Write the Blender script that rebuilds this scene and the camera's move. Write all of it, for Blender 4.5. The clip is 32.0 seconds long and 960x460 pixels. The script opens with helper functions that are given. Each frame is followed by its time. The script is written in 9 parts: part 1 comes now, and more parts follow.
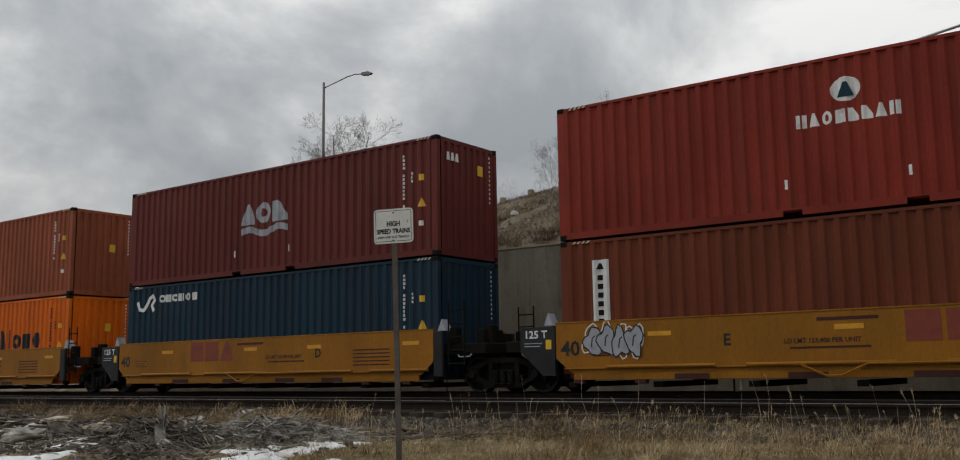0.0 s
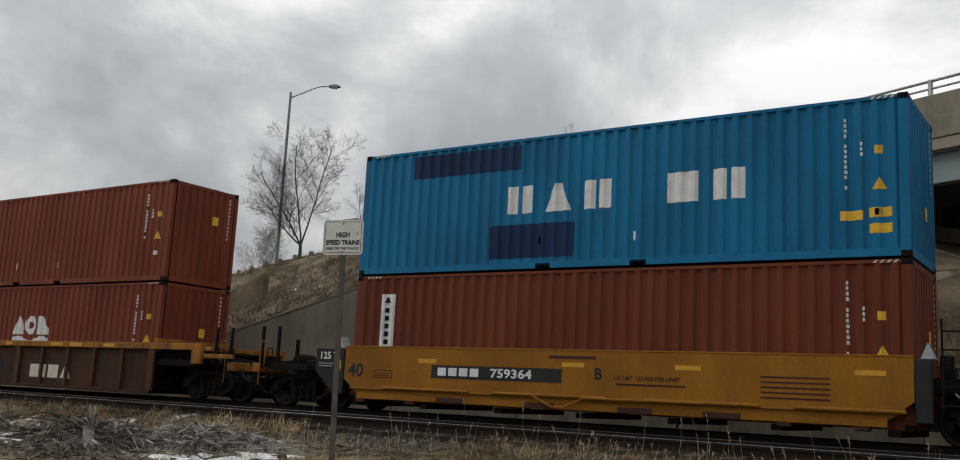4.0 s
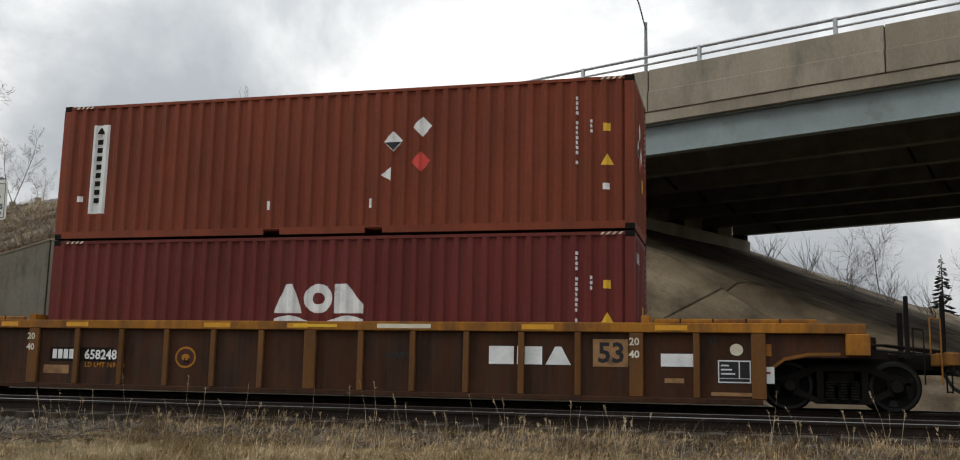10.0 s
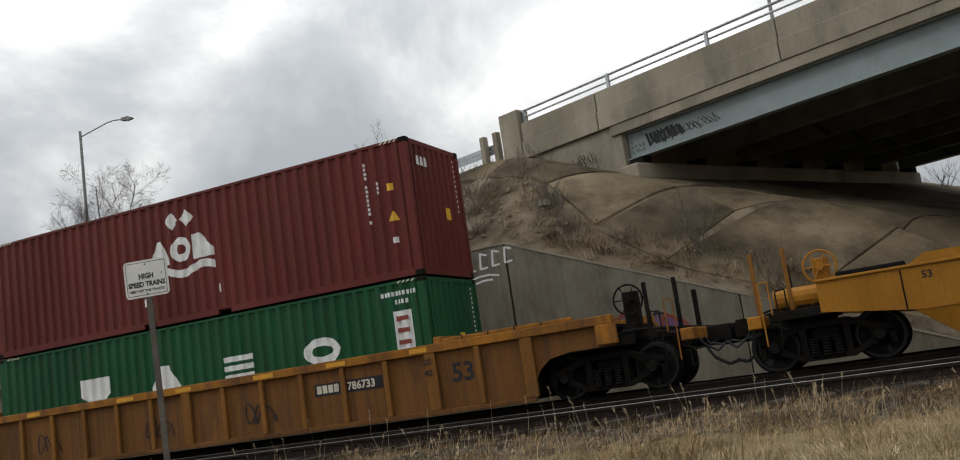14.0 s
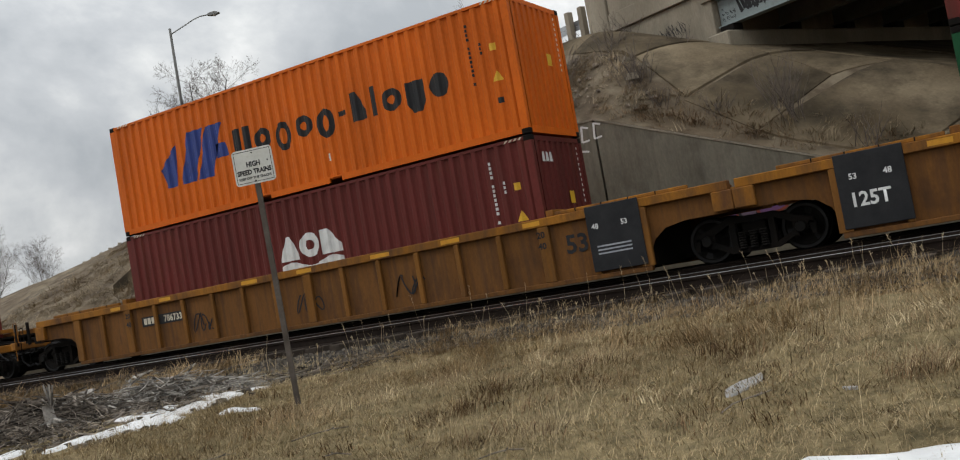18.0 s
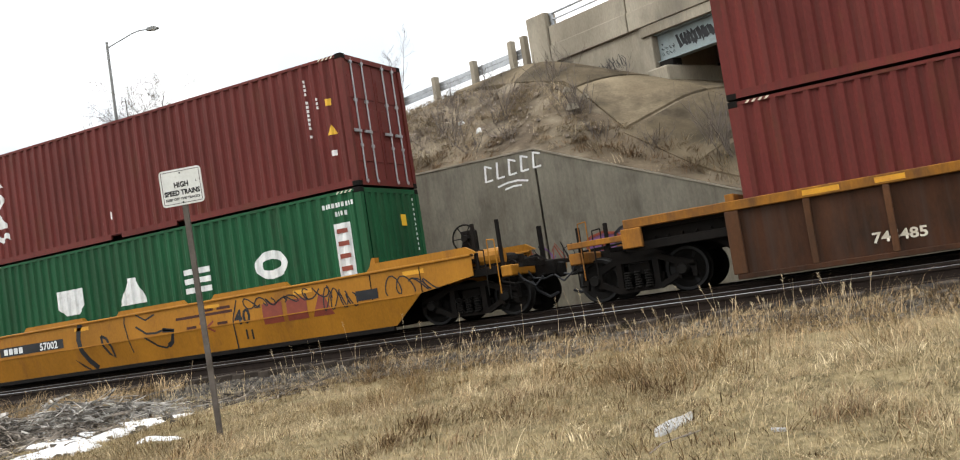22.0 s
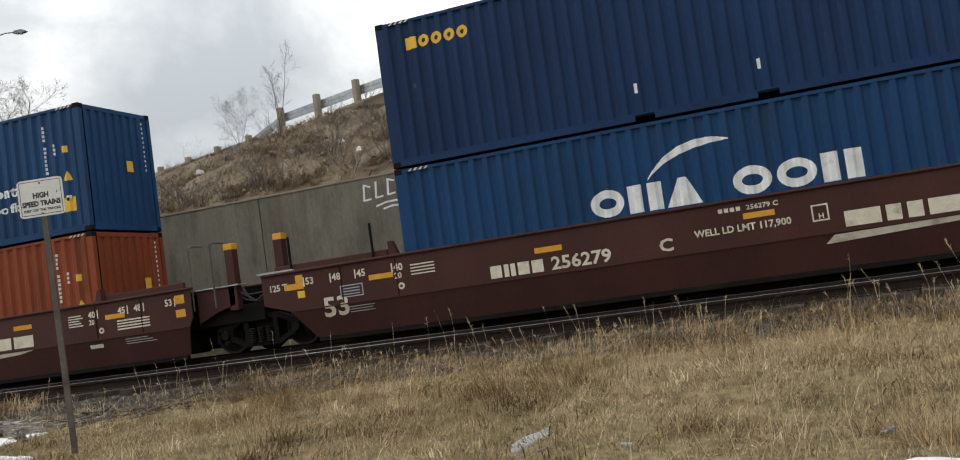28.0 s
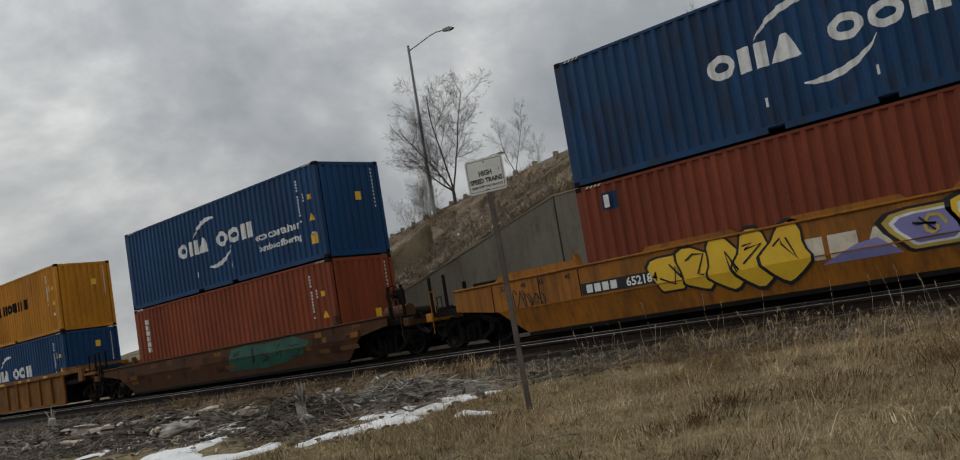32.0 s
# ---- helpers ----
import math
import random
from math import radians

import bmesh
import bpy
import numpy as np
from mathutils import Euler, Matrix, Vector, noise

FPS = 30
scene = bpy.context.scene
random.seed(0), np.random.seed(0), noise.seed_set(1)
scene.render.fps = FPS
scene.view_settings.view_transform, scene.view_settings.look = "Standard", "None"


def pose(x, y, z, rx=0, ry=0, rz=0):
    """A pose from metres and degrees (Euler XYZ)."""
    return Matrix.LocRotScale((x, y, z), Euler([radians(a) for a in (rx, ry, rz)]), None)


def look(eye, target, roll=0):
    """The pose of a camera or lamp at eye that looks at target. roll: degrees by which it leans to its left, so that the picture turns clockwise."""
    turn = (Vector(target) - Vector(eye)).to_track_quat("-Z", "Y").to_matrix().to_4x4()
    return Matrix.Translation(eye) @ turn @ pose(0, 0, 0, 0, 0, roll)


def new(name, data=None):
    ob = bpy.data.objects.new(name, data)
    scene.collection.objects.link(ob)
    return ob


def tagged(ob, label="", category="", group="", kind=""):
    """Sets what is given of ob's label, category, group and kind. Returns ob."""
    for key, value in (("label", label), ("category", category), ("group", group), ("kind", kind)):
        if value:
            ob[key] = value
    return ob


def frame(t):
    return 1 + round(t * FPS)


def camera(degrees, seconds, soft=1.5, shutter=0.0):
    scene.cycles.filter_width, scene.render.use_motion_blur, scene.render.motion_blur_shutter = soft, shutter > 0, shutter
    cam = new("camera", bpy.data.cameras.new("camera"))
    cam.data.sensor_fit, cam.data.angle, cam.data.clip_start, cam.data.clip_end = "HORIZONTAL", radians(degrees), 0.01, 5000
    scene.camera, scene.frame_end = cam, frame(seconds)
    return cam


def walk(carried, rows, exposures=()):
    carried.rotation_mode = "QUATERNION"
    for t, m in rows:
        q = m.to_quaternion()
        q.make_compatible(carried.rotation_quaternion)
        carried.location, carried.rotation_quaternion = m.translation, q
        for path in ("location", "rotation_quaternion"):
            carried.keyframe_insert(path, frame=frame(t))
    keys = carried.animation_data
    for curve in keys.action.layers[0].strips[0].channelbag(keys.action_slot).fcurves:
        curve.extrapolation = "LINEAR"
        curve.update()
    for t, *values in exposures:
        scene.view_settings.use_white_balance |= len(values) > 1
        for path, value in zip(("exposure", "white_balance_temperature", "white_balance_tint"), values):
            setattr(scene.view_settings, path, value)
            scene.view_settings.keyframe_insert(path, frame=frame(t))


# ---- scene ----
LENS, SECONDS = 52.45, 32.0
cam = camera(LENS, SECONDS, soft=1.1, shutter=0.0)

# seconds, eye x y z, yaw to the left, pitch up, lean
CAMERA = [
    (0, -0.086, -0.169, 0.552, 36.37, 8.29, -0.85),
    (0.5, -0.035, -0.191, 0.546, 37.57, 8.52, 0.21),
    (1, -0.044, -0.195, 0.529, 38.03, 9.30, 0.86),
    (1.5, -0.114, -0.153, 0.526, 34.30, 8.13, 0.83),
    (2, -0.133, -0.100, 0.538, 32.85, 8.93, 0.60),
    (2.5, -0.130, -0.070, 0.536, 33.77, 8.85, 0.77),
    (3, -0.132, -0.044, 0.531, 33.26, 8.82, 1.62),
    (3.5, -0.102, -0.030, 0.518, 35.21, 10.16, 2.98),
    (5.5, -0.058, -0.046, 0.545, 27.33, 7.07, 2.63),
    (6, -0.058, -0.061, 0.551, 33.17, 7.05, 0.50),
    (6.5, -0.057, -0.098, 0.538, 32.66, 6.65, 0.16),
    (7, -0.038, -0.135, 0.544, 32.51, 6.00, 0.15),
    (7.5, -0.034, -0.117, 0.560, 31.15, 6.09, -0.64),
    (8, -0.024, -0.095, 0.562, 28.55, 6.67, 0.38),
    (8.5, -0.031, -0.086, 0.565, 27.73, 7.85, 0.70),
    (9, -0.012, -0.064, 0.553, 25.51, 8.11, -0.13),
    (9.5, -0.012, -0.051, 0.559, 21.57, 7.56, 0.56),
    (10, -0.060, -0.032, 0.550, 14.68, 8.54, 1.11),
    (10.5, -0.000, -0.099, 0.525, 11.50, 7.67, -1.16),
    (11, -0.037, -0.029, 0.525, 6.07, 6.19, -0.18),
    (11.2, -0.015, -0.005, 0.529, 8.33, 5.98, -0.29),
    (11.5, 0.006, 0.027, 0.527, 13.59, 5.80, -0.30),
    (12, 0.001, 0.066, 0.547, 26.32, 7.77, -4.73),
    (12.5, 0.017, 0.119, 0.531, 23.87, 8.08, -9.75),
    (13, 0.015, 0.154, 0.576, 22.59, 7.32, -8.78),
    (13.5, 0.006, 0.169, 0.586, 21.73, 8.89, -7.04),
    (14, -0.002, 0.191, 0.587, 23.81, 9.03, -8.30),
    (14.5, -0.035, 0.130, 0.576, 27.98, 7.08, -9.95),
    (15, -0.054, 0.090, 0.555, 29.50, 7.32, -9.33),
    (15.5, -0.046, 0.060, 0.545, 30.16, 7.31, -8.43),
    (17.5, 0.011, -0.021, 0.512, 28.66, 3.62, -9.64),
    (18, 0.031, -0.041, 0.517, 30.06, 2.97, -9.97),
    (18.5, 0.053, -0.026, 0.549, 31.71, 2.75, -11.43),
    (19, 0.062, -0.029, 0.533, 29.58, 3.10, -10.08),
    (19.5, 0.109, -0.005, 0.512, 27.19, 4.68, -9.57),
    (20, 0.120, 0.021, 0.493, 24.48, 4.16, -11.06),
    (20.5, 0.066, 0.052, 0.489, 23.37, 5.03, -7.92),
    (21, 0.006, 0.070, 0.521, 22.52, 3.69, -8.44),
    (21.5, 0.013, 0.091, 0.548, 21.34, 4.59, -7.53),
    (22, 0.018, 0.116, 0.558, 26.30, 3.85, -8.73),
    (22.5, 0.013, 0.114, 0.560, 25.50, 4.56, -9.87),
    (23, 0.029, 0.083, 0.538, 24.56, 2.72, -9.67),
    (23.5, 0.036, 0.154, 0.552, 27.44, 2.29, -10.84),
    (24, -0.057, 0.180, 0.580, 27.63, 3.49, -10.93),
    (24.5, -0.054, 0.145, 0.563, 27.88, 3.02, -11.01),
    (25, -0.050, 0.117, 0.559, 27.83, 2.59, -10.60),
    (25.5, -0.013, 0.113, 0.557, 30.58, 2.79, -11.27),
    (27.5, 0.136, 0.111, 0.560, 25.89, 3.64, -9.99),
    (28, 0.186, 0.036, 0.528, 19.27, 4.00, -8.01),
    (28.5, 0.115, 0.020, 0.497, 16.70, 2.36, -10.69),
    (29, 0.094, -0.014, 0.503, 27.21, 3.92, -10.72),
    (29.5, 0.049, -0.033, 0.509, 28.27, 3.63, -11.46),
    (30, 0.050, -0.050, 0.523, 30.68, 3.83, -11.42),
    (30.5, 0.110, 0.005, 0.493, 38.44, 4.66, -12.20),
    (31, 0.103, 0.060, 0.519, 41.16, 3.63, -12.33),
    (31.5, 0.077, 0.032, 0.504, 40.78, 3.81, -11.36),
    (32, 0.029, -0.014, 0.520, 43.35, 5.63, -9.36),
]


def held(x, y, z, yaw, pitch, lean):
    return pose(x, y, z, 90 + pitch, 0, yaw) @ pose(0, 0, 0, 0, 0, lean)


EXPOSURES = [(0, -0.5), (1, -0.5), (3.5, -0.4), (6, 0.0), (7, -0.35), (8, -0.15), (9, -0.3), (10, 0.02), (11, 1.2), (12, 1.5), (13, 0.52), (14, -0.06), (15, -0.1), (18, 0.0), (19, 0.08), (20, 0.1), (21, 1.2), (22, 1.05), (23, 0.62), (24, 0.24), (25, 0.52), (28, 0.30), (29, 0.9), (30, 0.7), (31, -0.2), (32, -0.55)]
walk(cam, [(row[0], held(*row[1:])) for row in CAMERA], EXPOSURES)

# how far the train has rolled along +x, by seconds
TRAIN_X = [(0, -0.00), (1, 10.57), (2, 21.38), (3, 31.79), (3.5, 36.95), (5.5, 57.49), (6, 62.61), (7, 72.85), (8, 83.50), (9, 93.82), (10, 104.01), (11, 114.10), (12, 124.07), (13, 134.02), (14, 144.02), (15, 154.17), (15.5, 159.20), (17.5, 179.11), (18.5, 188.92), (20, 203.40), (21.5, 218.34), (23, 232.71), (24, 242.53), (25, 252.01), (25.5, 256.70), (27.5, 275.43), (28, 280.11), (29, 289.58), (30, 299.17), (31, 308.59), (32, 317.77)]

# ---- world and sun ----
world = bpy.data.worlds.new("overcast_sky")
scene.world = world
world.use_nodes = True
wt = world.node_tree
wt.nodes.clear()


def wnode(kind, **kw):
    n = wt.nodes.new(kind)
    for k, v in kw.items():
        n.inputs[k.replace("_", " ")].default_value = v
    return n


SUN_YAW, SUN_EL = 112.0, 38.0
sky = wt.nodes.new("ShaderNodeTexSky")
sky.sky_type = "NISHITA"
sky.sun_disc = False
sky.sun_elevation = radians(SUN_EL)
sky.sun_rotation = radians(-SUN_YAW)
sky_gain = wt.nodes.new("ShaderNodeMixRGB")
sky_gain.blend_type = "MULTIPLY"
sky_gain.inputs[0].default_value = 1
sky_gain.inputs[2].default_value = (0.1, 0.1, 0.1, 1)
wt.links.new(sky.outputs[0], sky_gain.inputs[1])
co = wt.nodes.new("ShaderNodeTexCoord")
mp = wt.nodes.new("ShaderNodeMapping")
mp.inputs["Scale"].default_value = (1.0, 1.0, 1.35)
mp.inputs["Location"].default_value = (0.35, 0.2, 0.1)
mp.inputs["Rotation"].default_value = (0, 0, radians(147))
wt.links.new(co.outputs["Generated"], mp.inputs[0])
big = wnode("ShaderNodeTexNoise", Scale=2.9, Detail=9.0, Roughness=0.56, Distortion=0.25)
cover = wnode("ShaderNodeTexNoise", Scale=1.5, Detail=5.0, Roughness=0.5)
for n in (big, cover):
    wt.links.new(mp.outputs[0], n.inputs["Vector"])
shade = wt.nodes.new("ShaderNodeValToRGB")
e = shade.color_ramp.elements
e[0].position, e[0].color = 0.40, (0.625, 0.67, 0.715, 1)
e[1].position, e[1].color = 0.63, (1.48, 1.48, 1.47, 1)
m1 = e.new(0.49)
m1.color = (0.815, 0.853, 0.89, 1)
m2 = e.new(0.55)
m2.color = (1.04, 1.07, 1.08, 1)
wt.links.new(big.outputs[0], shade.inputs[0])
thin = wt.nodes.new("ShaderNodeValToRGB")
e = thin.color_ramp.elements
e[0].position, e[0].color = 0.30, (0.75, 0.75, 0.75, 1)
e[1].position, e[1].color = 0.42, (1, 1, 1, 1)
wt.links.new(cover.outputs[0], thin.inputs[0])
clouds = wt.nodes.new("ShaderNodeMixRGB")
wt.links.new(thin.outputs[0], clouds.inputs[0])
wt.links.new(sky_gain.outputs[0], clouds.inputs[1])
wt.links.new(shade.outputs[0], clouds.inputs[2])
# the cloud is thinner and brighter round the sun
_y, _e = radians(SUN_YAW), radians(SUN_EL)
toward = wt.nodes.new("ShaderNodeVectorMath")
toward.operation = "DOT_PRODUCT"
toward.inputs[1].default_value = (-math.sin(_y) * math.cos(_e), math.cos(_y) * math.cos(_e), math.sin(_e))
wt.links.new(co.outputs["Generated"], toward.inputs[0])
lobe = wt.nodes.new("ShaderNodeMapRange")
lobe.inputs[1].default_value, lobe.inputs[2].default_value = 0.3, 1.0
wt.links.new(toward.outputs["Value"], lobe.inputs[0])
glow = wt.nodes.new("ShaderNodeMath")
glow.operation = "POWER"
glow.inputs[1].default_value = 8.0
wt.links.new(lobe.outputs[0], glow.inputs[0])
gain = wt.nodes.new("ShaderNodeMath")
gain.operation = "MULTIPLY_ADD"
gain.inputs[1].default_value = 0.5
wt.links.new(glow.outputs[0], gain.inputs[0])
# an overcast sky is brighter overhead than near the horizon
split = wt.nodes.new("ShaderNodeSeparateXYZ")
wt.links.new(co.outputs["Generated"], split.inputs[0])
climb = wt.nodes.new("ShaderNodeMapRange")
climb.inputs[1].default_value, climb.inputs[2].default_value = 0.1, 1.0
climb.inputs[3].default_value, climb.inputs[4].default_value = 0.60, 1.5
wt.links.new(split.outputs["Z"], climb.inputs[0])
wt.links.new(climb.outputs[0], gain.inputs[2])
bg = wnode("ShaderNodeBackground", Strength=1.0)
wt.links.new(clouds.outputs[0], bg.inputs[0])
wt.links.new(gain.outputs[0], bg.inputs[1])
wo = wt.nodes.new("ShaderNodeOutputWorld")
wt.links.new(bg.outputs[0], wo.inputs[0])

sun = new("sun", bpy.data.lights.new("sun", "SUN"))
sun.data.energy, sun.data.angle, sun.data.color = 0.75, radians(10), (1.0, 0.985, 0.93)
_a = radians(SUN_YAW)
sun.matrix_world = look((0, 0, 60), (60 * math.sin(_a), -60 * math.cos(_a), 60 - 60 * math.tan(radians(SUN_EL))))

# ---- materials ----
def surf(name, c1, c2, scale=3.0, rough=0.7, metal=0.0, bump=0.15, fine=45.0, dirt=None, amount=0.4, dscale=1.2, stretch=(1, 1, 1), island=0.0, vary=0.0, spec=0.4, streak=0.0):
    """A surface that goes between two colours at two scales, with dirt of its own colour, fine relief and a shift by piece or by object."""
    m = bpy.data.materials.new(name)
    m.use_nodes = True
    nt = m.node_tree
    b = nt.nodes["Principled BSDF"]
    b.inputs["Metallic"].default_value = metal
    b.inputs["Specular IOR Level"].default_value = spec
    tc = nt.nodes.new("ShaderNodeTexCoord")
    info = nt.nodes.new("ShaderNodeObjectInfo")
    w = nt.nodes.new("ShaderNodeMath")
    w.operation = "MULTIPLY"
    w.inputs[1].default_value = 37.0
    nt.links.new(info.outputs["Random"], w.inputs[0])
    st = nt.nodes.new("ShaderNodeMapping")
    st.inputs["Scale"].default_value = stretch
    nt.links.new(tc.outputs["Object"], st.inputs[0])

    def noise_at(sc, detail, rgh=0.55):
        n = nt.nodes.new("ShaderNodeTexNoise")
        n.noise_dimensions = "4D"
        n.inputs["Scale"].default_value, n.inputs["Detail"].default_value, n.inputs["Roughness"].default_value = sc, detail, rgh
        nt.links.new(st.outputs[0], n.inputs["Vector"])
        nt.links.new(w.outputs[0], n.inputs["W"])
        return n.outputs[0]

    def ramp(src, lo, hi):
        r = nt.nodes.new("ShaderNodeMapRange")
        r.inputs[1].default_value, r.inputs[2].default_value = lo, hi
        nt.links.new(src, r.inputs[0])
        return r.outputs[0]

    def mix(fac, a, c, blend="MIX"):
        n = nt.nodes.new("ShaderNodeMixRGB")
        n.blend_type = blend
        for k, v in ((0, fac), (1, a), (2, c)):
            if isinstance(v, (int, float)):
                n.inputs[k].default_value = v
            elif isinstance(v, tuple):
                n.inputs[k].default_value = (*v, 1)
            else:
                nt.links.new(v, n.inputs[k])
        return n.outputs[0]

    large = noise_at(scale, 6.0)
    grain = noise_at(fine, 3.0)
    col = mix(ramp(large, 0.32, 0.68), c1, c2)
    col = mix(0.22, col, mix(ramp(grain, 0.3, 0.7), (0.25, 0.25, 0.25), (0.75, 0.75, 0.75)), "OVERLAY")
    if dirt:
        spots = noise_at(dscale, 8.0, 0.65)
        edge = nt.nodes.new("ShaderNodeMath")
        edge.operation = "MULTIPLY"
        nt.links.new(ramp(spots, 0.62 - 0.25 * amount, 0.80 - 0.2 * amount), edge.inputs[0])
        edge.inputs[1].default_value = min(1.0, 0.55 + amount * 0.5)
        col = mix(edge.outputs[0], col, dirt)
    if streak:
        sm = nt.nodes.new("ShaderNodeMapping")
        sm.inputs["Scale"].default_value = (9.0, 9.0, 0.35)
        nt.links.new(tc.outputs["Object"], sm.inputs[0])
        sn = nt.nodes.new("ShaderNodeTexNoise")
        sn.noise_dimensions = "4D"
        sn.inputs["Scale"].default_value, sn.inputs["Detail"].default_value = 1.0, 5.0
        nt.links.new(sm.outputs[0], sn.inputs["Vector"])
        nt.links.new(w.outputs[0], sn.inputs["W"])
        lines = nt.nodes.new("ShaderNodeMath")
        lines.operation = "MULTIPLY"
        lines.inputs[1].default_value = streak
        nt.links.new(ramp(sn.outputs[0], 0.45, 0.72), lines.inputs[0])
        col = mix(lines.outputs[0], col, (0.045, 0.028, 0.02))
    if island or vary:
        src = info.outputs["Random"]
        if island:
            g = nt.nodes.new("ShaderNodeNewGeometry")
            src = g.outputs["Random Per Island"]
        k = max(island, vary)
        hsv = nt.nodes.new("ShaderNodeHueSaturation")
        r = nt.nodes.new("ShaderNodeMapRange")
        r.inputs[3].default_value, r.inputs[4].default_value = 1 - k, 1 + k
        nt.links.new(src, r.inputs[0])
        nt.links.new(r.outputs[0], hsv.inputs["Value"])
        nt.links.new(col, hsv.inputs["Color"])
        col = hsv.outputs[0]
    nt.links.new(col, b.inputs["Base Color"])
    r = nt.nodes.new("ShaderNodeMapRange")
    r.inputs[3].default_value, r.inputs[4].default_value = max(0.04, rough - 0.12), min(1, rough + 0.12)
    nt.links.new(large, r.inputs[0])
    nt.links.new(r.outputs[0], b.inputs["Roughness"])
    if bump:
        bp = nt.nodes.new("ShaderNodeBump")
        bp.inputs["Strength"].default_value = bump
        bp.inputs["Distance"].default_value = 0.02
        nt.links.new(grain, bp.inputs["Height"])
        nt.links.new(bp.outputs[0], b.inputs["Normal"])
    return m


RUST = (0.10, 0.035, 0.015)


def paint(name, c, rust=0.3, dirt=RUST, rough=0.55, streak=0.3):
    c = tuple(v * 0.8 for v in c)
    d = tuple(v * 0.66 for v in c)
    return surf(name, c, d, 0.7, rough, 0.0, 0.05, 30, dirt, rust, 2.2, (1, 1, 0.4), vary=0.06, spec=0.14, streak=streak)


PAINTS = {
    "maroon": paint("paint_maroon", (0.175, 0.033, 0.027)),
    "oxide": paint("paint_red_oxide", (0.262, 0.060, 0.028)),
    "red": paint("paint_red", (0.30, 0.036, 0.020)),
    "brown": paint("paint_brown", (0.20, 0.047, 0.020)),
    "rust": paint("paint_orange_brown", (0.30, 0.068, 0.026)),
    "salmon": paint("paint_faded_orange_brown", (0.40, 0.105, 0.048)),
    "orange": paint("paint_orange", (0.88, 0.175, 0.009), 0.08, (0.25, 0.07, 0.02), 0.5, 0.06),
    "navy": paint("paint_navy", (0.011, 0.040, 0.068), 0.15, (0.03, 0.03, 0.03)),
    "blue": paint("paint_blue", (0.013, 0.066, 0.175), 0.10, (0.03, 0.035, 0.04), 0.5, 0.12),
    "gritblue": paint("paint_grimy_blue", (0.017, 0.072, 0.18), 0.5, (0.022, 0.024, 0.026), 0.6, 0.4),
    "deepblue": paint("paint_deep_blue", (0.011, 0.039, 0.115), 0.06, (0.03, 0.03, 0.035), 0.5, 0.08),
    "sky": paint("paint_sky_blue", (0.010, 0.205, 0.42), 0.2, (0.03, 0.07, 0.09), 0.55, 0.15),
    "paleblue": paint("paint_faded_blue", (0.06, 0.15, 0.25)),
    "green": paint("paint_green", (0.014, 0.105, 0.040), 0.12, (0.02, 0.03, 0.015)),
    "yellow": paint("paint_yellow", (0.66, 0.27, 0.02), 0.1),
}
OCHRE = paint("car_ochre", (0.375, 0.152, 0.013), 0.2, (0.12, 0.055, 0.02), 0.55, 0.1)
AMBER = paint("car_amber", (0.47, 0.20, 0.020), 0.26, (0.16, 0.065, 0.02), 0.5, 0.12)
AMBERGRIMY = paint("car_grimy_amber", (0.43, 0.165, 0.022), 0.55, (0.12, 0.048, 0.018), 0.5, 0.5)
CHORD = paint("rusty_amber_chord", (0.43, 0.175, 0.022), 0.75, (0.10, 0.045, 0.02), 0.7)
WORN = paint("car_worn_brown", (0.078, 0.031, 0.014), 0.75, (0.022, 0.012, 0.007), 0.8, 0.8)
TAWNY = paint("car_tawny", (0.215, 0.092, 0.024), 0.45, (0.055, 0.027, 0.014), 0.75, 0.55)
DUN = paint("car_dun_yellow", (0.30, 0.122, 0.020), 0.7, (0.085, 0.038, 0.016), 0.75, 0.55)
UMBER = paint("car_dark_brown", (0.080, 0.031, 0.024), 0.15, (0.03, 0.018, 0.012), 0.6, 0.1)
FADEDGREEN = surf("faded_green_patch", (0.05, 0.15, 0.085), (0.035, 0.11, 0.06), 4, 0.7)
TANPLATE = surf("tan_stencil_plate", (0.30, 0.16, 0.06), (0.20, 0.10, 0.04), 4, 0.7, 0, 0.05, 40, (0.08, 0.04, 0.02), 0.4, 4.0)
POSTC = surf("brown_post_steel", (0.12, 0.10, 0.085), (0.065, 0.052, 0.042), 5, 0.65, 0.2, 0.1)
RIBDARK = paint("grimy_brown_rib", (0.115, 0.050, 0.022), 0.6, (0.05, 0.027, 0.016), 0.8)
RIBWORN = paint("faded_yellow_rib", (0.20, 0.088, 0.026), 0.5, (0.10, 0.05, 0.024), 0.8)
FAINTSPRAY = surf("worn_pale_spray", (0.36, 0.26, 0.14), (0.24, 0.15, 0.06), 6, 0.7)
CHALKY = paint("chalky_tan_chord", (0.40, 0.25, 0.095), 0.6, (0.20, 0.095, 0.025), 0.8, 0.3)
RIBTAWNY = paint("worn_amber_rib", (0.28, 0.12, 0.025), 0.45, (0.10, 0.048, 0.02), 0.75)
# grimy steel, blackened further with the shade of the undercarriage
SOOTSHADE = surf("sooty_shaded_steel", (0.007, 0.0065, 0.006), (0.014, 0.011, 0.009), 4, 0.8, 0.0, 0.3, 60, (0.030, 0.018, 0.010), 0.2, spec=0.07)
BLACK = surf("black_paint", (0.012, 0.012, 0.014), (0.025, 0.025, 0.026), 3, 0.55, 0, 0.05, spec=0.2)
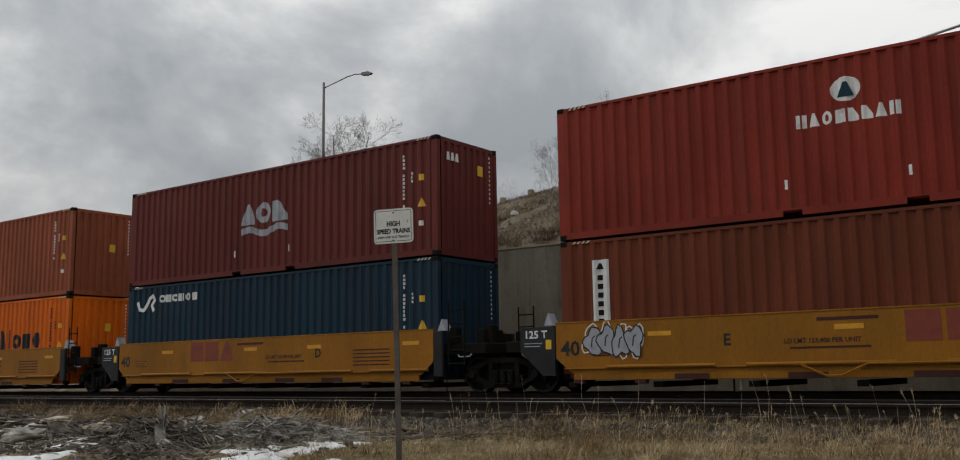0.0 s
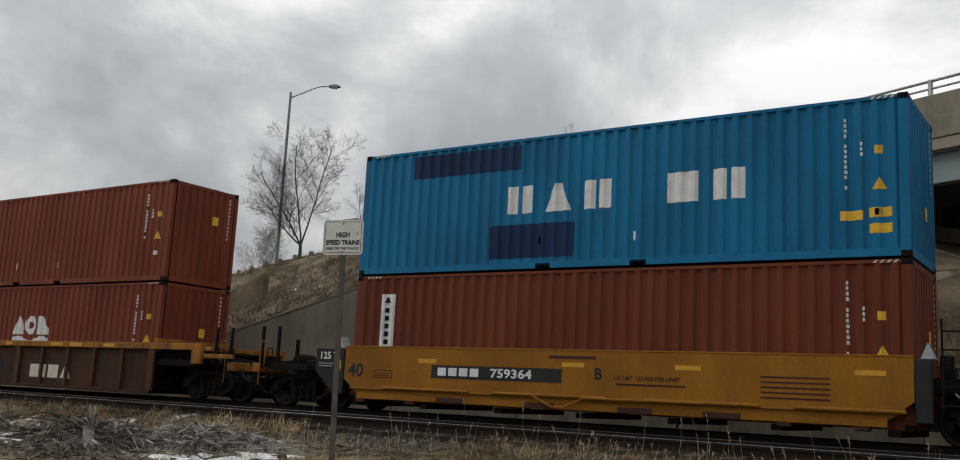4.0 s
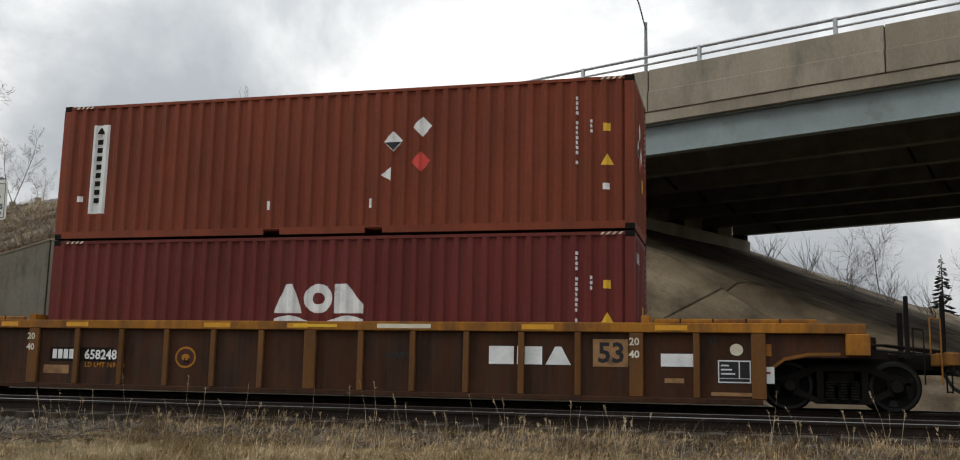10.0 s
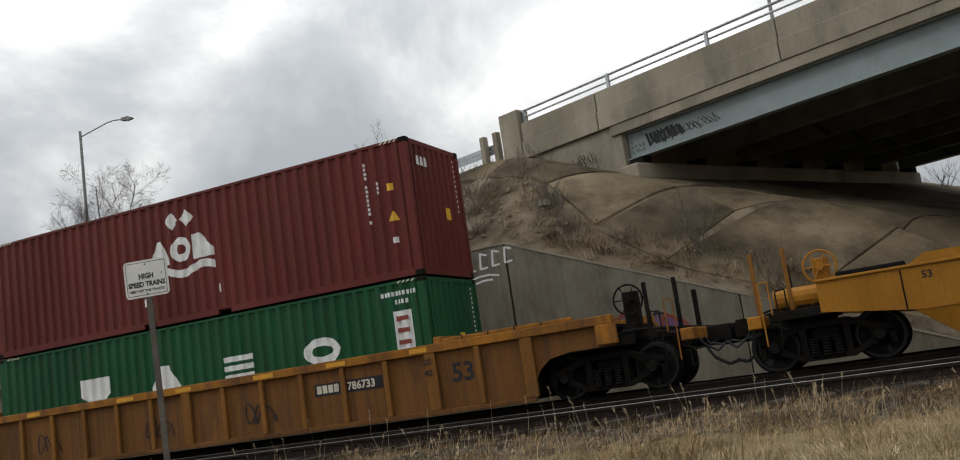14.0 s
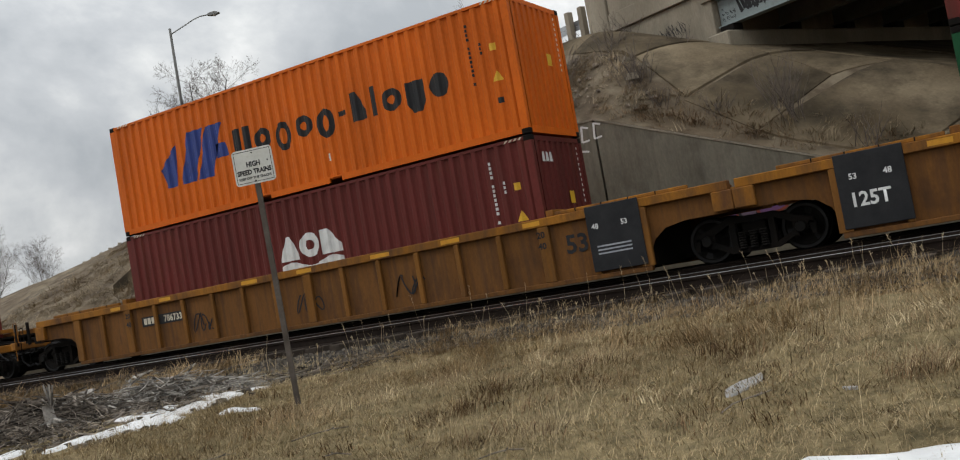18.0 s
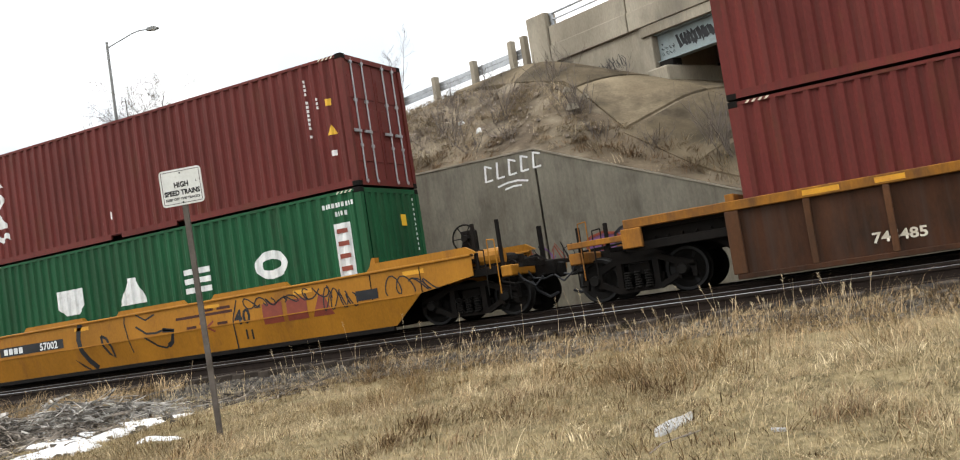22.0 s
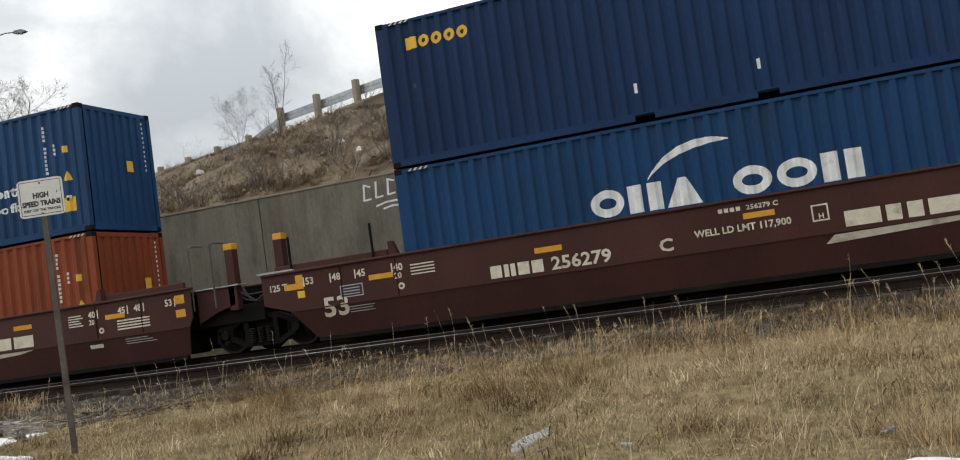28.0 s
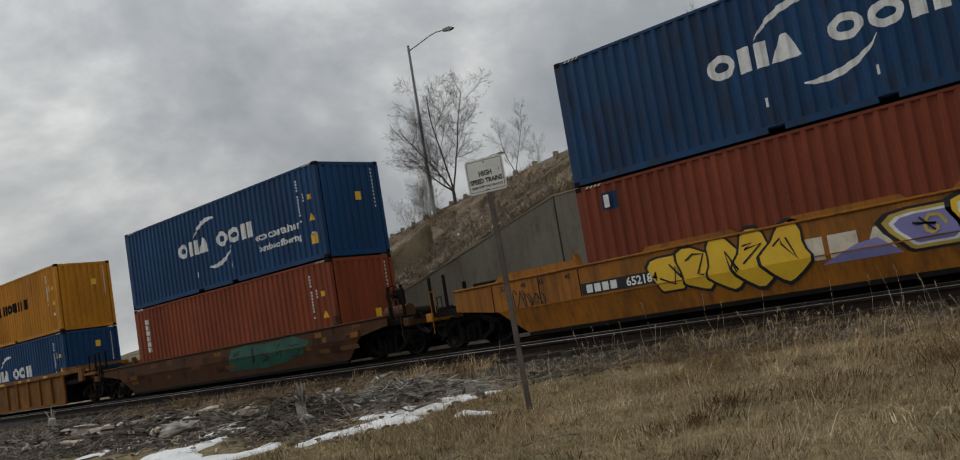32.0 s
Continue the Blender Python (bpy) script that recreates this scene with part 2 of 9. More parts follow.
TREAD = surf("polished_wheel_rim", (0.018, 0.017, 0.016), (0.009, 0.008, 0.0075), 3, 0.45, 0.5, 0.05)
# wheel colour lowered too, with undercarriage shade painted in
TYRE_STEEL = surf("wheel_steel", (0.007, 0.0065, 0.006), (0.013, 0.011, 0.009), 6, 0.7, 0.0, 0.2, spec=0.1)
WHITE = surf("white_marking", (0.72, 0.72, 0.70), (0.55, 0.55, 0.54), 4, 0.6, 0, 0.05, 40, (0.2, 0.13, 0.1), 0.15, 3.0)
CREAM = surf("cream_marking", (0.62, 0.56, 0.44), (0.48, 0.42, 0.32), 4, 0.6, 0, 0.05, 40, (0.2, 0.12, 0.07), 0.3, 3.0)
GREYMARK = surf("grey_marking", (0.36, 0.37, 0.40), (0.25, 0.26, 0.29), 4, 0.6, 0, 0.05, 40, (0.1, 0.07, 0.06), 0.3, 3.0)
SIGNY = surf("yellow_label", (0.70, 0.42, 0.02), (0.60, 0.34, 0.02), 5, 0.5, 0, 0.02)
REFLECT = surf("reflector_yellow", (0.62, 0.30, 0.012), (0.48, 0.21, 0.012), 5, 0.4, 0, 0.02)
HAZARD = surf("hazard_red", (0.58, 0.05, 0.035), (0.48, 0.04, 0.03), 5, 0.5, 0, 0.02)
SLATE = surf("slate_paint_patch", (0.035, 0.05, 0.05), (0.025, 0.035, 0.035), 5, 0.6, 0, 0.02)
REDMARK = surf("red_marking", (0.21, 0.034, 0.013), (0.15, 0.026, 0.012), 5, 0.6, 0, 0.02)
BLUEMARK = surf("blue_marking", (0.010, 0.035, 0.22), (0.012, 0.03, 0.17), 5, 0.5, 0, 0.02)
CONCRETE = surf("weathered_concrete", (0.31, 0.27, 0.205), (0.175, 0.148, 0.108), 0.55, 0.85, 0, 0.3, 25, (0.085, 0.078, 0.066), 0.35, 0.9, (1, 1, 0.35))
WALLC = surf("stained_wall_concrete", (0.195, 0.178, 0.140), (0.125, 0.112, 0.086), 0.9, 0.9, 0, 0.35, 22, (0.075, 0.068, 0.054), 0.45, 1.6, (1, 1, 0.45), spec=0.2, streak=0.22)
PAVING = surf("slope_paving", (0.235, 0.185, 0.122), (0.072, 0.053, 0.032), 0.34, 0.95, 0, 0.45, 14, (0.03, 0.025, 0.018), 0.7, 0.5, vary=0.14, spec=0.05)
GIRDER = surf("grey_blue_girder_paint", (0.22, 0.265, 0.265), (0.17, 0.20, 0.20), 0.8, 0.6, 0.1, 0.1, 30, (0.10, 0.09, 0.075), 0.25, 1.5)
GALV = surf("galvanised_steel", (0.36, 0.37, 0.38), (0.26, 0.27, 0.28), 5, 0.45, 0.7, 0.06)
POLE = surf("pole_grey", (0.25, 0.25, 0.24), (0.18, 0.18, 0.175), 3, 0.6, 0.3, 0.06)
RAILTOP = surf("polished_rail", (0.19, 0.185, 0.18), (0.09, 0.086, 0.082), 1.2, 0.28, 1.0, 0.02)
# rust colour with the shade on the rail's side darkened into it
RAILSIDE = surf("rusty_shaded_rail", (0.024, 0.016, 0.012), (0.014, 0.010, 0.008), 6, 0.85, 0.0, 0.3, spec=0.12)
TIE = surf("creosoted_wood", (0.035, 0.028, 0.022), (0.07, 0.055, 0.043), 5, 0.9, 0, 0.5, 60, spec=0.1, stretch=(4, 0.6, 1))
STONE = surf("ballast_stone", (0.16, 0.138, 0.112), (0.05, 0.043, 0.035), 9, 0.9, 0, 0.3, 60, island=0.5, spec=0.15)
SOIL = surf("dry_grass_ground", (0.27, 0.21, 0.11), (0.12, 0.092, 0.048), 9.0, 0.95, 0, 1.0, 60, (0.04, 0.034, 0.017), 0.5, 3.5, spec=0.1)
BANKSOIL = surf("bank_soil", (0.17, 0.13, 0.086), (0.06, 0.044, 0.030), 0.8, 0.95, 0, 1.0, 9, (0.27, 0.225, 0.16), 0.5, 0.7, spec=0.1)
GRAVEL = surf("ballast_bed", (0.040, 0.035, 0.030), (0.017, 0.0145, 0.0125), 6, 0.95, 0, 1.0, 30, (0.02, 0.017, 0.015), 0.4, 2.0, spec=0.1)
STRAW = surf("straw_blades", (0.41, 0.318, 0.185), (0.195, 0.148, 0.082), 1.1, 0.85, 0, 0.0, 8, island=0.5, spec=0.08)
STRAWDARK = surf("bank_grass_blades", (0.37, 0.292, 0.188), (0.14, 0.104, 0.066), 0.9, 0.85, 0, 0.0, 8, island=0.5, spec=0.15)
STRAWBROWN = surf("brown_weed_blades", (0.20, 0.125, 0.065), (0.10, 0.062, 0.034), 1.6, 0.85, 0, 0.0, 8, island=0.6, spec=0.1)
STRAWPALE = surf("pale_straw_blades", (0.57, 0.458, 0.285), (0.35, 0.272, 0.155), 1.6, 0.8, 0, 0.0, 8, island=0.5, spec=0.15)
# greyer and darker than the outer girders' paint
INNERSTEEL = surf("inner_girder_grey", (0.19, 0.20, 0.195), (0.11, 0.115, 0.112), 1.5, 0.8, 0, 0.2, 30, spec=0.2)
DEADSTONE = surf("dusty_clods", (0.30, 0.25, 0.20), (0.13, 0.10, 0.078), 5, 0.95, 0, 0.4, 30, island=0.4, spec=0.1)
PALEWOOD = surf("bleached_split_wood", (0.52, 0.45, 0.37), (0.24, 0.19, 0.145), 4, 0.9, 0, 0.6, 30, (0.07, 0.05, 0.035), 0.3, 5.0, island=0.3, spec=0.15)
# darker copy of polished_rail: the train's shadow put into the colour
SHADERAIL = surf("shaded_rail_head", (0.06, 0.056, 0.052), (0.035, 0.032, 0.03), 1.2, 0.4, 1.0, 0.02)
BARK = surf("bare_bark", (0.075, 0.060, 0.050), (0.045, 0.037, 0.032), 5, 0.9, 0, 0.5, 40)
TWIG = surf("bare_twig", (0.14, 0.112, 0.092), (0.085, 0.067, 0.056), 3, 0.9, 0, 0.1, 20, island=0.2)
DEADWOOD = surf("grey_dead_wood", (0.235, 0.20, 0.165), (0.028, 0.021, 0.015), 4, 0.9, 0, 0.5, 35, island=0.75, spec=0.15)
SILVERWOOD = surf("silvered_dead_wood", (0.46, 0.43, 0.385), (0.06, 0.05, 0.042), 4, 0.9, 0, 0.5, 35, island=0.6, spec=0.15)
STRAWTAN = surf("tan_grass_blades", (0.38, 0.268, 0.145), (0.155, 0.103, 0.054), 1.6, 0.85, 0, 0.0, 8, island=0.6, spec=0.1)
BARE = surf("dark_bare_earth", (0.062, 0.049, 0.037), (0.026, 0.021, 0.016), 7, 0.95, 0, 1.0, 45, (0.14, 0.115, 0.085), 0.35, 4.0, spec=0.1)
CONIFER = surf("conifer_needles", (0.022, 0.034, 0.018), (0.012, 0.018, 0.012), 3, 0.9, 0, 0.2, island=0.3)
SNOW = surf("old_snow", (0.74, 0.74, 0.73), (0.56, 0.56, 0.56), 3, 0.6, 0, 0.4, 20, (0.33, 0.29, 0.24), 0.2, 2.5)
ICE = surf("grey_thin_ice", (0.40, 0.40, 0.40), (0.20, 0.19, 0.17), 6, 0.5, 0, 0.4, 20, (0.2, 0.16, 0.1), 0.4, 5.0)
ASPHALT = surf("asphalt", (0.05, 0.05, 0.05), (0.035, 0.035, 0.036), 2, 0.9, 0, 0.4, 60)
LENSG = surf("lamp_lens", (0.5, 0.5, 0.48), (0.4, 0.4, 0.38), 5, 0.2, 0, 0)
PURPLE = surf("purple_spray", (0.10, 0.05, 0.17), (0.16, 0.06, 0.12), 2, 0.8, 0, 0.05)
GREYSPRAY = surf("grey_spray", (0.30, 0.31, 0.33), (0.14, 0.145, 0.16), 1.1, 0.6, 0, 0.05)
YELLOWSPRAY = surf("yellow_spray", (0.72, 0.46, 0.02), (0.62, 0.36, 0.02), 2, 0.6, 0, 0.05)
PALESPRAY = surf("pale_spray", (0.60, 0.58, 0.44), (0.46, 0.43, 0.30), 2, 0.6, 0, 0.05)
LILAC = surf("lilac_spray", (0.20, 0.19, 0.40), (0.16, 0.15, 0.32), 2, 0.6, 0, 0.05)
GOLDSPRAY = surf("gold_spray", (0.50, 0.36, 0.07), (0.38, 0.26, 0.05), 2, 0.6, 0, 0.05)
TEAL = surf("green_spray", (0.008, 0.085, 0.056), (0.006, 0.045, 0.032), 2, 0.6, 0, 0.05)


# ---- mesh helpers ----
def box(bm, x0, x1, y0, y1, z0, z1, bevel=0.0):
    r = bmesh.ops.create_cube(bm, size=1.0, matrix=Matrix.Translation(((x0 + x1) / 2, (y0 + y1) / 2, (z0 + z1) / 2)) @ Matrix.Diagonal((abs(x1 - x0), abs(y1 - y0), abs(z1 - z0), 1)))
    if bevel:
        edges = {ed for v in r["verts"] for ed in v.link_edges}
        bmesh.ops.bevel(bm, geom=list(edges), offset=bevel, segments=1, affect="EDGES")
    return bm


def cyl(bm, p, q, r0, r1=None, seg=10):
    p, q = Vector(p), Vector(q)
    d = q - p
    turn = d.to_track_quat("Z", "Y").to_matrix().to_4x4()
    bmesh.ops.create_cone(bm, cap_ends=True, segments=seg, radius1=r0, radius2=r0 if r1 is None else r1, depth=d.length, matrix=Matrix.Translation((p + q) / 2) @ turn)
    return bm


def pipe(bm, pts, r, seg=6):
    for a, b in zip(pts, pts[1:]):
        cyl(bm, a, b, r, r, seg)
    return bm


def prism(bm, outline, y0, y1):
    """A plate whose outline is given in x and z, from y0 to y1."""
    a = [bm.verts.new((x, y0, z)) for x, z in outline]
    b = [bm.verts.new((x, y1, z)) for x, z in outline]
    bm.faces.new(a)
    bm.faces.new(b[::-1])
    n = len(a)
    for i in range(n):
        bm.faces.new((a[i], b[i], b[(i + 1) % n], a[(i + 1) % n]))
    return bm


def mesh_of(bm, name):
    bmesh.ops.recalc_face_normals(bm, faces=bm.faces)
    me = bpy.data.meshes.new(name)
    bm.to_mesh(me)
    bm.free()
    return me


def part(name, bm, material, parent, label=""):
    """Links a bmesh, or a ready mesh, as one mesh object under a thing or a part."""
    me = bm if isinstance(bm, bpy.types.Mesh) else mesh_of(bm, name)
    if isinstance(bm, bpy.types.Mesh):
        ob = new(name, me)
        if not me.materials:
            me.materials.append(material)
        elif me.materials[0] != material:
            ob.material_slots[0].link = "OBJECT"
            ob.material_slots[0].material = material
    else:
        me.materials.append(material)
        ob = new(name, me)
    ob.parent = parent
    if label:
        ob["label"] = label
    return ob


def thing(name, label, category, group="", kind="", at=None):
    ob = tagged(new(name), label, category, group, kind)
    if at is not None:
        ob.matrix_basis = at
    return ob


def solid(name, bm, material, label, category, kind="", group=""):
    ob = part(name, bm, material, None)
    return tagged(ob, label, category, group, kind)


def raw(name, verts, faces, material, smooth=False):
    me = bpy.data.meshes.new(name)
    me.from_pydata(verts, [], faces)
    me.materials.append(material)
    if smooth:
        me.polygons.foreach_set("use_smooth", [True] * len(me.polygons))
    me.update()
    return me


def lettering(words, height, bold=0.0):
    """The built-in font's outline of words as a flat bmesh in x and z, height of capitals given, set at the origin."""
    cu = bpy.data.curves.new("words", "FONT")
    cu.body = words
    cu.size = height / 0.72
    cu.resolution_u = 2
    cu.offset = bold
    tmp = bpy.data.objects.new("words", cu)
    me = bpy.data.meshes.new_from_object(tmp)
    bm = bmesh.new()
    bm.from_mesh(me)
    for v in bm.verts:
        v.co = (v.co.x, 0, v.co.y)
    bpy.data.objects.remove(tmp)
    bpy.data.curves.remove(cu)
    bpy.data.meshes.remove(me)
    return bm

# ---- the plan: tracks along x, camera side at y = 0 ----
RAIL_Z = 0.08
NEAR_Y, TRAIN_Y = 13.6, 18.69
WALL_Y = 24.0
BX, BY, BTURN = -12.21, 30.91, -21.0
BD = Vector((math.cos(radians(BTURN)), math.sin(radians(BTURN))))
BN = Vector((-BD.y, BD.x))
U_SEAT = 4.95
SKEW = 0.12  # the abutment stands askew to the road
ROAD_Z = 8.02


def lerp_table(v, table):
    if v <= table[0][0]:
        return table[0][1]
    for (a, p), (b, q) in zip(table, table[1:]):
        if v <= b:
            return p + (q - p) * (v - a) / (b - a)
    return table[-1][1]


CROSS = [(-300, -1.2), (-4, -1.0), (2, -0.86), (5, -0.64), (8, -0.47), (10.2, -0.41), (11.6, -0.34), (12.2, -0.20), (15.2, -0.17), (16.0, -0.26), (16.6, -0.26), (17.1, -0.12), (20.3, -0.12), (21.0, -0.30), (24, -0.34), (60, -0.6), (900, -1.5)]


def ground_z(x, y):
    z = lerp_table(y, CROSS)
    if y < 11.6:
        z += 0.05 * noise.noise((x * 0.5, y * 0.5, 3.0)) + 0.05 * noise.noise((x * 1.5, y * 1.5, 7.0))
        if x > -9:
            z += 0.055 * max(-0.2, noise.noise((x * 2.3, y * 2.3, 17.0))) * min(1.0, max(0.0, (y - 5.0) / 2))
        if x < -9:
            z += 0.10 * min(1.0, (-9 - x) / 5) * noise.noise((x * 0.35, y * 0.45, 11.0))
    return z


WALLTOP = [(-37.0, -0.35), (-19.0, 4.18), (-9.75, 4.15), (0.9, -0.1), (2.0, -0.6)]


def bridge_us(x, y):
    p = Vector((x - BX, y - BY))
    return p.dot(BD), p.dot(BN)


def blend_low(a, b, k):
    """The lower of two heights, rounded over where they meet."""
    h = max(0.0, min(1.0, 0.5 + 0.5 * (b - a) / k))
    return b + (a - b) * h - k * h * (1 - h)


def bank_z(x, y):
    u, s = bridge_us(x, y)
    wt = lerp_table(x, WALLTOP)
    zr = ROAD_Z - (0.0 if u > -34 else (-34 - u) * 0.033)
    if x <= -9.75:
        yr = BY - math.tan(radians(21)) * (x - BX)
        m = (zr - wt) / (yr - 0.6 - WALL_Y)
    else:
        m = 0.72
    z = min(zr, wt + (y - WALL_Y) * m)
    z = blend_low(z, 6.12 - (u - SKEW * max(0.0, s) - U_SEAT - 0.4) * 0.41, 0.5 if s < 1 else 0.05)
    if s > 16.5:
        z = min(z, zr - (s - 16.5) * 0.5)
    return max(z, -0.7)


def paved(u, s):
    """On the slabs beside and in front of the abutment."""
    return u > -3.4 and s > -0.8 - (u + 3.4) * 0.27 if u < 4.1 else s > -3.6


def grid_mesh(name, xs, ys, fz, material, drop=None):
    verts = [(x, y, fz(x, y)) for y in ys for x in xs]
    n = len(xs)
    faces = []
    for j in range(len(ys) - 1):
        for i in range(n - 1):
            q = (j * n + i, j * n + i + 1, (j + 1) * n + i + 1, (j + 1) * n + i)
            if drop is None or not drop([verts[k] for k in q]):
                faces.append(q)
    return raw(name, verts, faces, material, True)


def steps(*spans):
    out = [spans[0][0]]
    for a, b, d in spans:
        k = max(1, round((b - a) / d))
        out += [a + (b - a) * (i + 1) / k for i in range(k)]
    return out


# ground: one sheet to the horizon
gx = steps((-900, -120, 120), (-120, -30, 3), (-30, -12, 0.4), (-12, 8, 0.13), (8, 10, 0.4), (10, 60, 5), (60, 900, 120))
gy = steps((-300, -4, 30), (-4, 3.6, 0.8), (3.6, 11.3, 0.13), (11.3, 24, 0.35), (24, 60, 6), (60, 900, 120))
tagged(new("ground", grid_mesh("ground", gx, gy, ground_z, SOIL)), "dry trampled grass ground beside the railway", "ground", kind="structure")

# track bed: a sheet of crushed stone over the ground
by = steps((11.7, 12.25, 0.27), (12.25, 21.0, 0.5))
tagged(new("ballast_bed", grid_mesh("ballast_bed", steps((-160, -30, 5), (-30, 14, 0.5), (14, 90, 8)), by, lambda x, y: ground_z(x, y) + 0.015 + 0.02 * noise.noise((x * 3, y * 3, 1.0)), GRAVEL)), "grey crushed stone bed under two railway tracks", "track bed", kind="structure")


def rail_profile(y):
    z = RAIL_Z
    return [(y - 0.07, z - 0.172), (y + 0.07, z - 0.172), (y + 0.07, z - 0.160), (y + 0.012, z - 0.145), (y + 0.010, z - 0.045), (y + 0.036, z - 0.038), (y + 0.036, z - 0.008), (y + 0.028, z), (y - 0.028, z), (y - 0.036, z - 0.008), (y - 0.036, z - 0.038), (y - 0.010, z - 0.045), (y - 0.012, z - 0.145), (y - 0.07, z - 0.160)]


def track(y0, label):
    t = thing("railway_track", label, "railway track", kind="structure")
    for side in (-1, 1):
        prof = rail_profile(y0 + side * 0.7535)
        xs = [-170.0, 95.0]
        verts = [(x, y, z) for x in xs for y, z in prof]
        n = len(prof)
        faces = [(i, (i + 1) % n, n + (i + 1) % n, n + i) for i in range(n)]
        faces += [tuple(range(n))[::-1], tuple(range(n, 2 * n))]
        rail = part("rail", raw("rail", verts, faces, RAILSIDE), RAILSIDE, t)
        bm = bmesh.new()
        yy = y0 + side * 0.7535
        prof2 = [(yy - 0.0385, RAIL_Z - 0.004), (yy - 0.034, RAIL_Z - 0.001), (yy - 0.022, RAIL_Z + 0.004), (yy + 0.022, RAIL_Z + 0.004), (yy + 0.034, RAIL_Z - 0.001), (yy + 0.0385, RAIL_Z - 0.004)]
        ends = [[bm.verts.new((x, y, z)) for y, z in prof2] for x in (-170.0, 95.0)]
        for i in range(6):
            bm.faces.new((ends[0][i], ends[0][(i + 1) % 6], ends[1][(i + 1) % 6], ends[1][i]))
        # all but the nearest rail get the shadow-darkened head
        part("running_surface", bm, RAILTOP if y0 == NEAR_Y and side < 0 else SHADERAIL, rail, "rail head polished bright by wheels")
    return t


near_track = track(NEAR_Y, "empty track with rusty rails polished on top")
train_track = track(TRAIN_Y, "track with rusty rails under the freight train")

# ---- retaining wall along the track ----
wall = thing("retaining_wall", "stained grey concrete retaining wall with sloping ends", "retaining wall", kind="structure")
for x0, x1 in ((-37.0, -28.05), (-28.0, -19.03), (-18.97, -14.5), (-14.47, -9.78), (-9.72, -4.0), (-3.97, 0.9)):
    bm = bmesh.new()
    top = lambda x: lerp_table(x, WALLTOP)
    prism(bm, [(x0, -0.6), (x1, -0.6), (x1, top(x1)), (x0, top(x0) + 0.001)], WALL_Y - 0.32, WALL_Y + 0.08)
    part("panel", bm, WALLC, wall)
bm = bmesh.new()
for (xa, za), (xb, zb) in zip(WALLTOP[:3], WALLTOP[1:4]):
    prism(bm, [(xa, za + 0.004), (xb, zb + 0.004), (xb, zb + 0.05), (xa, za + 0.05)], WALL_Y - 0.34, WALL_Y + 0.10)
part("coping", bm, CONCRETE, wall, "pale worn top edge")
# spray paint on the wall: plain strokes, no words
spray = new("spray_strokes")
spray.parent = wall
def stroke(bm, pts, w, y):
    """A flat painted ribbon in x and z along pts, lying at depth y."""
    prev = None
    for i, (x, z) in enumerate(pts):
        a = Vector(pts[max(0, i - 1)])
        b = Vector(pts[min(len(pts) - 1, i + 1)])
        d = (b - a).normalized()
        nrm = Vector((-d.y, d.x)) * w / 2
        pair = (bm.verts.new((x - nrm.x, y, z - nrm.y)), bm.verts.new((x + nrm.x, y, z + nrm.y)))
        if prev:
            bm.faces.new((prev[0], prev[1], pair[1], pair[0]))
        prev = pair
    return bm


bpy.data.objects.remove(spray)
yw = WALL_Y - 0.325
for k in range(5):
    bm = bmesh.new()
    x = -11.25 + k * 0.36
    stroke(bm, [(x + 0.02, 3.55 + 0.03 * k), (x + 0.06, 4.0 + 0.025 * k)], 0.06, yw)
    stroke(bm, [(x + 0.02, 3.56 + 0.03 * k), (x + 0.24, 3.58 + 0.03 * k)], 0.05, yw - 0.002)
    if k != 1:
        stroke(bm, [(x + 0.06, 3.98 + 0.025 * k), (x + 0.25, 3.9 + 0.03 * k)], 0.05, yw - 0.004)
    part("spray_mark", bm, WHITE, wall, "white spray-painted stroke")
bm = bmesh.new()
stroke(bm, [(-10.9, 3.36), (-10.6, 3.43), (-10.3, 3.44), (-10.0, 3.38)], 0.05, yw)
stroke(bm, [(-10.7, 3.26), (-10.45, 3.31), (-10.2, 3.30)], 0.05, yw)
part("spray_mark", bm, WHITE, wall, "white spray-painted underline")
# a faded piece low on the wall: rounded shapes with a dark outline, and thin scrawl beside them
DULLPURPLE = surf("faded_purple_spray", (0.115, 0.07, 0.135), (0.15, 0.10, 0.125), 1.6, 0.85, 0, 0.1, 20, (0.11, 0.10, 0.085), 0.5, 2.0)
for k, (cx, cz, w, h) in enumerate(((-8.2, 1.25, 0.42, 0.5), (-7.55, 1.3, 0.4, 0.42), (-6.9, 1.25, 0.45, 0.52), (-6.2, 1.3, 0.4, 0.45), (-5.65, 1.2, 0.35, 0.4))):
    loop = []
    for i in range(17):
        a = i * math.tau / 16
        r = 1 + 0.2 * math.sin(3 * a + k * 2) + 0.1 * math.sin(5 * a + k)
        loop.append((cx + w * r * math.cos(a), cz + h * r * math.sin(a)))
    bm = bmesh.new()
    bm.faces.new([bm.verts.new((x, yw - 0.002 * k, z)) for x, z in loop[:-1]])
    part("spray_patch", bm, DULLPURPLE if k % 2 else PURPLE, wall, "faded purple spray paint")
    bm = bmesh.new()
    stroke(bm, loop, 0.07, yw - 0.012 - 0.002 * k)
    stroke(bm, [(cx - w * 0.3, cz - h * 0.3), (cx, cz + h * 0.3), (cx + w * 0.3, cz - h * 0.1)], 0.06, yw - 0.024 - 0.002 * k)
    part("spray_mark", bm, BLACK if k % 2 else REDMARK, wall)
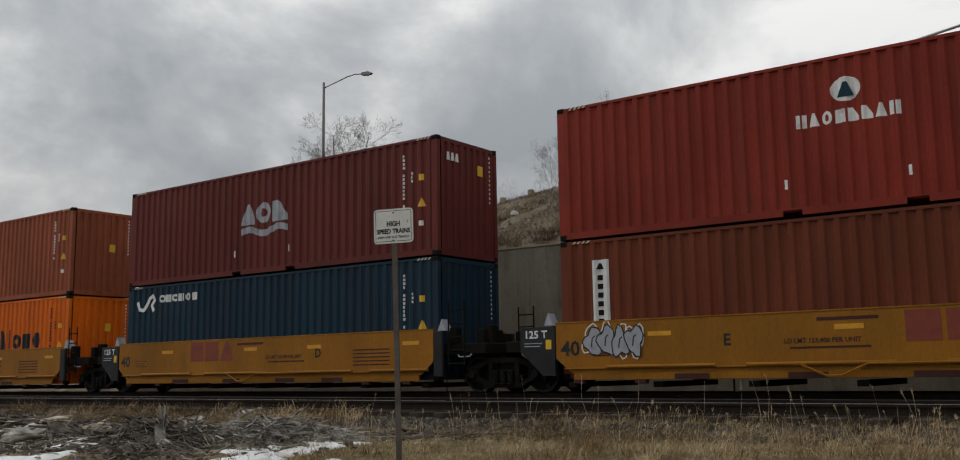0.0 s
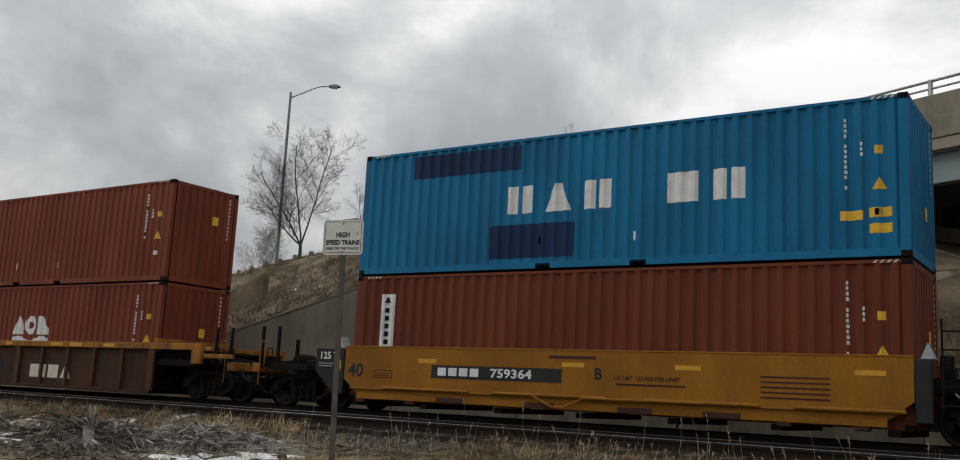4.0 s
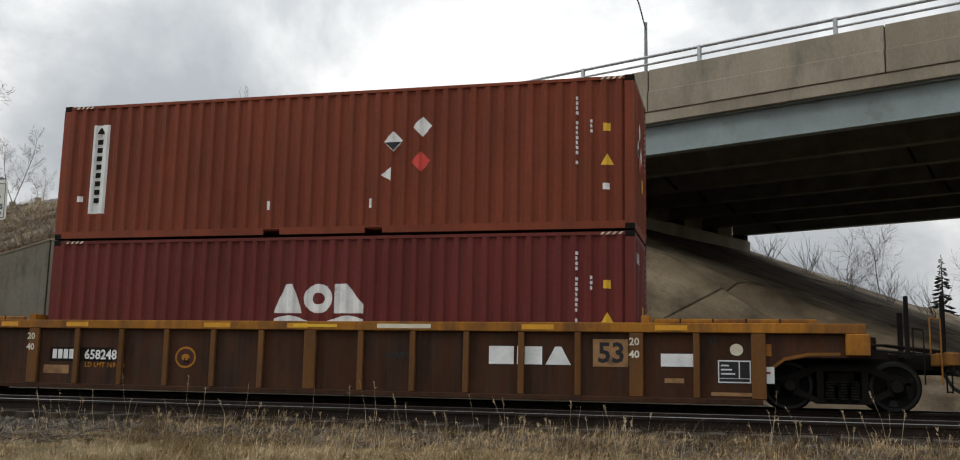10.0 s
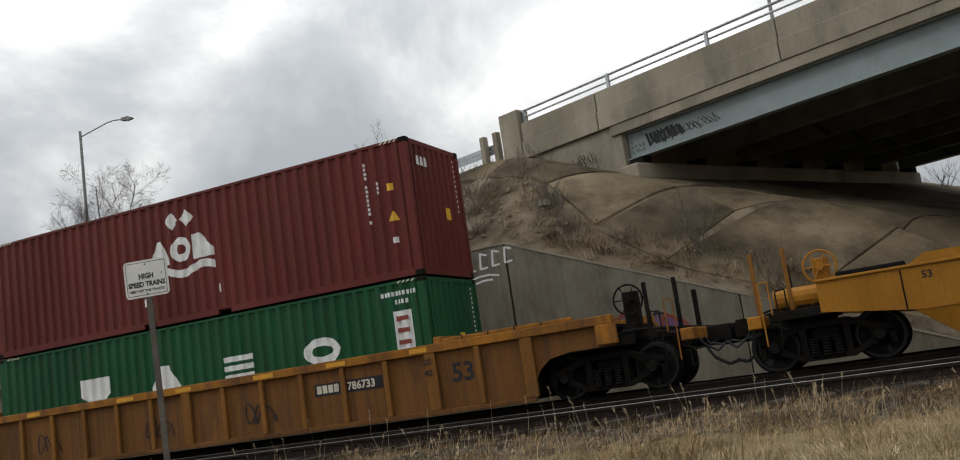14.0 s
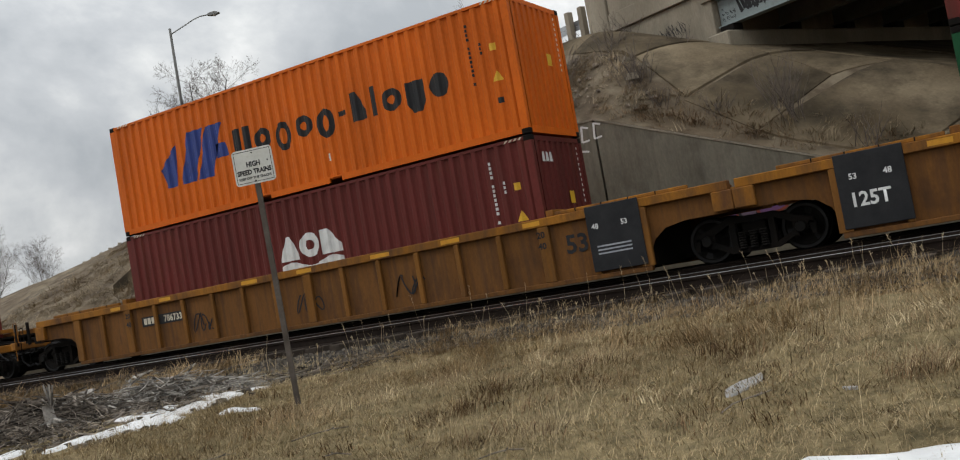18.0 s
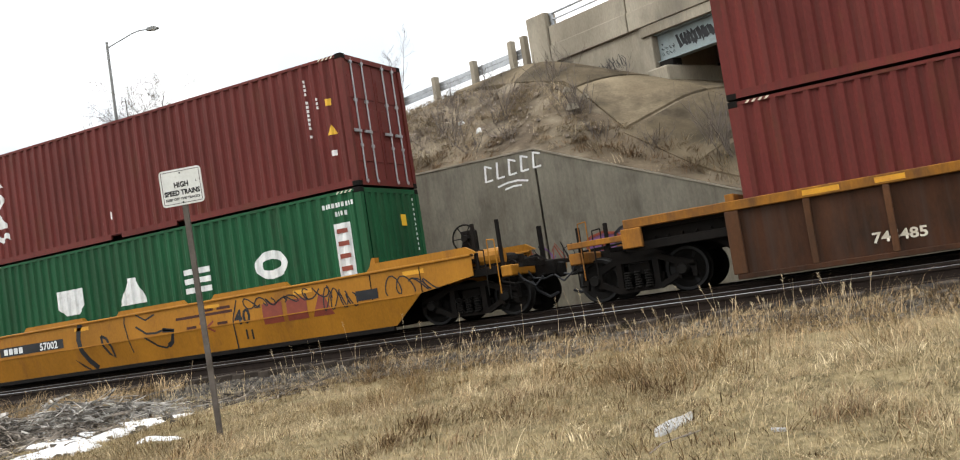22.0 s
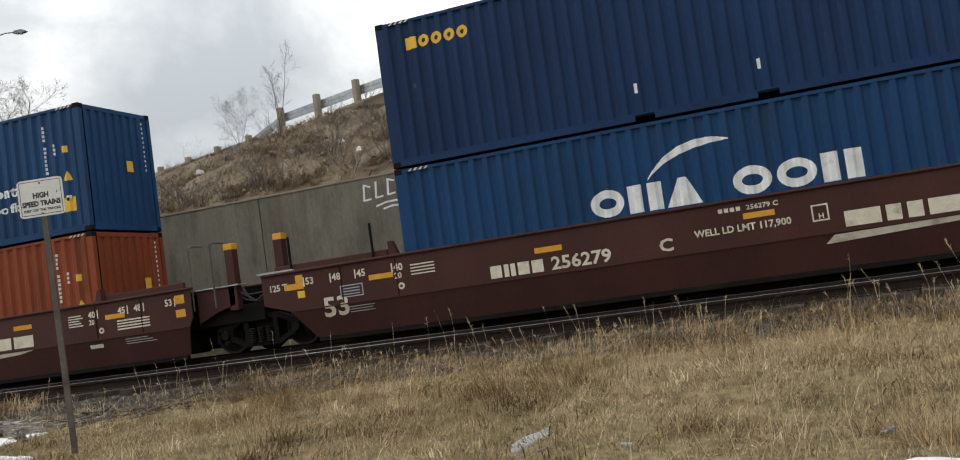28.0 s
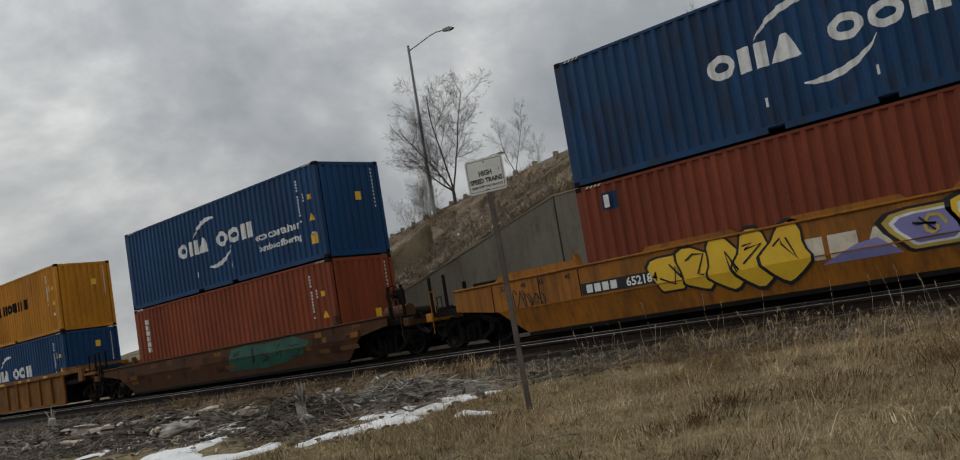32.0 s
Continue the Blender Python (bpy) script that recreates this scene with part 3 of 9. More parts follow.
for k in range(7):
    bm = bmesh.new()
    x = -10.3 + 0.28 * k if k < 5 else -17.5 + 0.5 * k
    stroke(bm, [(x + 0.2 * math.sin(q * 1.4 + k), 1.0 + 0.32 * (1 + math.cos(q * 1.9 + k * 0.8))) for q in range(7)], 0.03, yw - 0.001 * k)
    part("spray_mark", bm, (REDMARK, BLACK, PURPLE)[k % 3], wall)

# a second, smaller wing wall higher up the bank
bm = bmesh.new()
prism(bm, [(-36.5, 1.0), (-31.2, 1.0), (-31.2, 5.35), (-36.5, 3.2)], 29.6, 29.95)
solid("wing_wall", bm, PAVING, "small grey concrete wing wall set into the bank", "retaining wall", "structure")

# ---- embankment ----
ex = steps((-170, -60, 5), (-60, -30, 1.5), (-30, 30, 0.5))
ey = steps((24.08, 46, 0.5), (46, 120, 3))


def rough_bank(x, y):
    z = bank_z(x, y)
    u, s = bridge_us(x, y)
    if s < -0.6 and u < U_SEAT - 2.2 and y > 24.3 and not paved(u, s - 0.8):
        f = min(1.0, (-0.6 - s) / 1.5) * min(1.0, (y - 24.3) / 1.0)
        z += f * (0.28 * noise.noise((x * 0.55, y * 0.55, 5.0)) + 0.14 * noise.noise((x * 1.6, y * 1.6, 9.0)))
    return z


tagged(new("embankment", grid_mesh("embankment", ex, ey, rough_bank, BANKSOIL, lambda q: max(v[2] for v in q) < -0.6)), "steep earth embankment with dead grass beside the bridge", "embankment", kind="structure")

# road on the embankment
bm = bmesh.new()
rd = thing("road", "asphalt road along the top of the embankment", "road", kind="structure", at=pose(BX, BY, 0, 0, 0, BTURN))
for u0, u1, z0, z1 in ((-34.0, 4.0, ROAD_Z + 0.03, ROAD_Z + 0.03), (-150.0, -34.0, ROAD_Z + 0.03 - 116 * 0.033, ROAD_Z + 0.03)):
    bm.faces.new([bm.verts.new(c) for c in ((u0, 1.2, z0), (u1, 1.2, z1), (u1, 15.6, z1), (u0, 15.6, z0))])
part("carriageway", bm, ASPHALT, rd)

# paved slope in front of the abutment, slab by slab
slope = thing("paved_slope", "stained concrete slope paving under the bridge with open joints", "slope paving", kind="structure")


def slab(corners, lift):
    """One concrete slab of the slope paving between four corners along and across the bridge, following the bank."""
    k = 7
    verts, faces = [], []
    a, b, c, d = (Vector(p) for p in corners)
    for h in (lift, -0.08):
        for j in range(k + 1):
            for i in range(k + 1):
                p = a.lerp(b, i / k).lerp(d.lerp(c, i / k), j / k)
                x, y = BX + BD.x * p.x + BN.x * p.y, BY + BD.y * p.x + BN.y * p.y
                y = max(y, WALL_Y + 0.45)
                verts.append((x, y, bank_z(x, y) + h))
    m = k + 1
    for j in range(k):
        for i in range(k):
            q = j * m + i
            faces.append((q, q + 1, q + m + 1, q + m))
    rim = [i for i in range(k)] + [k + j * m for j in range(k)] + [k * m + k - i for i in range(k)] + [(k - j) * m for j in range(k)]
    for p, q in zip(rim, rim[1:] + rim[:1]):
        faces.append((p, q, q + m * m, p + m * m))
    return raw("slab", verts, faces, PAVING, False)


# the joints fan out round the corner of the abutment
FAN = (
    (((-3.4, -0.75), (0.80, -1.95), (0.80, -0.22), (-3.4, -0.22)), 0.09),
    (((0.83, -1.96), (4.02, -2.80), (4.90, -0.30), (0.83, -0.22)), 0.10),
    (((4.08, -2.75), (6.12, -3.45), (6.86, -0.42), (4.96, -0.28)), 0.07),
    (((4.99, -0.27), (6.88, -0.40), (7.30, 1.20), (5.40, 1.20)), 0.07),
    (((6.19, -3.60), (8.22, -3.60), (8.72, -0.62), (6.93, -0.44)), 0.03),
    (((6.94, -0.41), (8.73, -0.58), (9.50, 1.20), (7.34, 1.20)), 0.03),
    (((8.29, -3.60), (11.2, -3.20), (12.2, 1.20), (9.55, 1.20)), 0.06),
    (((11.25, -3.20), (14.2, -2.40), (15.0, 1.20), (12.25, 1.20)), 0.04),
)
for corners, lift in FAN:
    part("slab", slab(corners, lift), PAVING, slope)
for i, (u0, u1) in enumerate(((5.4, 9.5), (9.54, 12.2), (12.24, 15.0), (15.04, 19.0))):
    for j, (s0, s1) in enumerate(((1.24, 5.0), (5.04, 9.0), (9.04, 13.0), (13.04, 16.6))):
        part("slab", slab(((u0 + SKEW * s0, s0), (u1 + SKEW * s0, s0), (u1 + SKEW * s1, s1), (u0 + SKEW * s1, s1)), 0.04 + 0.02 * ((i + j) % 2)), PAVING, slope)

# ---- bridge, in its own frame: x along the road, y across it ----
bridge = thing("road_bridge", "concrete and steel road bridge crossing over the tracks", "bridge", kind="structure", at=pose(BX, BY, 0, 0, 0, BTURN))
U1, GR = 46.0, 0.012


def sloped(bm):
    for v in bm.verts:
        v.co.z += GR * max(0.0, v.co.x - 1)
    return bm


def bpart(name, fn, material, label="", parent=None, askew=False):
    bm = bmesh.new()
    fn(bm)
    if askew:
        for v in bm.verts:
            v.co.x += SKEW * max(0.0, v.co.y)
    return part(name, sloped(bm), material, parent or bridge, label)


for near in (0, 1):
    o = 0.0 if near == 0 else 16.3
    f = 1 if near == 0 else -1
    for u0, u1 in ((0.92, 4.18), (4.22, 10.6), (10.63, 17.0), (17.03, 23.4), (23.43, 34.0), (34.03, U1)):
        def wallpiece(bm, u0=u0, u1=u1):
            ys = sorted((o, o + f * 0.35))
            box(bm, u0, u1, ys[0], ys[1], 8.52, 9.17, 0.015)
            ys = sorted((o - f * 0.06, o + f * 0.45))
            box(bm, u0, u1, ys[0], ys[1], 7.92, 8.518, 0.015)
        bpart("parapet_panel", wallpiece, CONCRETE)
    bpart("end_block", lambda bm: box(bm, 0.0, 0.9, min(o - f * 0.08, o + f * 0.5), max(o - f * 0.08, o + f * 0.5), 7.6, 9.69, 0.03), CONCRETE)
    rl = bpart("railing", lambda bm: cyl(bm, (0.9, o + f * 0.17, 9.62), (U1, o + f * 0.17, 9.62), 0.045, 0.045, 8), GALV, "grey two-bar metal railing")
    bpart("lower_bar", lambda bm: cyl(bm, (0.9, o + f * 0.17, 9.40), (U1, o + f * 0.17, 9.40), 0.035, 0.035, 8), GALV, "", rl)
    for k in range(13):
        u = 1.0 + 3.7 * k
        if u < U1:
            bpart("railing_post", lambda bm: box(bm, u - 0.05, u + 0.05, o + f * 0.17 - 0.05, o + f * 0.17 + 0.05, 9.165, 9.66, 0.008), GALV, "", rl)
bpart("deck", lambda bm: box(bm, 1.0, U1, 0.36, 15.94, 7.72, 8.05), CONCRETE, "concrete deck slab")
bpart("fascia", lambda bm: box(bm, U_SEAT - 0.35, U1, -0.02, 0.34, 7.60, 7.915, 0.01), CONCRETE, "stained underside edge of the deck")
for k in range(7):
    y = 0.28 + k * 2.62
    def gird(bm, y=y):
        box(bm, U_SEAT + 0.03 + SKEW * y, U1, y - 0.012, y + 0.012, 6.76, 7.56)
        box(bm, U_SEAT + 0.03 + SKEW * y, U1, y - 0.16, y + 0.16, 6.72, 6.757)
        box(bm, U_SEAT + 0.03 + SKEW * y, U1, y - 0.16, y + 0.16, 7.562, 7.597)
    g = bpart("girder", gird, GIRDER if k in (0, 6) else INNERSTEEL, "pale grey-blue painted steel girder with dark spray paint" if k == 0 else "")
    if k == 0:
        rng = random.Random(4)
        for j in range(26):
            def tag(bm):
                if j < 9:  # small scrawl
                    x, z, w, h = 5.12 + 0.13 * (j % 4), 6.9 + 0.16 * (j // 4), 0.09, 0.09
                    wide = 0.018
                elif j < 19:  # heavy filled letters
                    x, z, w, h = 5.72 + 0.13 * (j - 9), 6.98, 0.17, 0.40
                    wide = 0.085
                else:  # thin loops
                    x, z, w, h = 7.05 + 0.17 * (j - 19), 7.02, 0.26, 0.26
                    wide = 0.026
                a = rng.uniform(0, 3)
                pts = [(x + w * (0.5 + 0.5 * math.sin(a + q * 1.1)) + rng.uniform(-0.03, 0.03), z + h * (0.5 + 0.5 * math.cos(a * 1.7 + q * 1.5)) + rng.uniform(-0.03, 0.03)) for q in range(6)]
                stroke(bm, pts, wide, y - 0.0155 - 0.0004 * j)
            bpart("spray_mark", tag, BLACK, "", g)
    else:
        for j in range(5):
            u = 9 + j * 7.5
            if k < 6:
                bpart("cross_brace", lambda bm: (cyl(bm, (u, y, 6.8), (u, y + 2.62, 7.5), 0.04), cyl(bm, (u, y, 7.5), (u, y + 2.62, 6.8), 0.04)), SOOTSHADE, "", g)
bpart("abutment", lambda bm: box(bm, 0.7, U_SEAT - 0.02, 0.06, 16.2, 5.6, 7.915, 0.02), CONCRETE, "concrete abutment with spray-painted marks", None, True)
bpart("bearing_seat", lambda bm: box(bm, U_SEAT - 0.16, U_SEAT + 0.62, -0.25, 16.4, 5.2, 6.50, 0.04), CONCRETE, "worn concrete bearing ledge", None, True)
for k in range(7):
    y = 0.28 + k * 2.62
    bpart("bearing", lambda bm: box(bm, U_SEAT + 0.12, U_SEAT + 0.6, y - 0.2, y + 0.2, 6.49, 6.722, 0.01), SOOTSHADE, "", None, True)
rng = random.Random(9)
for j in range(7):
    def tag(bm):
        x = 2.85 + j * 0.15
        stroke(bm, [(x + 0.12 * math.sin(q * 1.3 + j), 6.95 + 0.25 * (1 + math.cos(q * 1.7 + j * 0.9)) * rng.uniform(0.6, 1)) for q in range(7)], 0.022, 0.054 - 0.0004 * j)
    bpart("spray_mark", tag, BLACK)
bpart("far_abutment", lambda bm: box(bm, U1 - 0.6, U1 + 1.2, 0.0, 16.3, -1.5, 7.2), CONCRETE)

# guard rail on the approach
guard = thing("guard_rail", "concrete guard posts with a steel beam along the road edge", "guard rail", kind="structure", at=pose(BX, BY, 0, 0, 0, BTURN))
GUARD_U = [-0.50, -1.15] + [-3.20 - 2.25 * k for k in range(26)]
for u in GUARD_U:
    z = ROAD_Z - (0 if u > -34 else (-34 - u) * 0.033)
    bm = bmesh.new()
    tall = 1.27 if u > -2 else (1.15 if u > -9 else 0.52)
    box(bm, u - 0.11, u + 0.11, 0.12, 0.36, z - 0.4, z + tall, 0.02)
    part("guard_post", bm, CONCRETE, guard)
bm = bmesh.new()
for z0 in (0.56, 0.74):
    for a, b in zip(GUARD_U, GUARD_U[1:]):
        za, zb = (ROAD_Z - (0 if u > -34 else (-34 - u) * 0.033) + (z0 + 0.12 if u > -9 else z0 - 0.42) for u in (a, b))
        prism(bm, [(b, zb - 0.10), (a, za - 0.10), (a, za + 0.06), (b, zb + 0.06)], 0.37, 0.40 + 0.02 * (z0 > 0.6))
part("steel_beam", bm, GALV, guard, "weathered galvanised beam")

# ---- the train ----
CL, CW, CH = 6.096, 1.219, 2.896
PITCH = 0.2786
MOVING = []


def side_breaks():
    """Where the corrugated side wall bends, along x, with how deep it lies there."""
    out, x = [], -CL + 0.17
    while x < CL - 0.17 - PITCH * 0.5:
        out += [(x, 0.004), (x + 0.088, 0.004), (x + 0.134, 0.046), (x + 0.232, 0.046)]
        x += PITCH
    out.append((CL - 0.17, 0.004))
    return out


BREAKS = side_breaks()
BX_ONLY = [b[0] for b in BREAKS]


def side_depth(x):
    if x <= BREAKS[0][0] or x >= BREAKS[-1][0]:
        return 0.0
    return lerp_table(x, BREAKS)


def corrugated(breaks, z0, z1, name, flip=False):
    verts = [(a, d, z) for z in (z0, z1) for a, d in breaks]
    n = len(breaks)
    faces = [(i, i + 1, n + i + 1, n + i) for i in range(n - 1)]
    return raw(name, verts, faces, PAINTS["maroon"])


def container_meshes():
    m = {}
    me = corrugated(BREAKS, 0.155, CH - 0.075, "side_panel")
    near = me.copy()
    for v in near.vertices:
        v.co.y = -CW + v.co.y
    far = me.copy()
    for v in far.vertices:
        v.co.y = CW - v.co.y
    m["side_panel"], m["side_panel_far"] = near, far
    eb, y = [], -CW + 0.16
    while y < CW - 0.16 - 0.1:
        eb += [(y, 0.004), (y + 0.11, 0.004), (y + 0.135, 0.046), (y + 0.235, 0.046)]
        y += 0.26
    eb.append((CW - 0.16, 0.004))
    me = corrugated(eb, 0.17, CH - 0.1, "end_panel")
    for v in me.vertices:
        a, d = v.co.x, v.co.y
        v.co.x, v.co.y = CL - d, a
    m["end_panel"] = me
    bm = bmesh.new()
    box(bm, -CL + 0.1, CL - 0.1, -CW + 0.05, CW - 0.05, CH - 0.055, CH - 0.03)
    m["roof"] = mesh_of(bm, "roof")
    bm = bmesh.new()
    box(bm, -CL + 0.1, CL - 0.1, -CW + 0.06, CW - 0.06, 0.10, 0.15)
    m["floor"] = mesh_of(bm, "floor")
    for nm, s in (("bottom_rail", -1), ("bottom_rail_far", 1)):
        bm = bmesh.new()
        ya, yb = sorted((s * CW, s * (CW - 0.05)))
        spans = ((-CL + 0.17, -1.26), (-0.90, 0.90), (1.26, CL - 0.17))
        for a, b in spans:
            box(bm, a, b, ya, yb, 0.02, 0.16)
        for a in (-1.08, 1.08):
            box(bm, a - 0.18, a + 0.18, ya, yb, 0.125, 0.16)
        m[nm] = mesh_of(bm, nm)
    for nm, s in (("top_rail", -1), ("top_rail_far", 1)):
        bm = bmesh.new()
        ya, yb = sorted((s * (CW + 0.002), s * (CW - 0.06)))
        box(bm, -CL + 0.17, CL - 0.17, ya, yb, CH - 0.08, CH - 0.02)
        m[nm] = mesh_of(bm, nm)
    bm = bmesh.new()
    prism(bm, [(-0.085, 0.115), (0.085, 0.115), (0.085, CH - 0.115), (-0.085, CH - 0.115)], -0.06, 0.06)
    m["corner_post"] = mesh_of(bm, "corner_post")
    bm = bmesh.new()
    box(bm, -0.089, 0.089, -0.081, 0.081, -0.059, 0.059, 0.012)
    m["corner_casting"] = mesh_of(bm, "corner_casting")
    bm = bmesh.new()
    prism(bm, [(0.026 * math.cos(a) * 1.0, 0.036 * math.sin(a)) for a in [i * math.tau / 10 for i in range(10)]], -0.002, 0.002)
    m["casting_hole"] = mesh_of(bm, "casting_hole")
    for nm, x, z0, z1 in (("end_sill", CL - 0.1, 0.02, 0.17), ("end_header", CL - 0.1, CH - 0.12, CH - 0.02), ("door_sill", -CL + 0.1, 0.02, 0.15), ("door_header", -CL + 0.1, CH - 0.13, CH - 0.02)):
        bm = bmesh.new()
        box(bm, x - 0.06, x + 0.095 if x > 0 else x + 0.06, -CW + 0.16, CW - 0.16, z0, z1) if x > 0 else box(bm, x - 0.095, x + 0.06, -CW + 0.16, CW - 0.16, z0, z1)
        m[nm] = mesh_of(bm, nm)
    for nm, y0, y1 in (("door_leaf", -CW + 0.1, -0.01), ("door_leaf_far", 0.01, CW - 0.1)):
        bm = bmesh.new()
        box(bm, -CL + 0.045, -CL + 0.09, y0, y1, 0.15, CH - 0.13, 0.006)
        for z in (0.55, 1.25, 1.95):
            box(bm, -CL + 0.03, -CL + 0.046, y0 + 0.08, y1 - 0.08, z, z + 0.5, 0.006)
        m[nm] = mesh_of(bm, nm)
    bm = bmesh.new()
    cyl(bm, (0, 0, 0.06), (0, 0, CH - 0.06), 0.02, 0.02, 8)
    for z in (0.12, 0.9, 1.9, CH - 0.14):
        box(bm, -0.02, 0.05, -0.05, 0.05, z - 0.03, z + 0.03)
    box(bm, -0.04, 0.0, -0.02, 0.26, 1.18, 1.24)
    m["lock_rod"] = mesh_of(bm, "lock_rod")
    return m


CM = container_meshes()
STEELROD = surf("dull_zinc", (0.42, 0.42, 0.43), (0.30, 0.30, 0.31), 6, 0.5, 0.6, 0.05)


def on_side(bm, name, material, parent, flat=None, label=""):
    """Lays a flat painted shape onto the near side wall: it follows the corrugation, or the flat depth given."""
    if flat is None:
        xs = [v.co.x for v in bm.verts]
        lo, hi = min(xs), max(xs)
        for b in BX_ONLY:
            if lo < b < hi:
                g = list(bm.verts) + list(bm.edges) + list(bm.faces)
                bmesh.ops.bisect_plane(bm, geom=g, plane_co=(b, 0, 0), plane_no=(1, 0, 0), dist=1e-5)
        for v in bm.verts:
            v.co.y = -CW + side_depth(v.co.x) - 0.004
    else:
        folded = -1.53 < flat < -1.50
        if folded and min(v.co.z for v in bm.verts) < 0.80 < max(v.co.z for v in bm.verts):
            bmesh.ops.bisect_plane(bm, geom=list(bm.verts) + list(bm.edges) + list(bm.faces), plane_co=(0, 0, 0.80), plane_no=(0, 0, 1), dist=1e-5)
        for v in bm.verts:
            v.co.y += flat
            if folded and v.co.z < 0.80:
                v.co.y += (0.80 - v.co.z) * 0.2414
    return part(name, bm, material, parent, label)


def poly(bm, pts):
    bm.faces.new([bm.verts.new((x, 0, z)) for x, z in pts])
    return bm


def rect(bm, x0, x1, z0, z1):
    return poly(bm, [(x0, z0), (x1, z0), (x1, z1), (x0, z1)])


def glyph(bm, kind, x, z, w, h):
    """One plain shape that stands for a letter of a trade name."""
    t = min(w, h) * 0.30
    if kind == "tri":
        poly(bm, [(x, z), (x + w * 0.38, z + h), (x + w * 0.62, z + h), (x + w, z)])
    elif kind == "disc":
        poly(bm, [(x + w / 2 + w / 2 * math.cos(a), z + h / 2 + h / 2 * math.sin(a)) for a in [i * math.tau / 20 for i in range(20)]])
    elif kind == "ring":
        n = 20
        arc = [i * math.tau / n for i in range(n + 1)]
        o = [(x + w / 2 + w / 2 * math.cos(a), z + h / 2 + h / 2 * math.sin(a)) for a in arc]
        k = [(x + w / 2 + (w / 2 - t) * math.cos(a), z + h / 2 + (h / 2 - t) * math.sin(a)) for a in arc]
        for i in range(n):
            poly(bm, [o[i], o[i + 1], k[i + 1], k[i]])
    elif kind == "foot":
        poly(bm, [(x, z), (x + w, z), (x + w, z + h * 0.3), (x + w * 0.42, z + h), (x, z + h)])
    elif kind == "cup":
        poly(bm, [(x, z + h * 0.3), (x + w * 0.25, z), (x + w * 0.75, z), (x + w, z + h * 0.3), (x + w, z + h), (x, z + h)])
    elif kind == "twin":
        rect(bm, x, x + w * 0.42, z, z + h)
        rect(bm, x + w * 0.58, x + w, z, z + h)
    elif kind == "wave":
        n = 12
        top = [(x + w * i / n, z + h * 0.75 + h * 0.25 * math.sin(i / n * math.tau * 1.5)) for i in range(n + 1)]
        low = [(px, pz - h * 0.6) for px, pz in top]
        for i in range(n):
            poly(bm, [low[i], low[i + 1], top[i + 1], top[i]])
    else:
        rect(bm, x, x + w, z, z + h)
    return bm


def emblem(parent, shapes, x, z, w, h, gap, material, flat=None, step=None, label="plain shapes of a painted trade mark"):
    """A row of plain shapes; shapes is a string of kinds."""
    for s in shapes.split():
        if s != "-":
            bm = glyph(bmesh.new(), s, x, z, w * (0.35 if s == "bar" else 1), h)
            on_side(bm, "logo_shape", material, parent, flat, label)
        x += (w * (0.35 if s == "bar" else 1)) + gap


def words(parent, text, x, z, h, material, flat=None, stretch=1.0, stack=False, name="lettering", shear=0.0):
    """Painted words: small ones as one piece, large ones letter by letter."""
    if h >= 0.2 and len(text) > 1:
        ob = None
        for i, ch in enumerate(text):
            if ch != " ":
                done, one = lettering(text[:i + 1], h), lettering(ch, h)
                shift = max(v.co.x for v in done.verts) - max(v.co.x for v in one.verts)
                done.free()
                one.free()
                ob = words(parent, ch, x + shift * stretch, z, h, material, flat, stretch)
        return ob
    bm = lettering(text, h, h * 0.035)
    for v in bm.verts:
        v.co.x = v.co.x * stretch + x + shear * v.co.z
        v.co.z += z
    if flat is None:
        bmesh.ops.triangulate(bm, faces=bm.faces)
    ob = on_side(bm, name, material, parent, flat)
    if h < 0.2:
        ob["kind"] = "stuff"
    return ob


def bars(parent, x, z0, z1, n, w, material, flat=None, seed=1):
    """A column of small plain bars, in place of numbers too small to read."""
    rg = random.Random(seed)
    bm = bmesh.new()
    z = z1
    step = (z1 - z0) / n
    for i in range(n):
        if i not in (4, n - 2):
            rect(bm, x, x + w * rg.uniform(0.7, 1) * 0.8, z - step * 0.66, z)
        z -= step
    ob = on_side(bm, "marking", material, parent, flat)
    ob["kind"] = "stuff"
    return ob


def tri_label(parent, x, z, s):
    bm = poly(bmesh.new(), [(x - s / 2, z), (x + s / 2, z), (x, z + s * 0.9)])
    on_side(bm, "warning_label", SIGNY, parent)


def plate(parent, x0, x1, z0, z1, material, name="label_plate", flat=None, label=""):
    return on_side(rect(bmesh.new(), x0, x1, z0, z1), name, material, parent, flat, label)


def wave_mark(c, x, z, k=1.0, wave=True):
    m = GREYMARK if k < 0.95 else WHITE
    emblem(c, "tri ring foot", -0.94, 1.38, 0.60, 0.57, 0.03, m)
    if wave:
        on_side(glyph(bmesh.new(), "wave", -0.94, 1.04, 1.86, 0.30), "logo_shape", m, c)


def shape_column(c):
    for i, g in enumerate(("tri", "ring", "foot")):
        on_side(glyph(bmesh.new(), g, -5.44, 2.02 - i * 0.54, 0.48, 0.41), "logo_shape", WHITE, c)
    on_side(glyph(bmesh.new(), "wave", -5.46, 0.58, 0.54, 0.24), "logo_shape", WHITE, c)


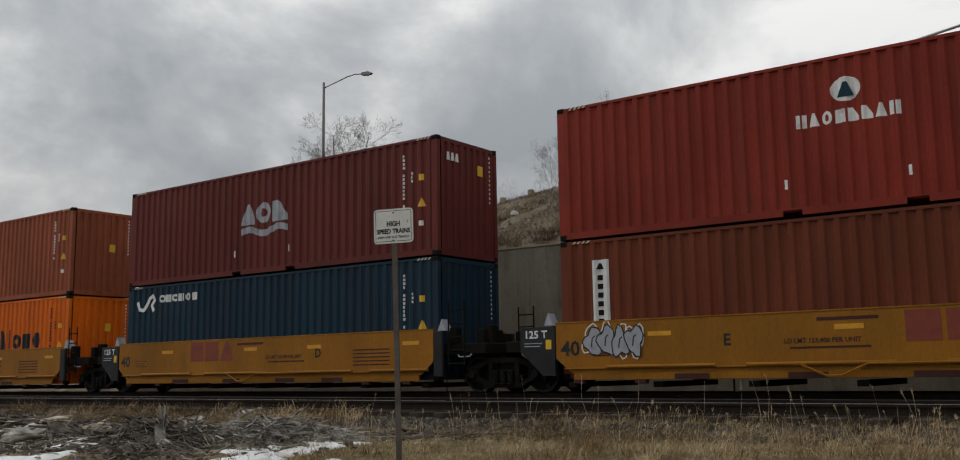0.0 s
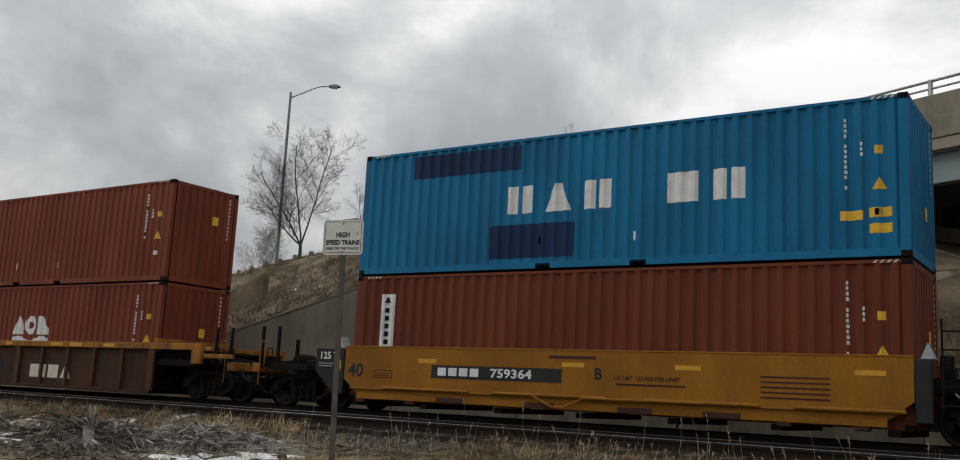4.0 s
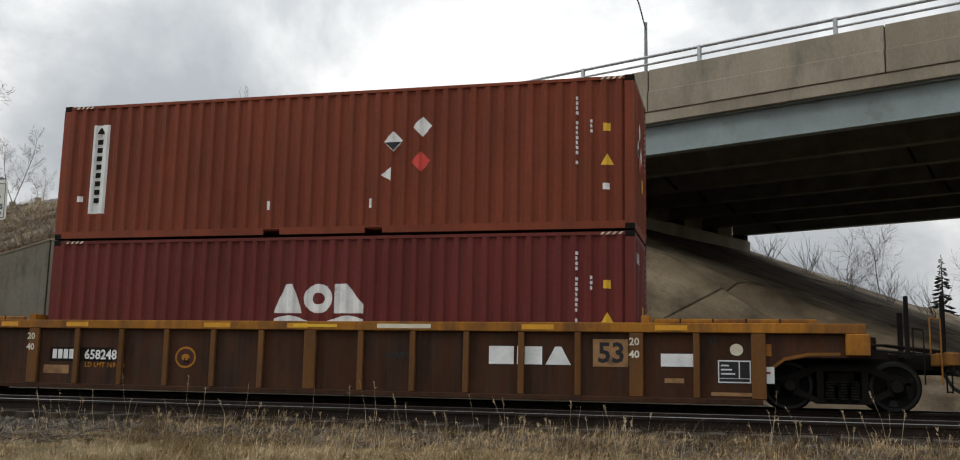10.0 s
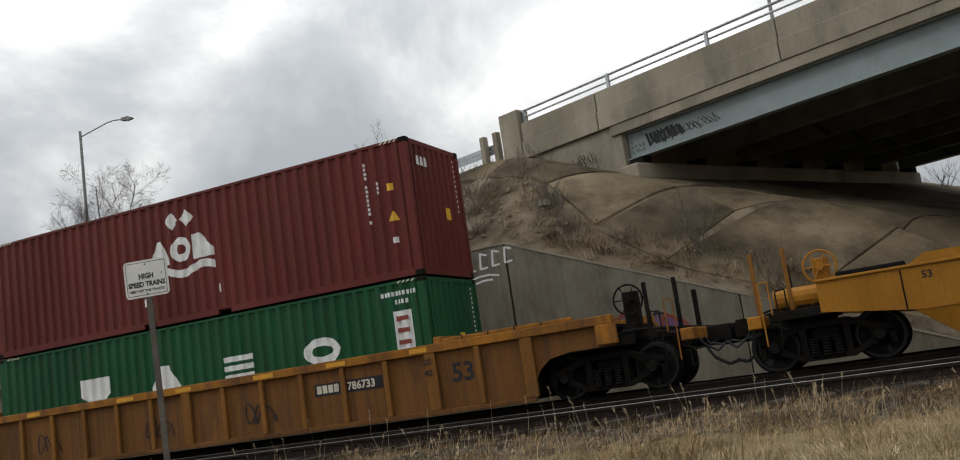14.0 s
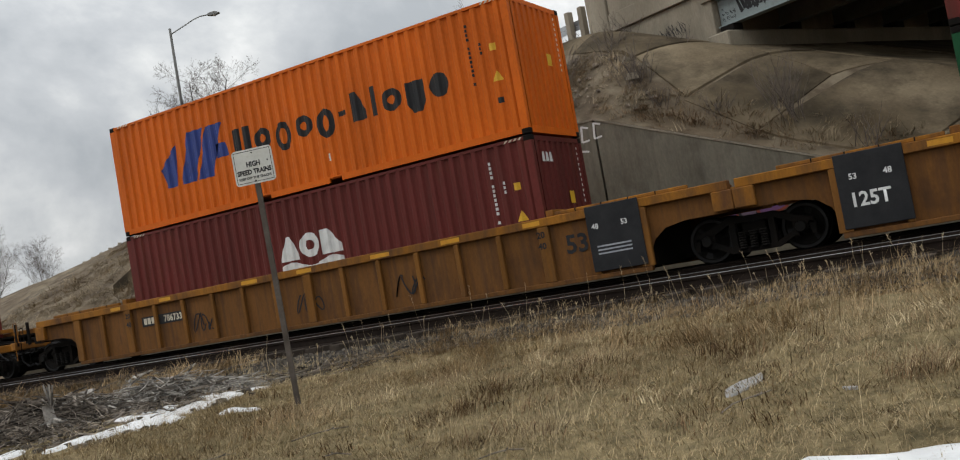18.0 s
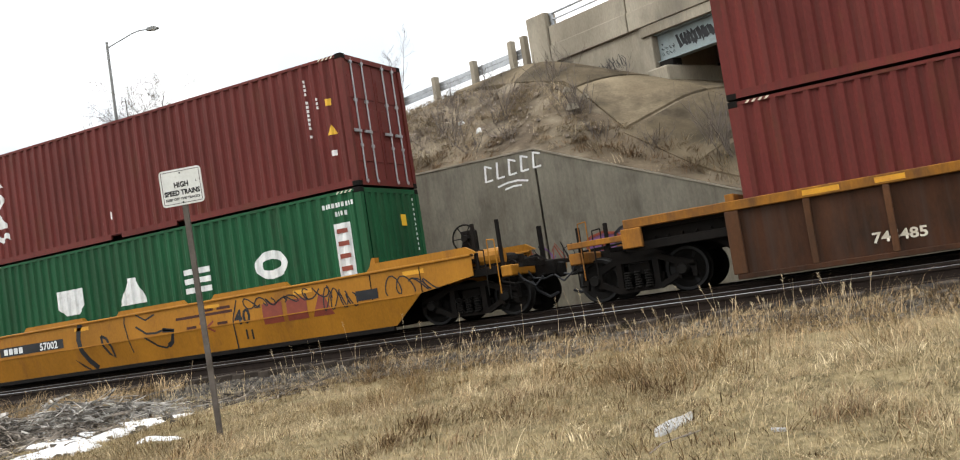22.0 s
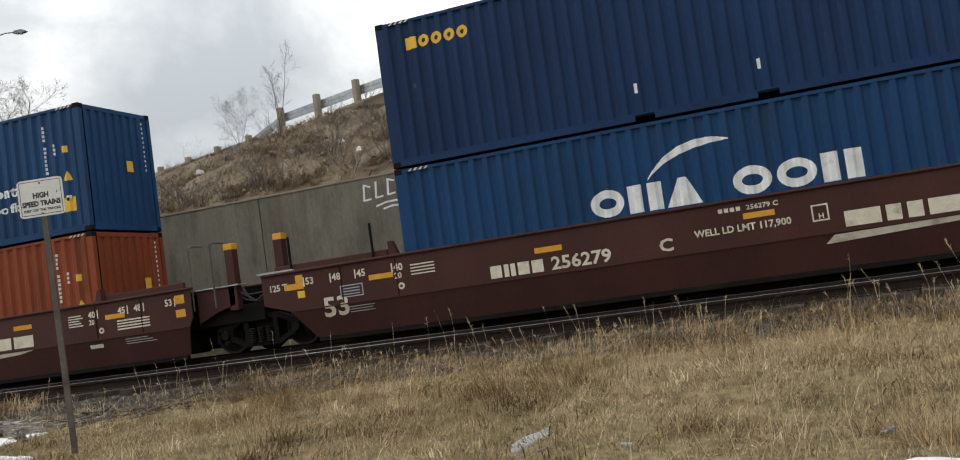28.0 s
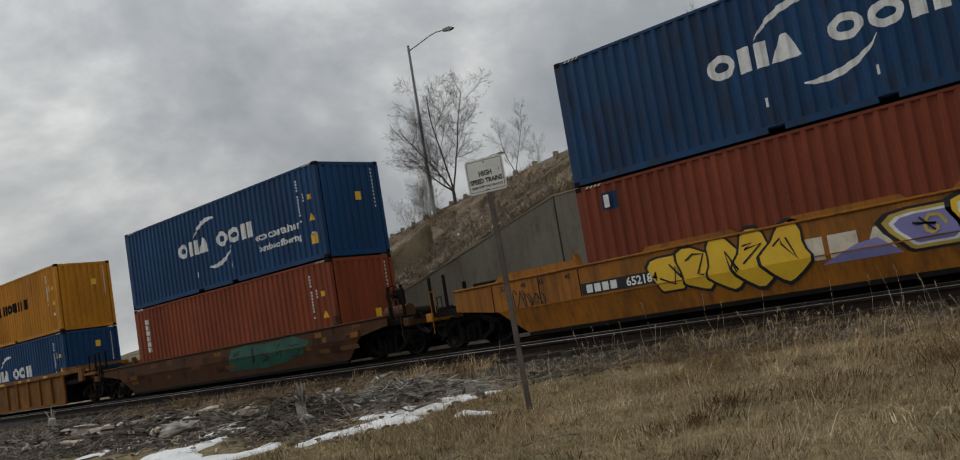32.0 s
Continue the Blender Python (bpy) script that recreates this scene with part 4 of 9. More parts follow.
def panel_mark(c, z0=0.62):
    plate(c, -5.33, -4.96, 0.54, 2.45, WHITE, "label_plate", None, "tall white panel with a column of small marks")
    for i in range(8):
        on_side(rect(bmesh.new(), -5.21, -5.08, 2.02 - i * 0.18, 2.13 - i * 0.18), "marking", SOOTSHADE, c, -CW - 0.003)
    on_side(glyph(bmesh.new(), "tri", -5.24, 2.25, 0.19, 0.13), "marking", SOOTSHADE, c, -CW - 0.003)
    plate(c, -5.62, -5.50, 0.80, 0.92, WHITE)


def shapes_mark(c, z=1.05):
    for i, g in enumerate(("cup", "tri", "bar", "ring")):
        x = -3.4 + i * 2.14
        z = 1.28
        if g == "bar":
            for dz in (0, 0.22, 0.44):
                on_side(rect(bmesh.new(), x, x + 0.82, z + dz, z + dz + 0.13), "logo_shape", WHITE, c)
        else:
            on_side(glyph(bmesh.new(), g, x, z, 0.92, 0.64), "logo_shape", WHITE, c)
    plate(c, 5.30, 5.70, 1.0, 2.2, WHITE, "label_plate", None, "white panel with four red bars of script")
    for i in range(4):
        on_side(rect(bmesh.new(), 5.36, 5.64, 1.98 - i * 0.27, 2.08 - i * 0.27), "marking", REDMARK, c, -CW - 0.003)


def swoosh_mark(c, x, z, k=1.0):
    x, z, k = -2.3, 1.3, 1.0
    emblem(c, "ring twin tri", x, z, 0.62, 0.5, 0.07, WHITE)
    emblem(c, "ring ring twin", x + 2.55, z, 0.66, 0.5, 0.08, WHITE)
    for s in (1, -1):
        cx, cz = x + 2.25, z + 0.25
        bm = bmesh.new()
        n = 10
        pts = []
        for i in range(n + 1):
            a = radians(88 + i * 7)
            pts.append((cx + s * 1.55 * math.cos(a) + s * 0.28, cz + s * (0.78 * math.sin(a))))
        for i in range(n):
            (xa, za), (xb, zb) = pts[i], pts[i + 1]
            wa, wb = (0.02 + 0.13 * math.sin(math.pi * (j / n) ** 0.8) for j in (i, i + 1))
            poly(bm, [(xa, za), (xb, zb), (xb, zb + s * wb * k), (xa, za + s * wa * k)])
        on_side(bm, "logo_shape", WHITE, c)


def arrow_mark(c, z=1.2):
    x, z = -3.75, 1.22
    for i in range(2):
        bm = poly(bmesh.new(), [(x + i * 0.62, z - 0.3), (x + i * 0.62 + 0.42, z + 0.95), (x + i * 0.62 + 0.98, z + 0.95), (x + i * 0.62 + 0.50, z - 0.3)])
        on_side(bm, "logo_shape", BLUEMARK, c)
    on_side(poly(bmesh.new(), [(x - 0.68, z + 0.2), (x - 0.06, z + 0.75), (x - 0.14, z - 0.3), (x - 0.5, z - 0.3)]), "logo_shape", BLUEMARK, c)
    on_side(poly(bmesh.new(), [(x + 1.3, z + 0.1), (x + 1.75, z + 0.1), (x + 1.62, z + 0.45), (x + 1.3, z + 0.45)]), "logo_shape", BLUEMARK, c)
    x = -1.85
    for kind, w, h0, h1 in (("twin", 0.56, 0, 0.66), ("ring", 0.5, 0, 0.5), ("ring", 0.5, -0.18, 0.5), ("ring", 0.5, 0, 0.5), ("ring", 0.5, -0.18, 0.5), ("block", 0.22, 0.22, 0.33), ("foot", 0.42, 0, 0.66), ("block", 0.15, 0, 0.66), ("ring", 0.52, 0, 0.5), ("cup", 0.46, -0.18, 0.5), ("disc", 0.5, 0, 0.52)):
        on_side(glyph(bmesh.new(), kind, x, z + h0, w, h1 - h0), "logo_shape", BLACK, c)
        x += w + 0.145


def end_marks(c, seed, yellow=True, emblem_too=False):
    """Small marks on the corrugated end wall."""
    rg = random.Random(seed)
    for k in range(3 if emblem_too else 0):
        bm = bmesh.new()
        y = -0.86 + k * 0.17
        bm.faces.new([bm.verts.new(p) for p in ((CL + 0.001, y, 2.34), (CL + 0.001, y + 0.14, 2.34), (CL + 0.001, y + 0.11, 2.54), (CL + 0.001, y + 0.03, 2.54))])
        part("logo_shape", bm, WHITE, c)
    bm = bmesh.new()
    for i in range(11):
        z = 2.62 - i * 0.115
        bm.faces.new([bm.verts.new(p) for p in ((CL + 0.001, 0.87, z), (CL + 0.001, 0.915, z), (CL + 0.001, 0.915, z + 0.055), (CL + 0.001, 0.87, z + 0.055))])
    part("marking", bm, WHITE, c)["kind"] = "stuff"
    if yellow:
        bm = bmesh.new()
        y, z = rg.uniform(0.1, 0.4), rg.uniform(0.7, 2.2)
        bm.faces.new([bm.verts.new(p) for p in ((CL + 0.001, y, z), (CL + 0.001, y + 0.22, z), (CL + 0.001, y + 0.22, z + 0.26), (CL + 0.001, y, z + 0.26))])
        part("label_plate", bm, SIGNY, c)


def small_marks(c, seed, light=WHITE, rows=False):
    """Number columns, code, label and hatched corners that every container carries, in plain bars."""
    rg = random.Random(seed)
    if rows:
        for z, x0, n in ((2.55, 5.05, 10), (2.36, 5.35, 4)):
            bm = bmesh.new()
            for i in range(n):
                rect(bm, x0 + i * 0.085, x0 + i * 0.085 + 0.055, z, z + 0.10)
            on_side(bm, "marking", light, c)["kind"] = "stuff"
        for x, w in ((4.1, 0.95), (-4.6, 0.7), (-2.3, 0.6)):
            plate(c, x, x + w, 0.55, 0.74, FADEDGREEN, "repair_patch", None, "pale overpainted patch")
        return hatch(c)
    bars(c, 5.02, 1.20, 2.52, 14, 0.06, light, None, seed)
    bars(c, 5.29, 1.60, 2.07, 5, 0.055, light, None, seed + 1)
    plate(c, 5.53, 5.66, 1.84, 1.99, SIGNY)
    tri_label(c, 5.6, 1.2, 0.24)
    plate(c, 5.52, 5.64, 0.74, 0.86, light)
    hatch(c)
    for x in (-1.08, 1.08):
        plate(c, x - 0.12, x - 0.06, 0.52, 0.70, WHITE)


def hatch(c):
    for s in (-1, 1):
        bm = bmesh.new()
        for i in range(4):
            x = s * (CL - 0.30) + i * 0.11 * -s
            poly(bm, [(x, CH - 0.075), (x + 0.05, CH - 0.075), (x + 0.10, CH - 0.025), (x + 0.05, CH - 0.025)])
        on_side(bm, "hatching", CREAM, c, -CW - 0.006)


def container(colour, label, doors_right=False):
    mat = PAINTS[colour]
    c = thing("shipping_container", label, "shipping container", "containers on the train")
    P = lambda nm, key, m=mat: part(nm, CM[key], m, c)
    for nm, key in (("side_panel", "side_panel"), ("side_panel", "side_panel_far"), ("roof", "roof"), ("floor", "floor"), ("bottom_rail", "bottom_rail"), ("bottom_rail", "bottom_rail_far"), ("top_rail", "top_rail"), ("top_rail", "top_rail_far")):
        P(nm, key)
    flip = Matrix.Rotation(math.pi, 4, "Z") if doors_right else Matrix.Identity(4)
    for nm, key in (("end_panel", "end_panel"), ("end_sill", "end_sill"), ("end_header", "end_header"), ("door_sill", "door_sill"), ("door_header", "door_header"), ("door_leaf", "door_leaf"), ("door_leaf", "door_leaf_far")):
        P(nm, key).matrix_basis = flip
    for y in (-0.85, -0.42, 0.42, 0.85):
        P("lock_rod", "lock_rod", STEELROD).matrix_basis = flip @ pose(-CL + 0.02, y, 0)
    for sx in (-1, 1):
        for sy in (-1, 1):
            P("corner_post", "corner_post").matrix_basis = pose(sx * (CL - 0.087), sy * (CW - 0.062), 0)
            for z in (0.059, CH - 0.059):
                P("corner_casting", "corner_casting", SOOTSHADE).matrix_basis = pose(sx * (CL - 0.089), sy * (CW - 0.081), z)
    for sx in (-1, 1):
        for z in (0.059, CH - 0.059):
            P("casting_hole", "casting_hole", SOOTSHADE).matrix_basis = pose(sx * (CL - 0.089), -CW - 0.001, z)
    return c


# ---- trucks, wheels and couplers ----
def wheel_mesh():
    """One wheelset turned about its axle: axle, hubs, dished plates, treads and flanges in one surface."""
    half = [(0.0, 0.072), (0.58, 0.078), (0.64, 0.15), (0.655, 0.33), (0.655, 0.452), (0.682, 0.452), (0.69, 0.425), (0.81, 0.41), (0.815, 0.405), (0.815, 0.352), (0.79, 0.33), (0.765, 0.22), (0.80, 0.15), (0.86, 0.13), (0.86, 0.08), (0.90, 0.075), (0.90, 0.002)]
    profile = [(-y, r) for y, r in half[:0:-1]] + half
    bm = bmesh.new()
    n = 28
    rings = [[bm.verts.new((r * math.cos(k * math.tau / n), y, r * math.sin(k * math.tau / n))) for k in range(n)] for y, r in profile]
    for i in range(len(rings) - 1):
        mid = (profile[i][1] + profile[i + 1][1]) / 2
        rim = abs(profile[i][0] - profile[i + 1][0]) < 0.002 and 0.37 < mid < 0.39
        plate = 0.2 < mid < 0.3 and abs(profile[i][0]) > 0.7
        for k in range(n):
            f = bm.faces.new((rings[i][k], rings[i + 1][k], rings[i + 1][(k + 1) % n], rings[i][(k + 1) % n]))
            f.material_index = 1 if rim or (plate and k in (3, 12, 13, 22)) else 0
    me = mesh_of(bm, "wheelset")
    me.materials.append(TYRE_STEEL)
    me.materials.append(TREAD)
    return me


def frame_mesh():
    """A cast side frame: a bowed top member, a dropped bottom member, columns and jaws, open between them."""
    bm = bmesh.new()
    z = 0.42
    for e in (-1, 1):
        prism(bm, [(e * x, z + h) for x, h in ((1.08, 0.13), (0.76, 0.22), (0.42, 0.36), (0.0, 0.36), (0.0, 0.25), (0.40, 0.25), (0.72, 0.10), (1.08, 0.02))], -0.06, 0.06)
        prism(bm, [(e * x, z + h) for x, h in ((0.74, -0.03), (0.40, -0.20), (0.0, -0.20), (0.0, -0.30), (0.42, -0.30), (0.78, -0.12))], -0.07, 0.07)
        prism(bm, [(e * x, z + h) for x, h in ((0.30, 0.26), (0.41, 0.26), (0.41, -0.21), (0.30, -0.21))], -0.075, 0.075)
        prism(bm, [(e * x, z + h) for x, h in ((0.70, 0.11), (0.80, 0.11), (0.80, -0.16), (0.72, -0.16))], -0.06, 0.06)
        prism(bm, [(e * x, z + h) for x, h in ((0.98, 0.08), (1.10, 0.06), (1.10, -0.16), (1.02, -0.16))], -0.06, 0.06)
        prism(bm, [(e * x, z + h) for x, h in ((0.81, 0.09), (0.97, 0.09), (0.97, -0.05), (0.81, -0.05))], -0.05, 0.085)
    return mesh_of(bm, "side_frame")


def springs_mesh():
    bm = bmesh.new()
    prev = None
    for i in range(15):
        r = 0.085 if i % 2 else 0.062
        ring = [bm.verts.new((r * math.cos(k * math.tau / 10), r * math.sin(k * math.tau / 10), 0.18 + i * 0.023)) for k in range(10)]
        if prev:
            for k in range(10):
                bm.faces.new((prev[k], prev[(k + 1) % 10], ring[(k + 1) % 10], ring[k]))
        prev = ring
    return mesh_of(bm, "spring")


BEAM = mesh_of(box(bmesh.new(), -0.1, 0.1, -1.34, 1.34, 0.18, 0.29), "floor_beam")
WHEELS, SIDEFRAME, SPRINGS = wheel_mesh(), frame_mesh(), springs_mesh()
SPINNING = []


def truck(parent, x):
    t = part("truck", (lambda bm: box(bm, -0.22, 0.22, -0.95, 0.95, 0.40, 0.66, 0.02))(bmesh.new()), SOOTSHADE, parent, "dark steel truck with two wheelsets")
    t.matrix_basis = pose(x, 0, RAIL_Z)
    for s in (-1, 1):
        part("side_frame", SIDEFRAME, SOOTSHADE, t).matrix_basis = pose(0, s * 1.02, 0)
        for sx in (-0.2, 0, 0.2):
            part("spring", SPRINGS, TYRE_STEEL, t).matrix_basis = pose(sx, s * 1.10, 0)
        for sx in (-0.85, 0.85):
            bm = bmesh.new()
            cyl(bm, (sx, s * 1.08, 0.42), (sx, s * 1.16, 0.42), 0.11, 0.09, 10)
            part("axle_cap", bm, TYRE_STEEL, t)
    # boxes in place of brake rigging, added to stop light passing through
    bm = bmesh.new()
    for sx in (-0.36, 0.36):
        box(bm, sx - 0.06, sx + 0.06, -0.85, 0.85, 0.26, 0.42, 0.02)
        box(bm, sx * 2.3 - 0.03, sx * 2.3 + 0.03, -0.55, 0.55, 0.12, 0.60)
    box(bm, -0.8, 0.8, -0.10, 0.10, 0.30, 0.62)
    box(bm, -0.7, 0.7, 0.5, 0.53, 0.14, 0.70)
    part("brake_rigging", bm, SOOTSHADE, t)
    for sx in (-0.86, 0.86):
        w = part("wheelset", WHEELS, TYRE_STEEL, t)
        w.matrix_basis = pose(sx, 0, 0.42)
        SPINNING.append((w, sx, 0.42))
    return t


def coupler(parent, x, s):
    bm = bmesh.new()
    box(bm, min(x - s * 1.3, x - s * 0.2), max(x - s * 1.3, x - s * 0.2), -0.16, 0.16, 0.72, 1.0, 0.02)
    box(bm, min(x - s * 0.2, x + s * 0.12), max(x - s * 0.2, x + s * 0.12), -0.2, 0.14, 0.70, 1.02, 0.04)
    part("coupler", bm, SOOTSHADE, parent, "rusty knuckle coupler")
    bm = bmesh.new()
    pts = [(x - s * 0.55, -0.35, 0.85), (x - s * 0.35, -0.42, 0.5), (x - s * 0.1, -0.42, 0.34), (x + s * 0.08, -0.38, 0.40)]
    pipe(bm, pts, 0.03, 6)
    part("air_hose", bm, BLACK, parent)


def brake_wheel(parent, x, y, z, r=0.28, material=None):
    bm = bmesh.new()
    n = 20
    for i in range(n):
        a, b = i * math.tau / n, (i + 1) * math.tau / n
        cyl(bm, (x + r * math.cos(a), y, z + r * math.sin(a)), (x + r * math.cos(b), y, z + r * math.sin(b)), 0.02, 0.02, 5)
    for i in range(6):
        a = i * math.tau / 6
        cyl(bm, (x, y, z), (x + r * math.cos(a), y, z + r * math.sin(a)), 0.012, 0.012, 5)
    cyl(bm, (x, y - 0.05, z), (x, y + 0.12, z), 0.07, 0.07, 10)
    bw = part("brake_wheel", bm, material or SOOTSHADE, parent, "spoked hand-brake wheel")
    bm = bmesh.new()
    box(bm, x - 0.14, x + 0.14, y + 0.10, y + 0.34, z - 0.75, z + 0.16, 0.02)
    part("brake_housing", bm, material or SOOTSHADE, bw)


def posts(parent, xs, z0, z1, material, y=-1.35, w=0.09):
    for x in xs:
        bm = bmesh.new()
        box(bm, x - w / 2, x + w / 2, y - w / 2, y + w / 2, z0, z1, 0.008)
        part("guide_post", bm, material, parent)


def end_platform(car, x0, x1, material, s, brake=False, tank=False, upright=None, top=1.06):
    """The deck over a truck, from the well to the coupler, with its fittings. s: 1 at the right end, -1 at the left."""
    a, b = sorted((x0, x1))
    bm = bmesh.new()
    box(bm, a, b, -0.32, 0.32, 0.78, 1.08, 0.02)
    part("centre_sill", bm, SOOTSHADE, car)
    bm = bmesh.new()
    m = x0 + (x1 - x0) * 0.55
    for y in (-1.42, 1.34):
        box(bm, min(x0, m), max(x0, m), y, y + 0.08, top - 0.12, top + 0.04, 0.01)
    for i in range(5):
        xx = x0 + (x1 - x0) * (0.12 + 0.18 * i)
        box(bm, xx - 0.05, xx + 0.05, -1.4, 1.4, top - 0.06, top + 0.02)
    part("end_platform", bm, SOOTSHADE, car)
    bm = bmesh.new()
    e = x1 - s * 0.55
    box(bm, e - 0.12, e + 0.12, -1.45, 1.45, top - 0.20, top + 0.02, 0.02)
    part("end_beam", bm, material, car)
    bm = bmesh.new()
    for y in (-1.38, -0.95):
        cyl(bm, (e, y, 0.42), (e, y, top - 0.18), 0.014, 0.014, 6)
    for z in (0.44, 0.72):
        cyl(bm, (e, -1.38, z), (e, -0.95, z), 0.014, 0.014, 6)
    part("step_ladder", bm, TYRE_STEEL, car)
    if upright:
        posts(car, [e - s * 0.1, e - s * 0.65], top - 0.1, upright, RIBTAWNY if 2.05 < upright < 2.3 else SOOTSHADE, -1.35, 0.07)
        if upright > 2.3:
            bm = bmesh.new()
            pipe(bm, [(x0 - s * 0.3, -1.36, top + 0.5), (x0 - s * 0.3, -1.36, top + 1.15), (x0, -1.36, top + 1.32), (x0 + s * 0.7, -1.36, top + 1.3), (x0 + s * 1.0, -1.36, top + 0.95), (x0 + s * 1.0, -1.36, top)], 0.022, 6)
            part("handrail", bm, GALV, car, "bent pale steel handrail")
        posts(car, [e - s * 0.35], top - 0.1, upright - 0.1, SOOTSHADE, 1.3)
    if brake:
        brake_wheel(car, e - s * 1.15, -0.75, top + 0.72, 0.28, material if upright and upright > 2.1 and material is AMBER else None)
    if tank:
        bm = bmesh.new()
        cyl(bm, (m - s * 0.1, -1.0, top + 0.22), (m - s * 1.0, -1.0, top + 0.22), 0.2, 0.2, 14)
        part("air_tank", bm, material, car, "round brake air reservoir")
    for i in range(6):
        bm = bmesh.new()
        xx = x0 + (x1 - x0) * (0.10 + 0.075 * i)
        box(bm, xx - 0.035, xx + 0.035, -1.34, 1.2, top + 0.06, top + 0.10)
        part("walkway_slat", bm, SOOTSHADE, car)
    for i, (dx, h) in enumerate(((0.16, 0.55), (0.42, 0.38))):
        bm = bmesh.new()
        xx = e - s * dx
        pipe(bm, [(xx, -1.47, 0.55), (xx, -1.47, top + h), (xx - s * 0.16, -1.47, top + h + 0.02), (xx - s * 0.16, -1.47, top)], 0.013, 5)
        part("grab_iron", bm, SOOTSHADE if i else material, car)
    bm = bmesh.new()
    pipe(bm, [(e - s * 0.1, -1.48, top - 0.28), (e + s * 0.12, -1.40, top - 0.36), (e + s * 0.16, -0.7, top - 0.34), (e + s * 0.4, -0.15, top - 0.2)], 0.018, 5)
    part("uncoupling_lever", bm, TYRE_STEEL, car)
    for i in range(3):
        bm = bmesh.new()
        y = -1.2 + 0.5 * i
        pipe(bm, [(e, y, top + 0.02), (e + s * 0.2, y + 0.05, top - 0.3), (e + s * 0.42, y + 0.1, top - 0.45 + 0.1 * i), (e + s * 0.6, y + 0.1, top - 0.3)], 0.02, 6)
        part("air_hose", bm, BLACK, car)
    bm = bmesh.new()
    cyl(bm, (m - s * 0.25, -0.75, top + 0.16), (m - s * 0.25, -0.2, top + 0.16), 0.14, 0.14, 12)
    part("brake_cylinder", bm, SOOTSHADE, car)
    rg = random.Random(int(abs(x0) * 100))
    for i in range(5):
        y = rg.uniform(-1.1, 1.0)
        bm = bmesh.new()
        pipe(bm, [(x0, y, top + 0.05), (m, y + rg.uniform(-0.3, 0.3), top + rg.uniform(0.08, 0.2)), (e, y, top + 0.04)], 0.022, 5)
        part("brake_pipe", bm, SOOTSHADE, car)
    for i in range(4):
        xx, y = x0 + (x1 - x0) * rg.uniform(0.15, 0.6), rg.uniform(-1.0, 0.8)
        bm = bmesh.new()
        box(bm, xx - 0.12, xx + 0.12, y - 0.1, y + 0.1, top, top + rg.uniform(0.12, 0.3), 0.02)
        part("valve_box", bm, SOOTSHADE, car)


def mark(car, x0, x1, z0, z1, material, y, name="marking", label=""):
    return on_side(rect(bmesh.new(), x0, x1, z0, z1), name, material, car, y, label)


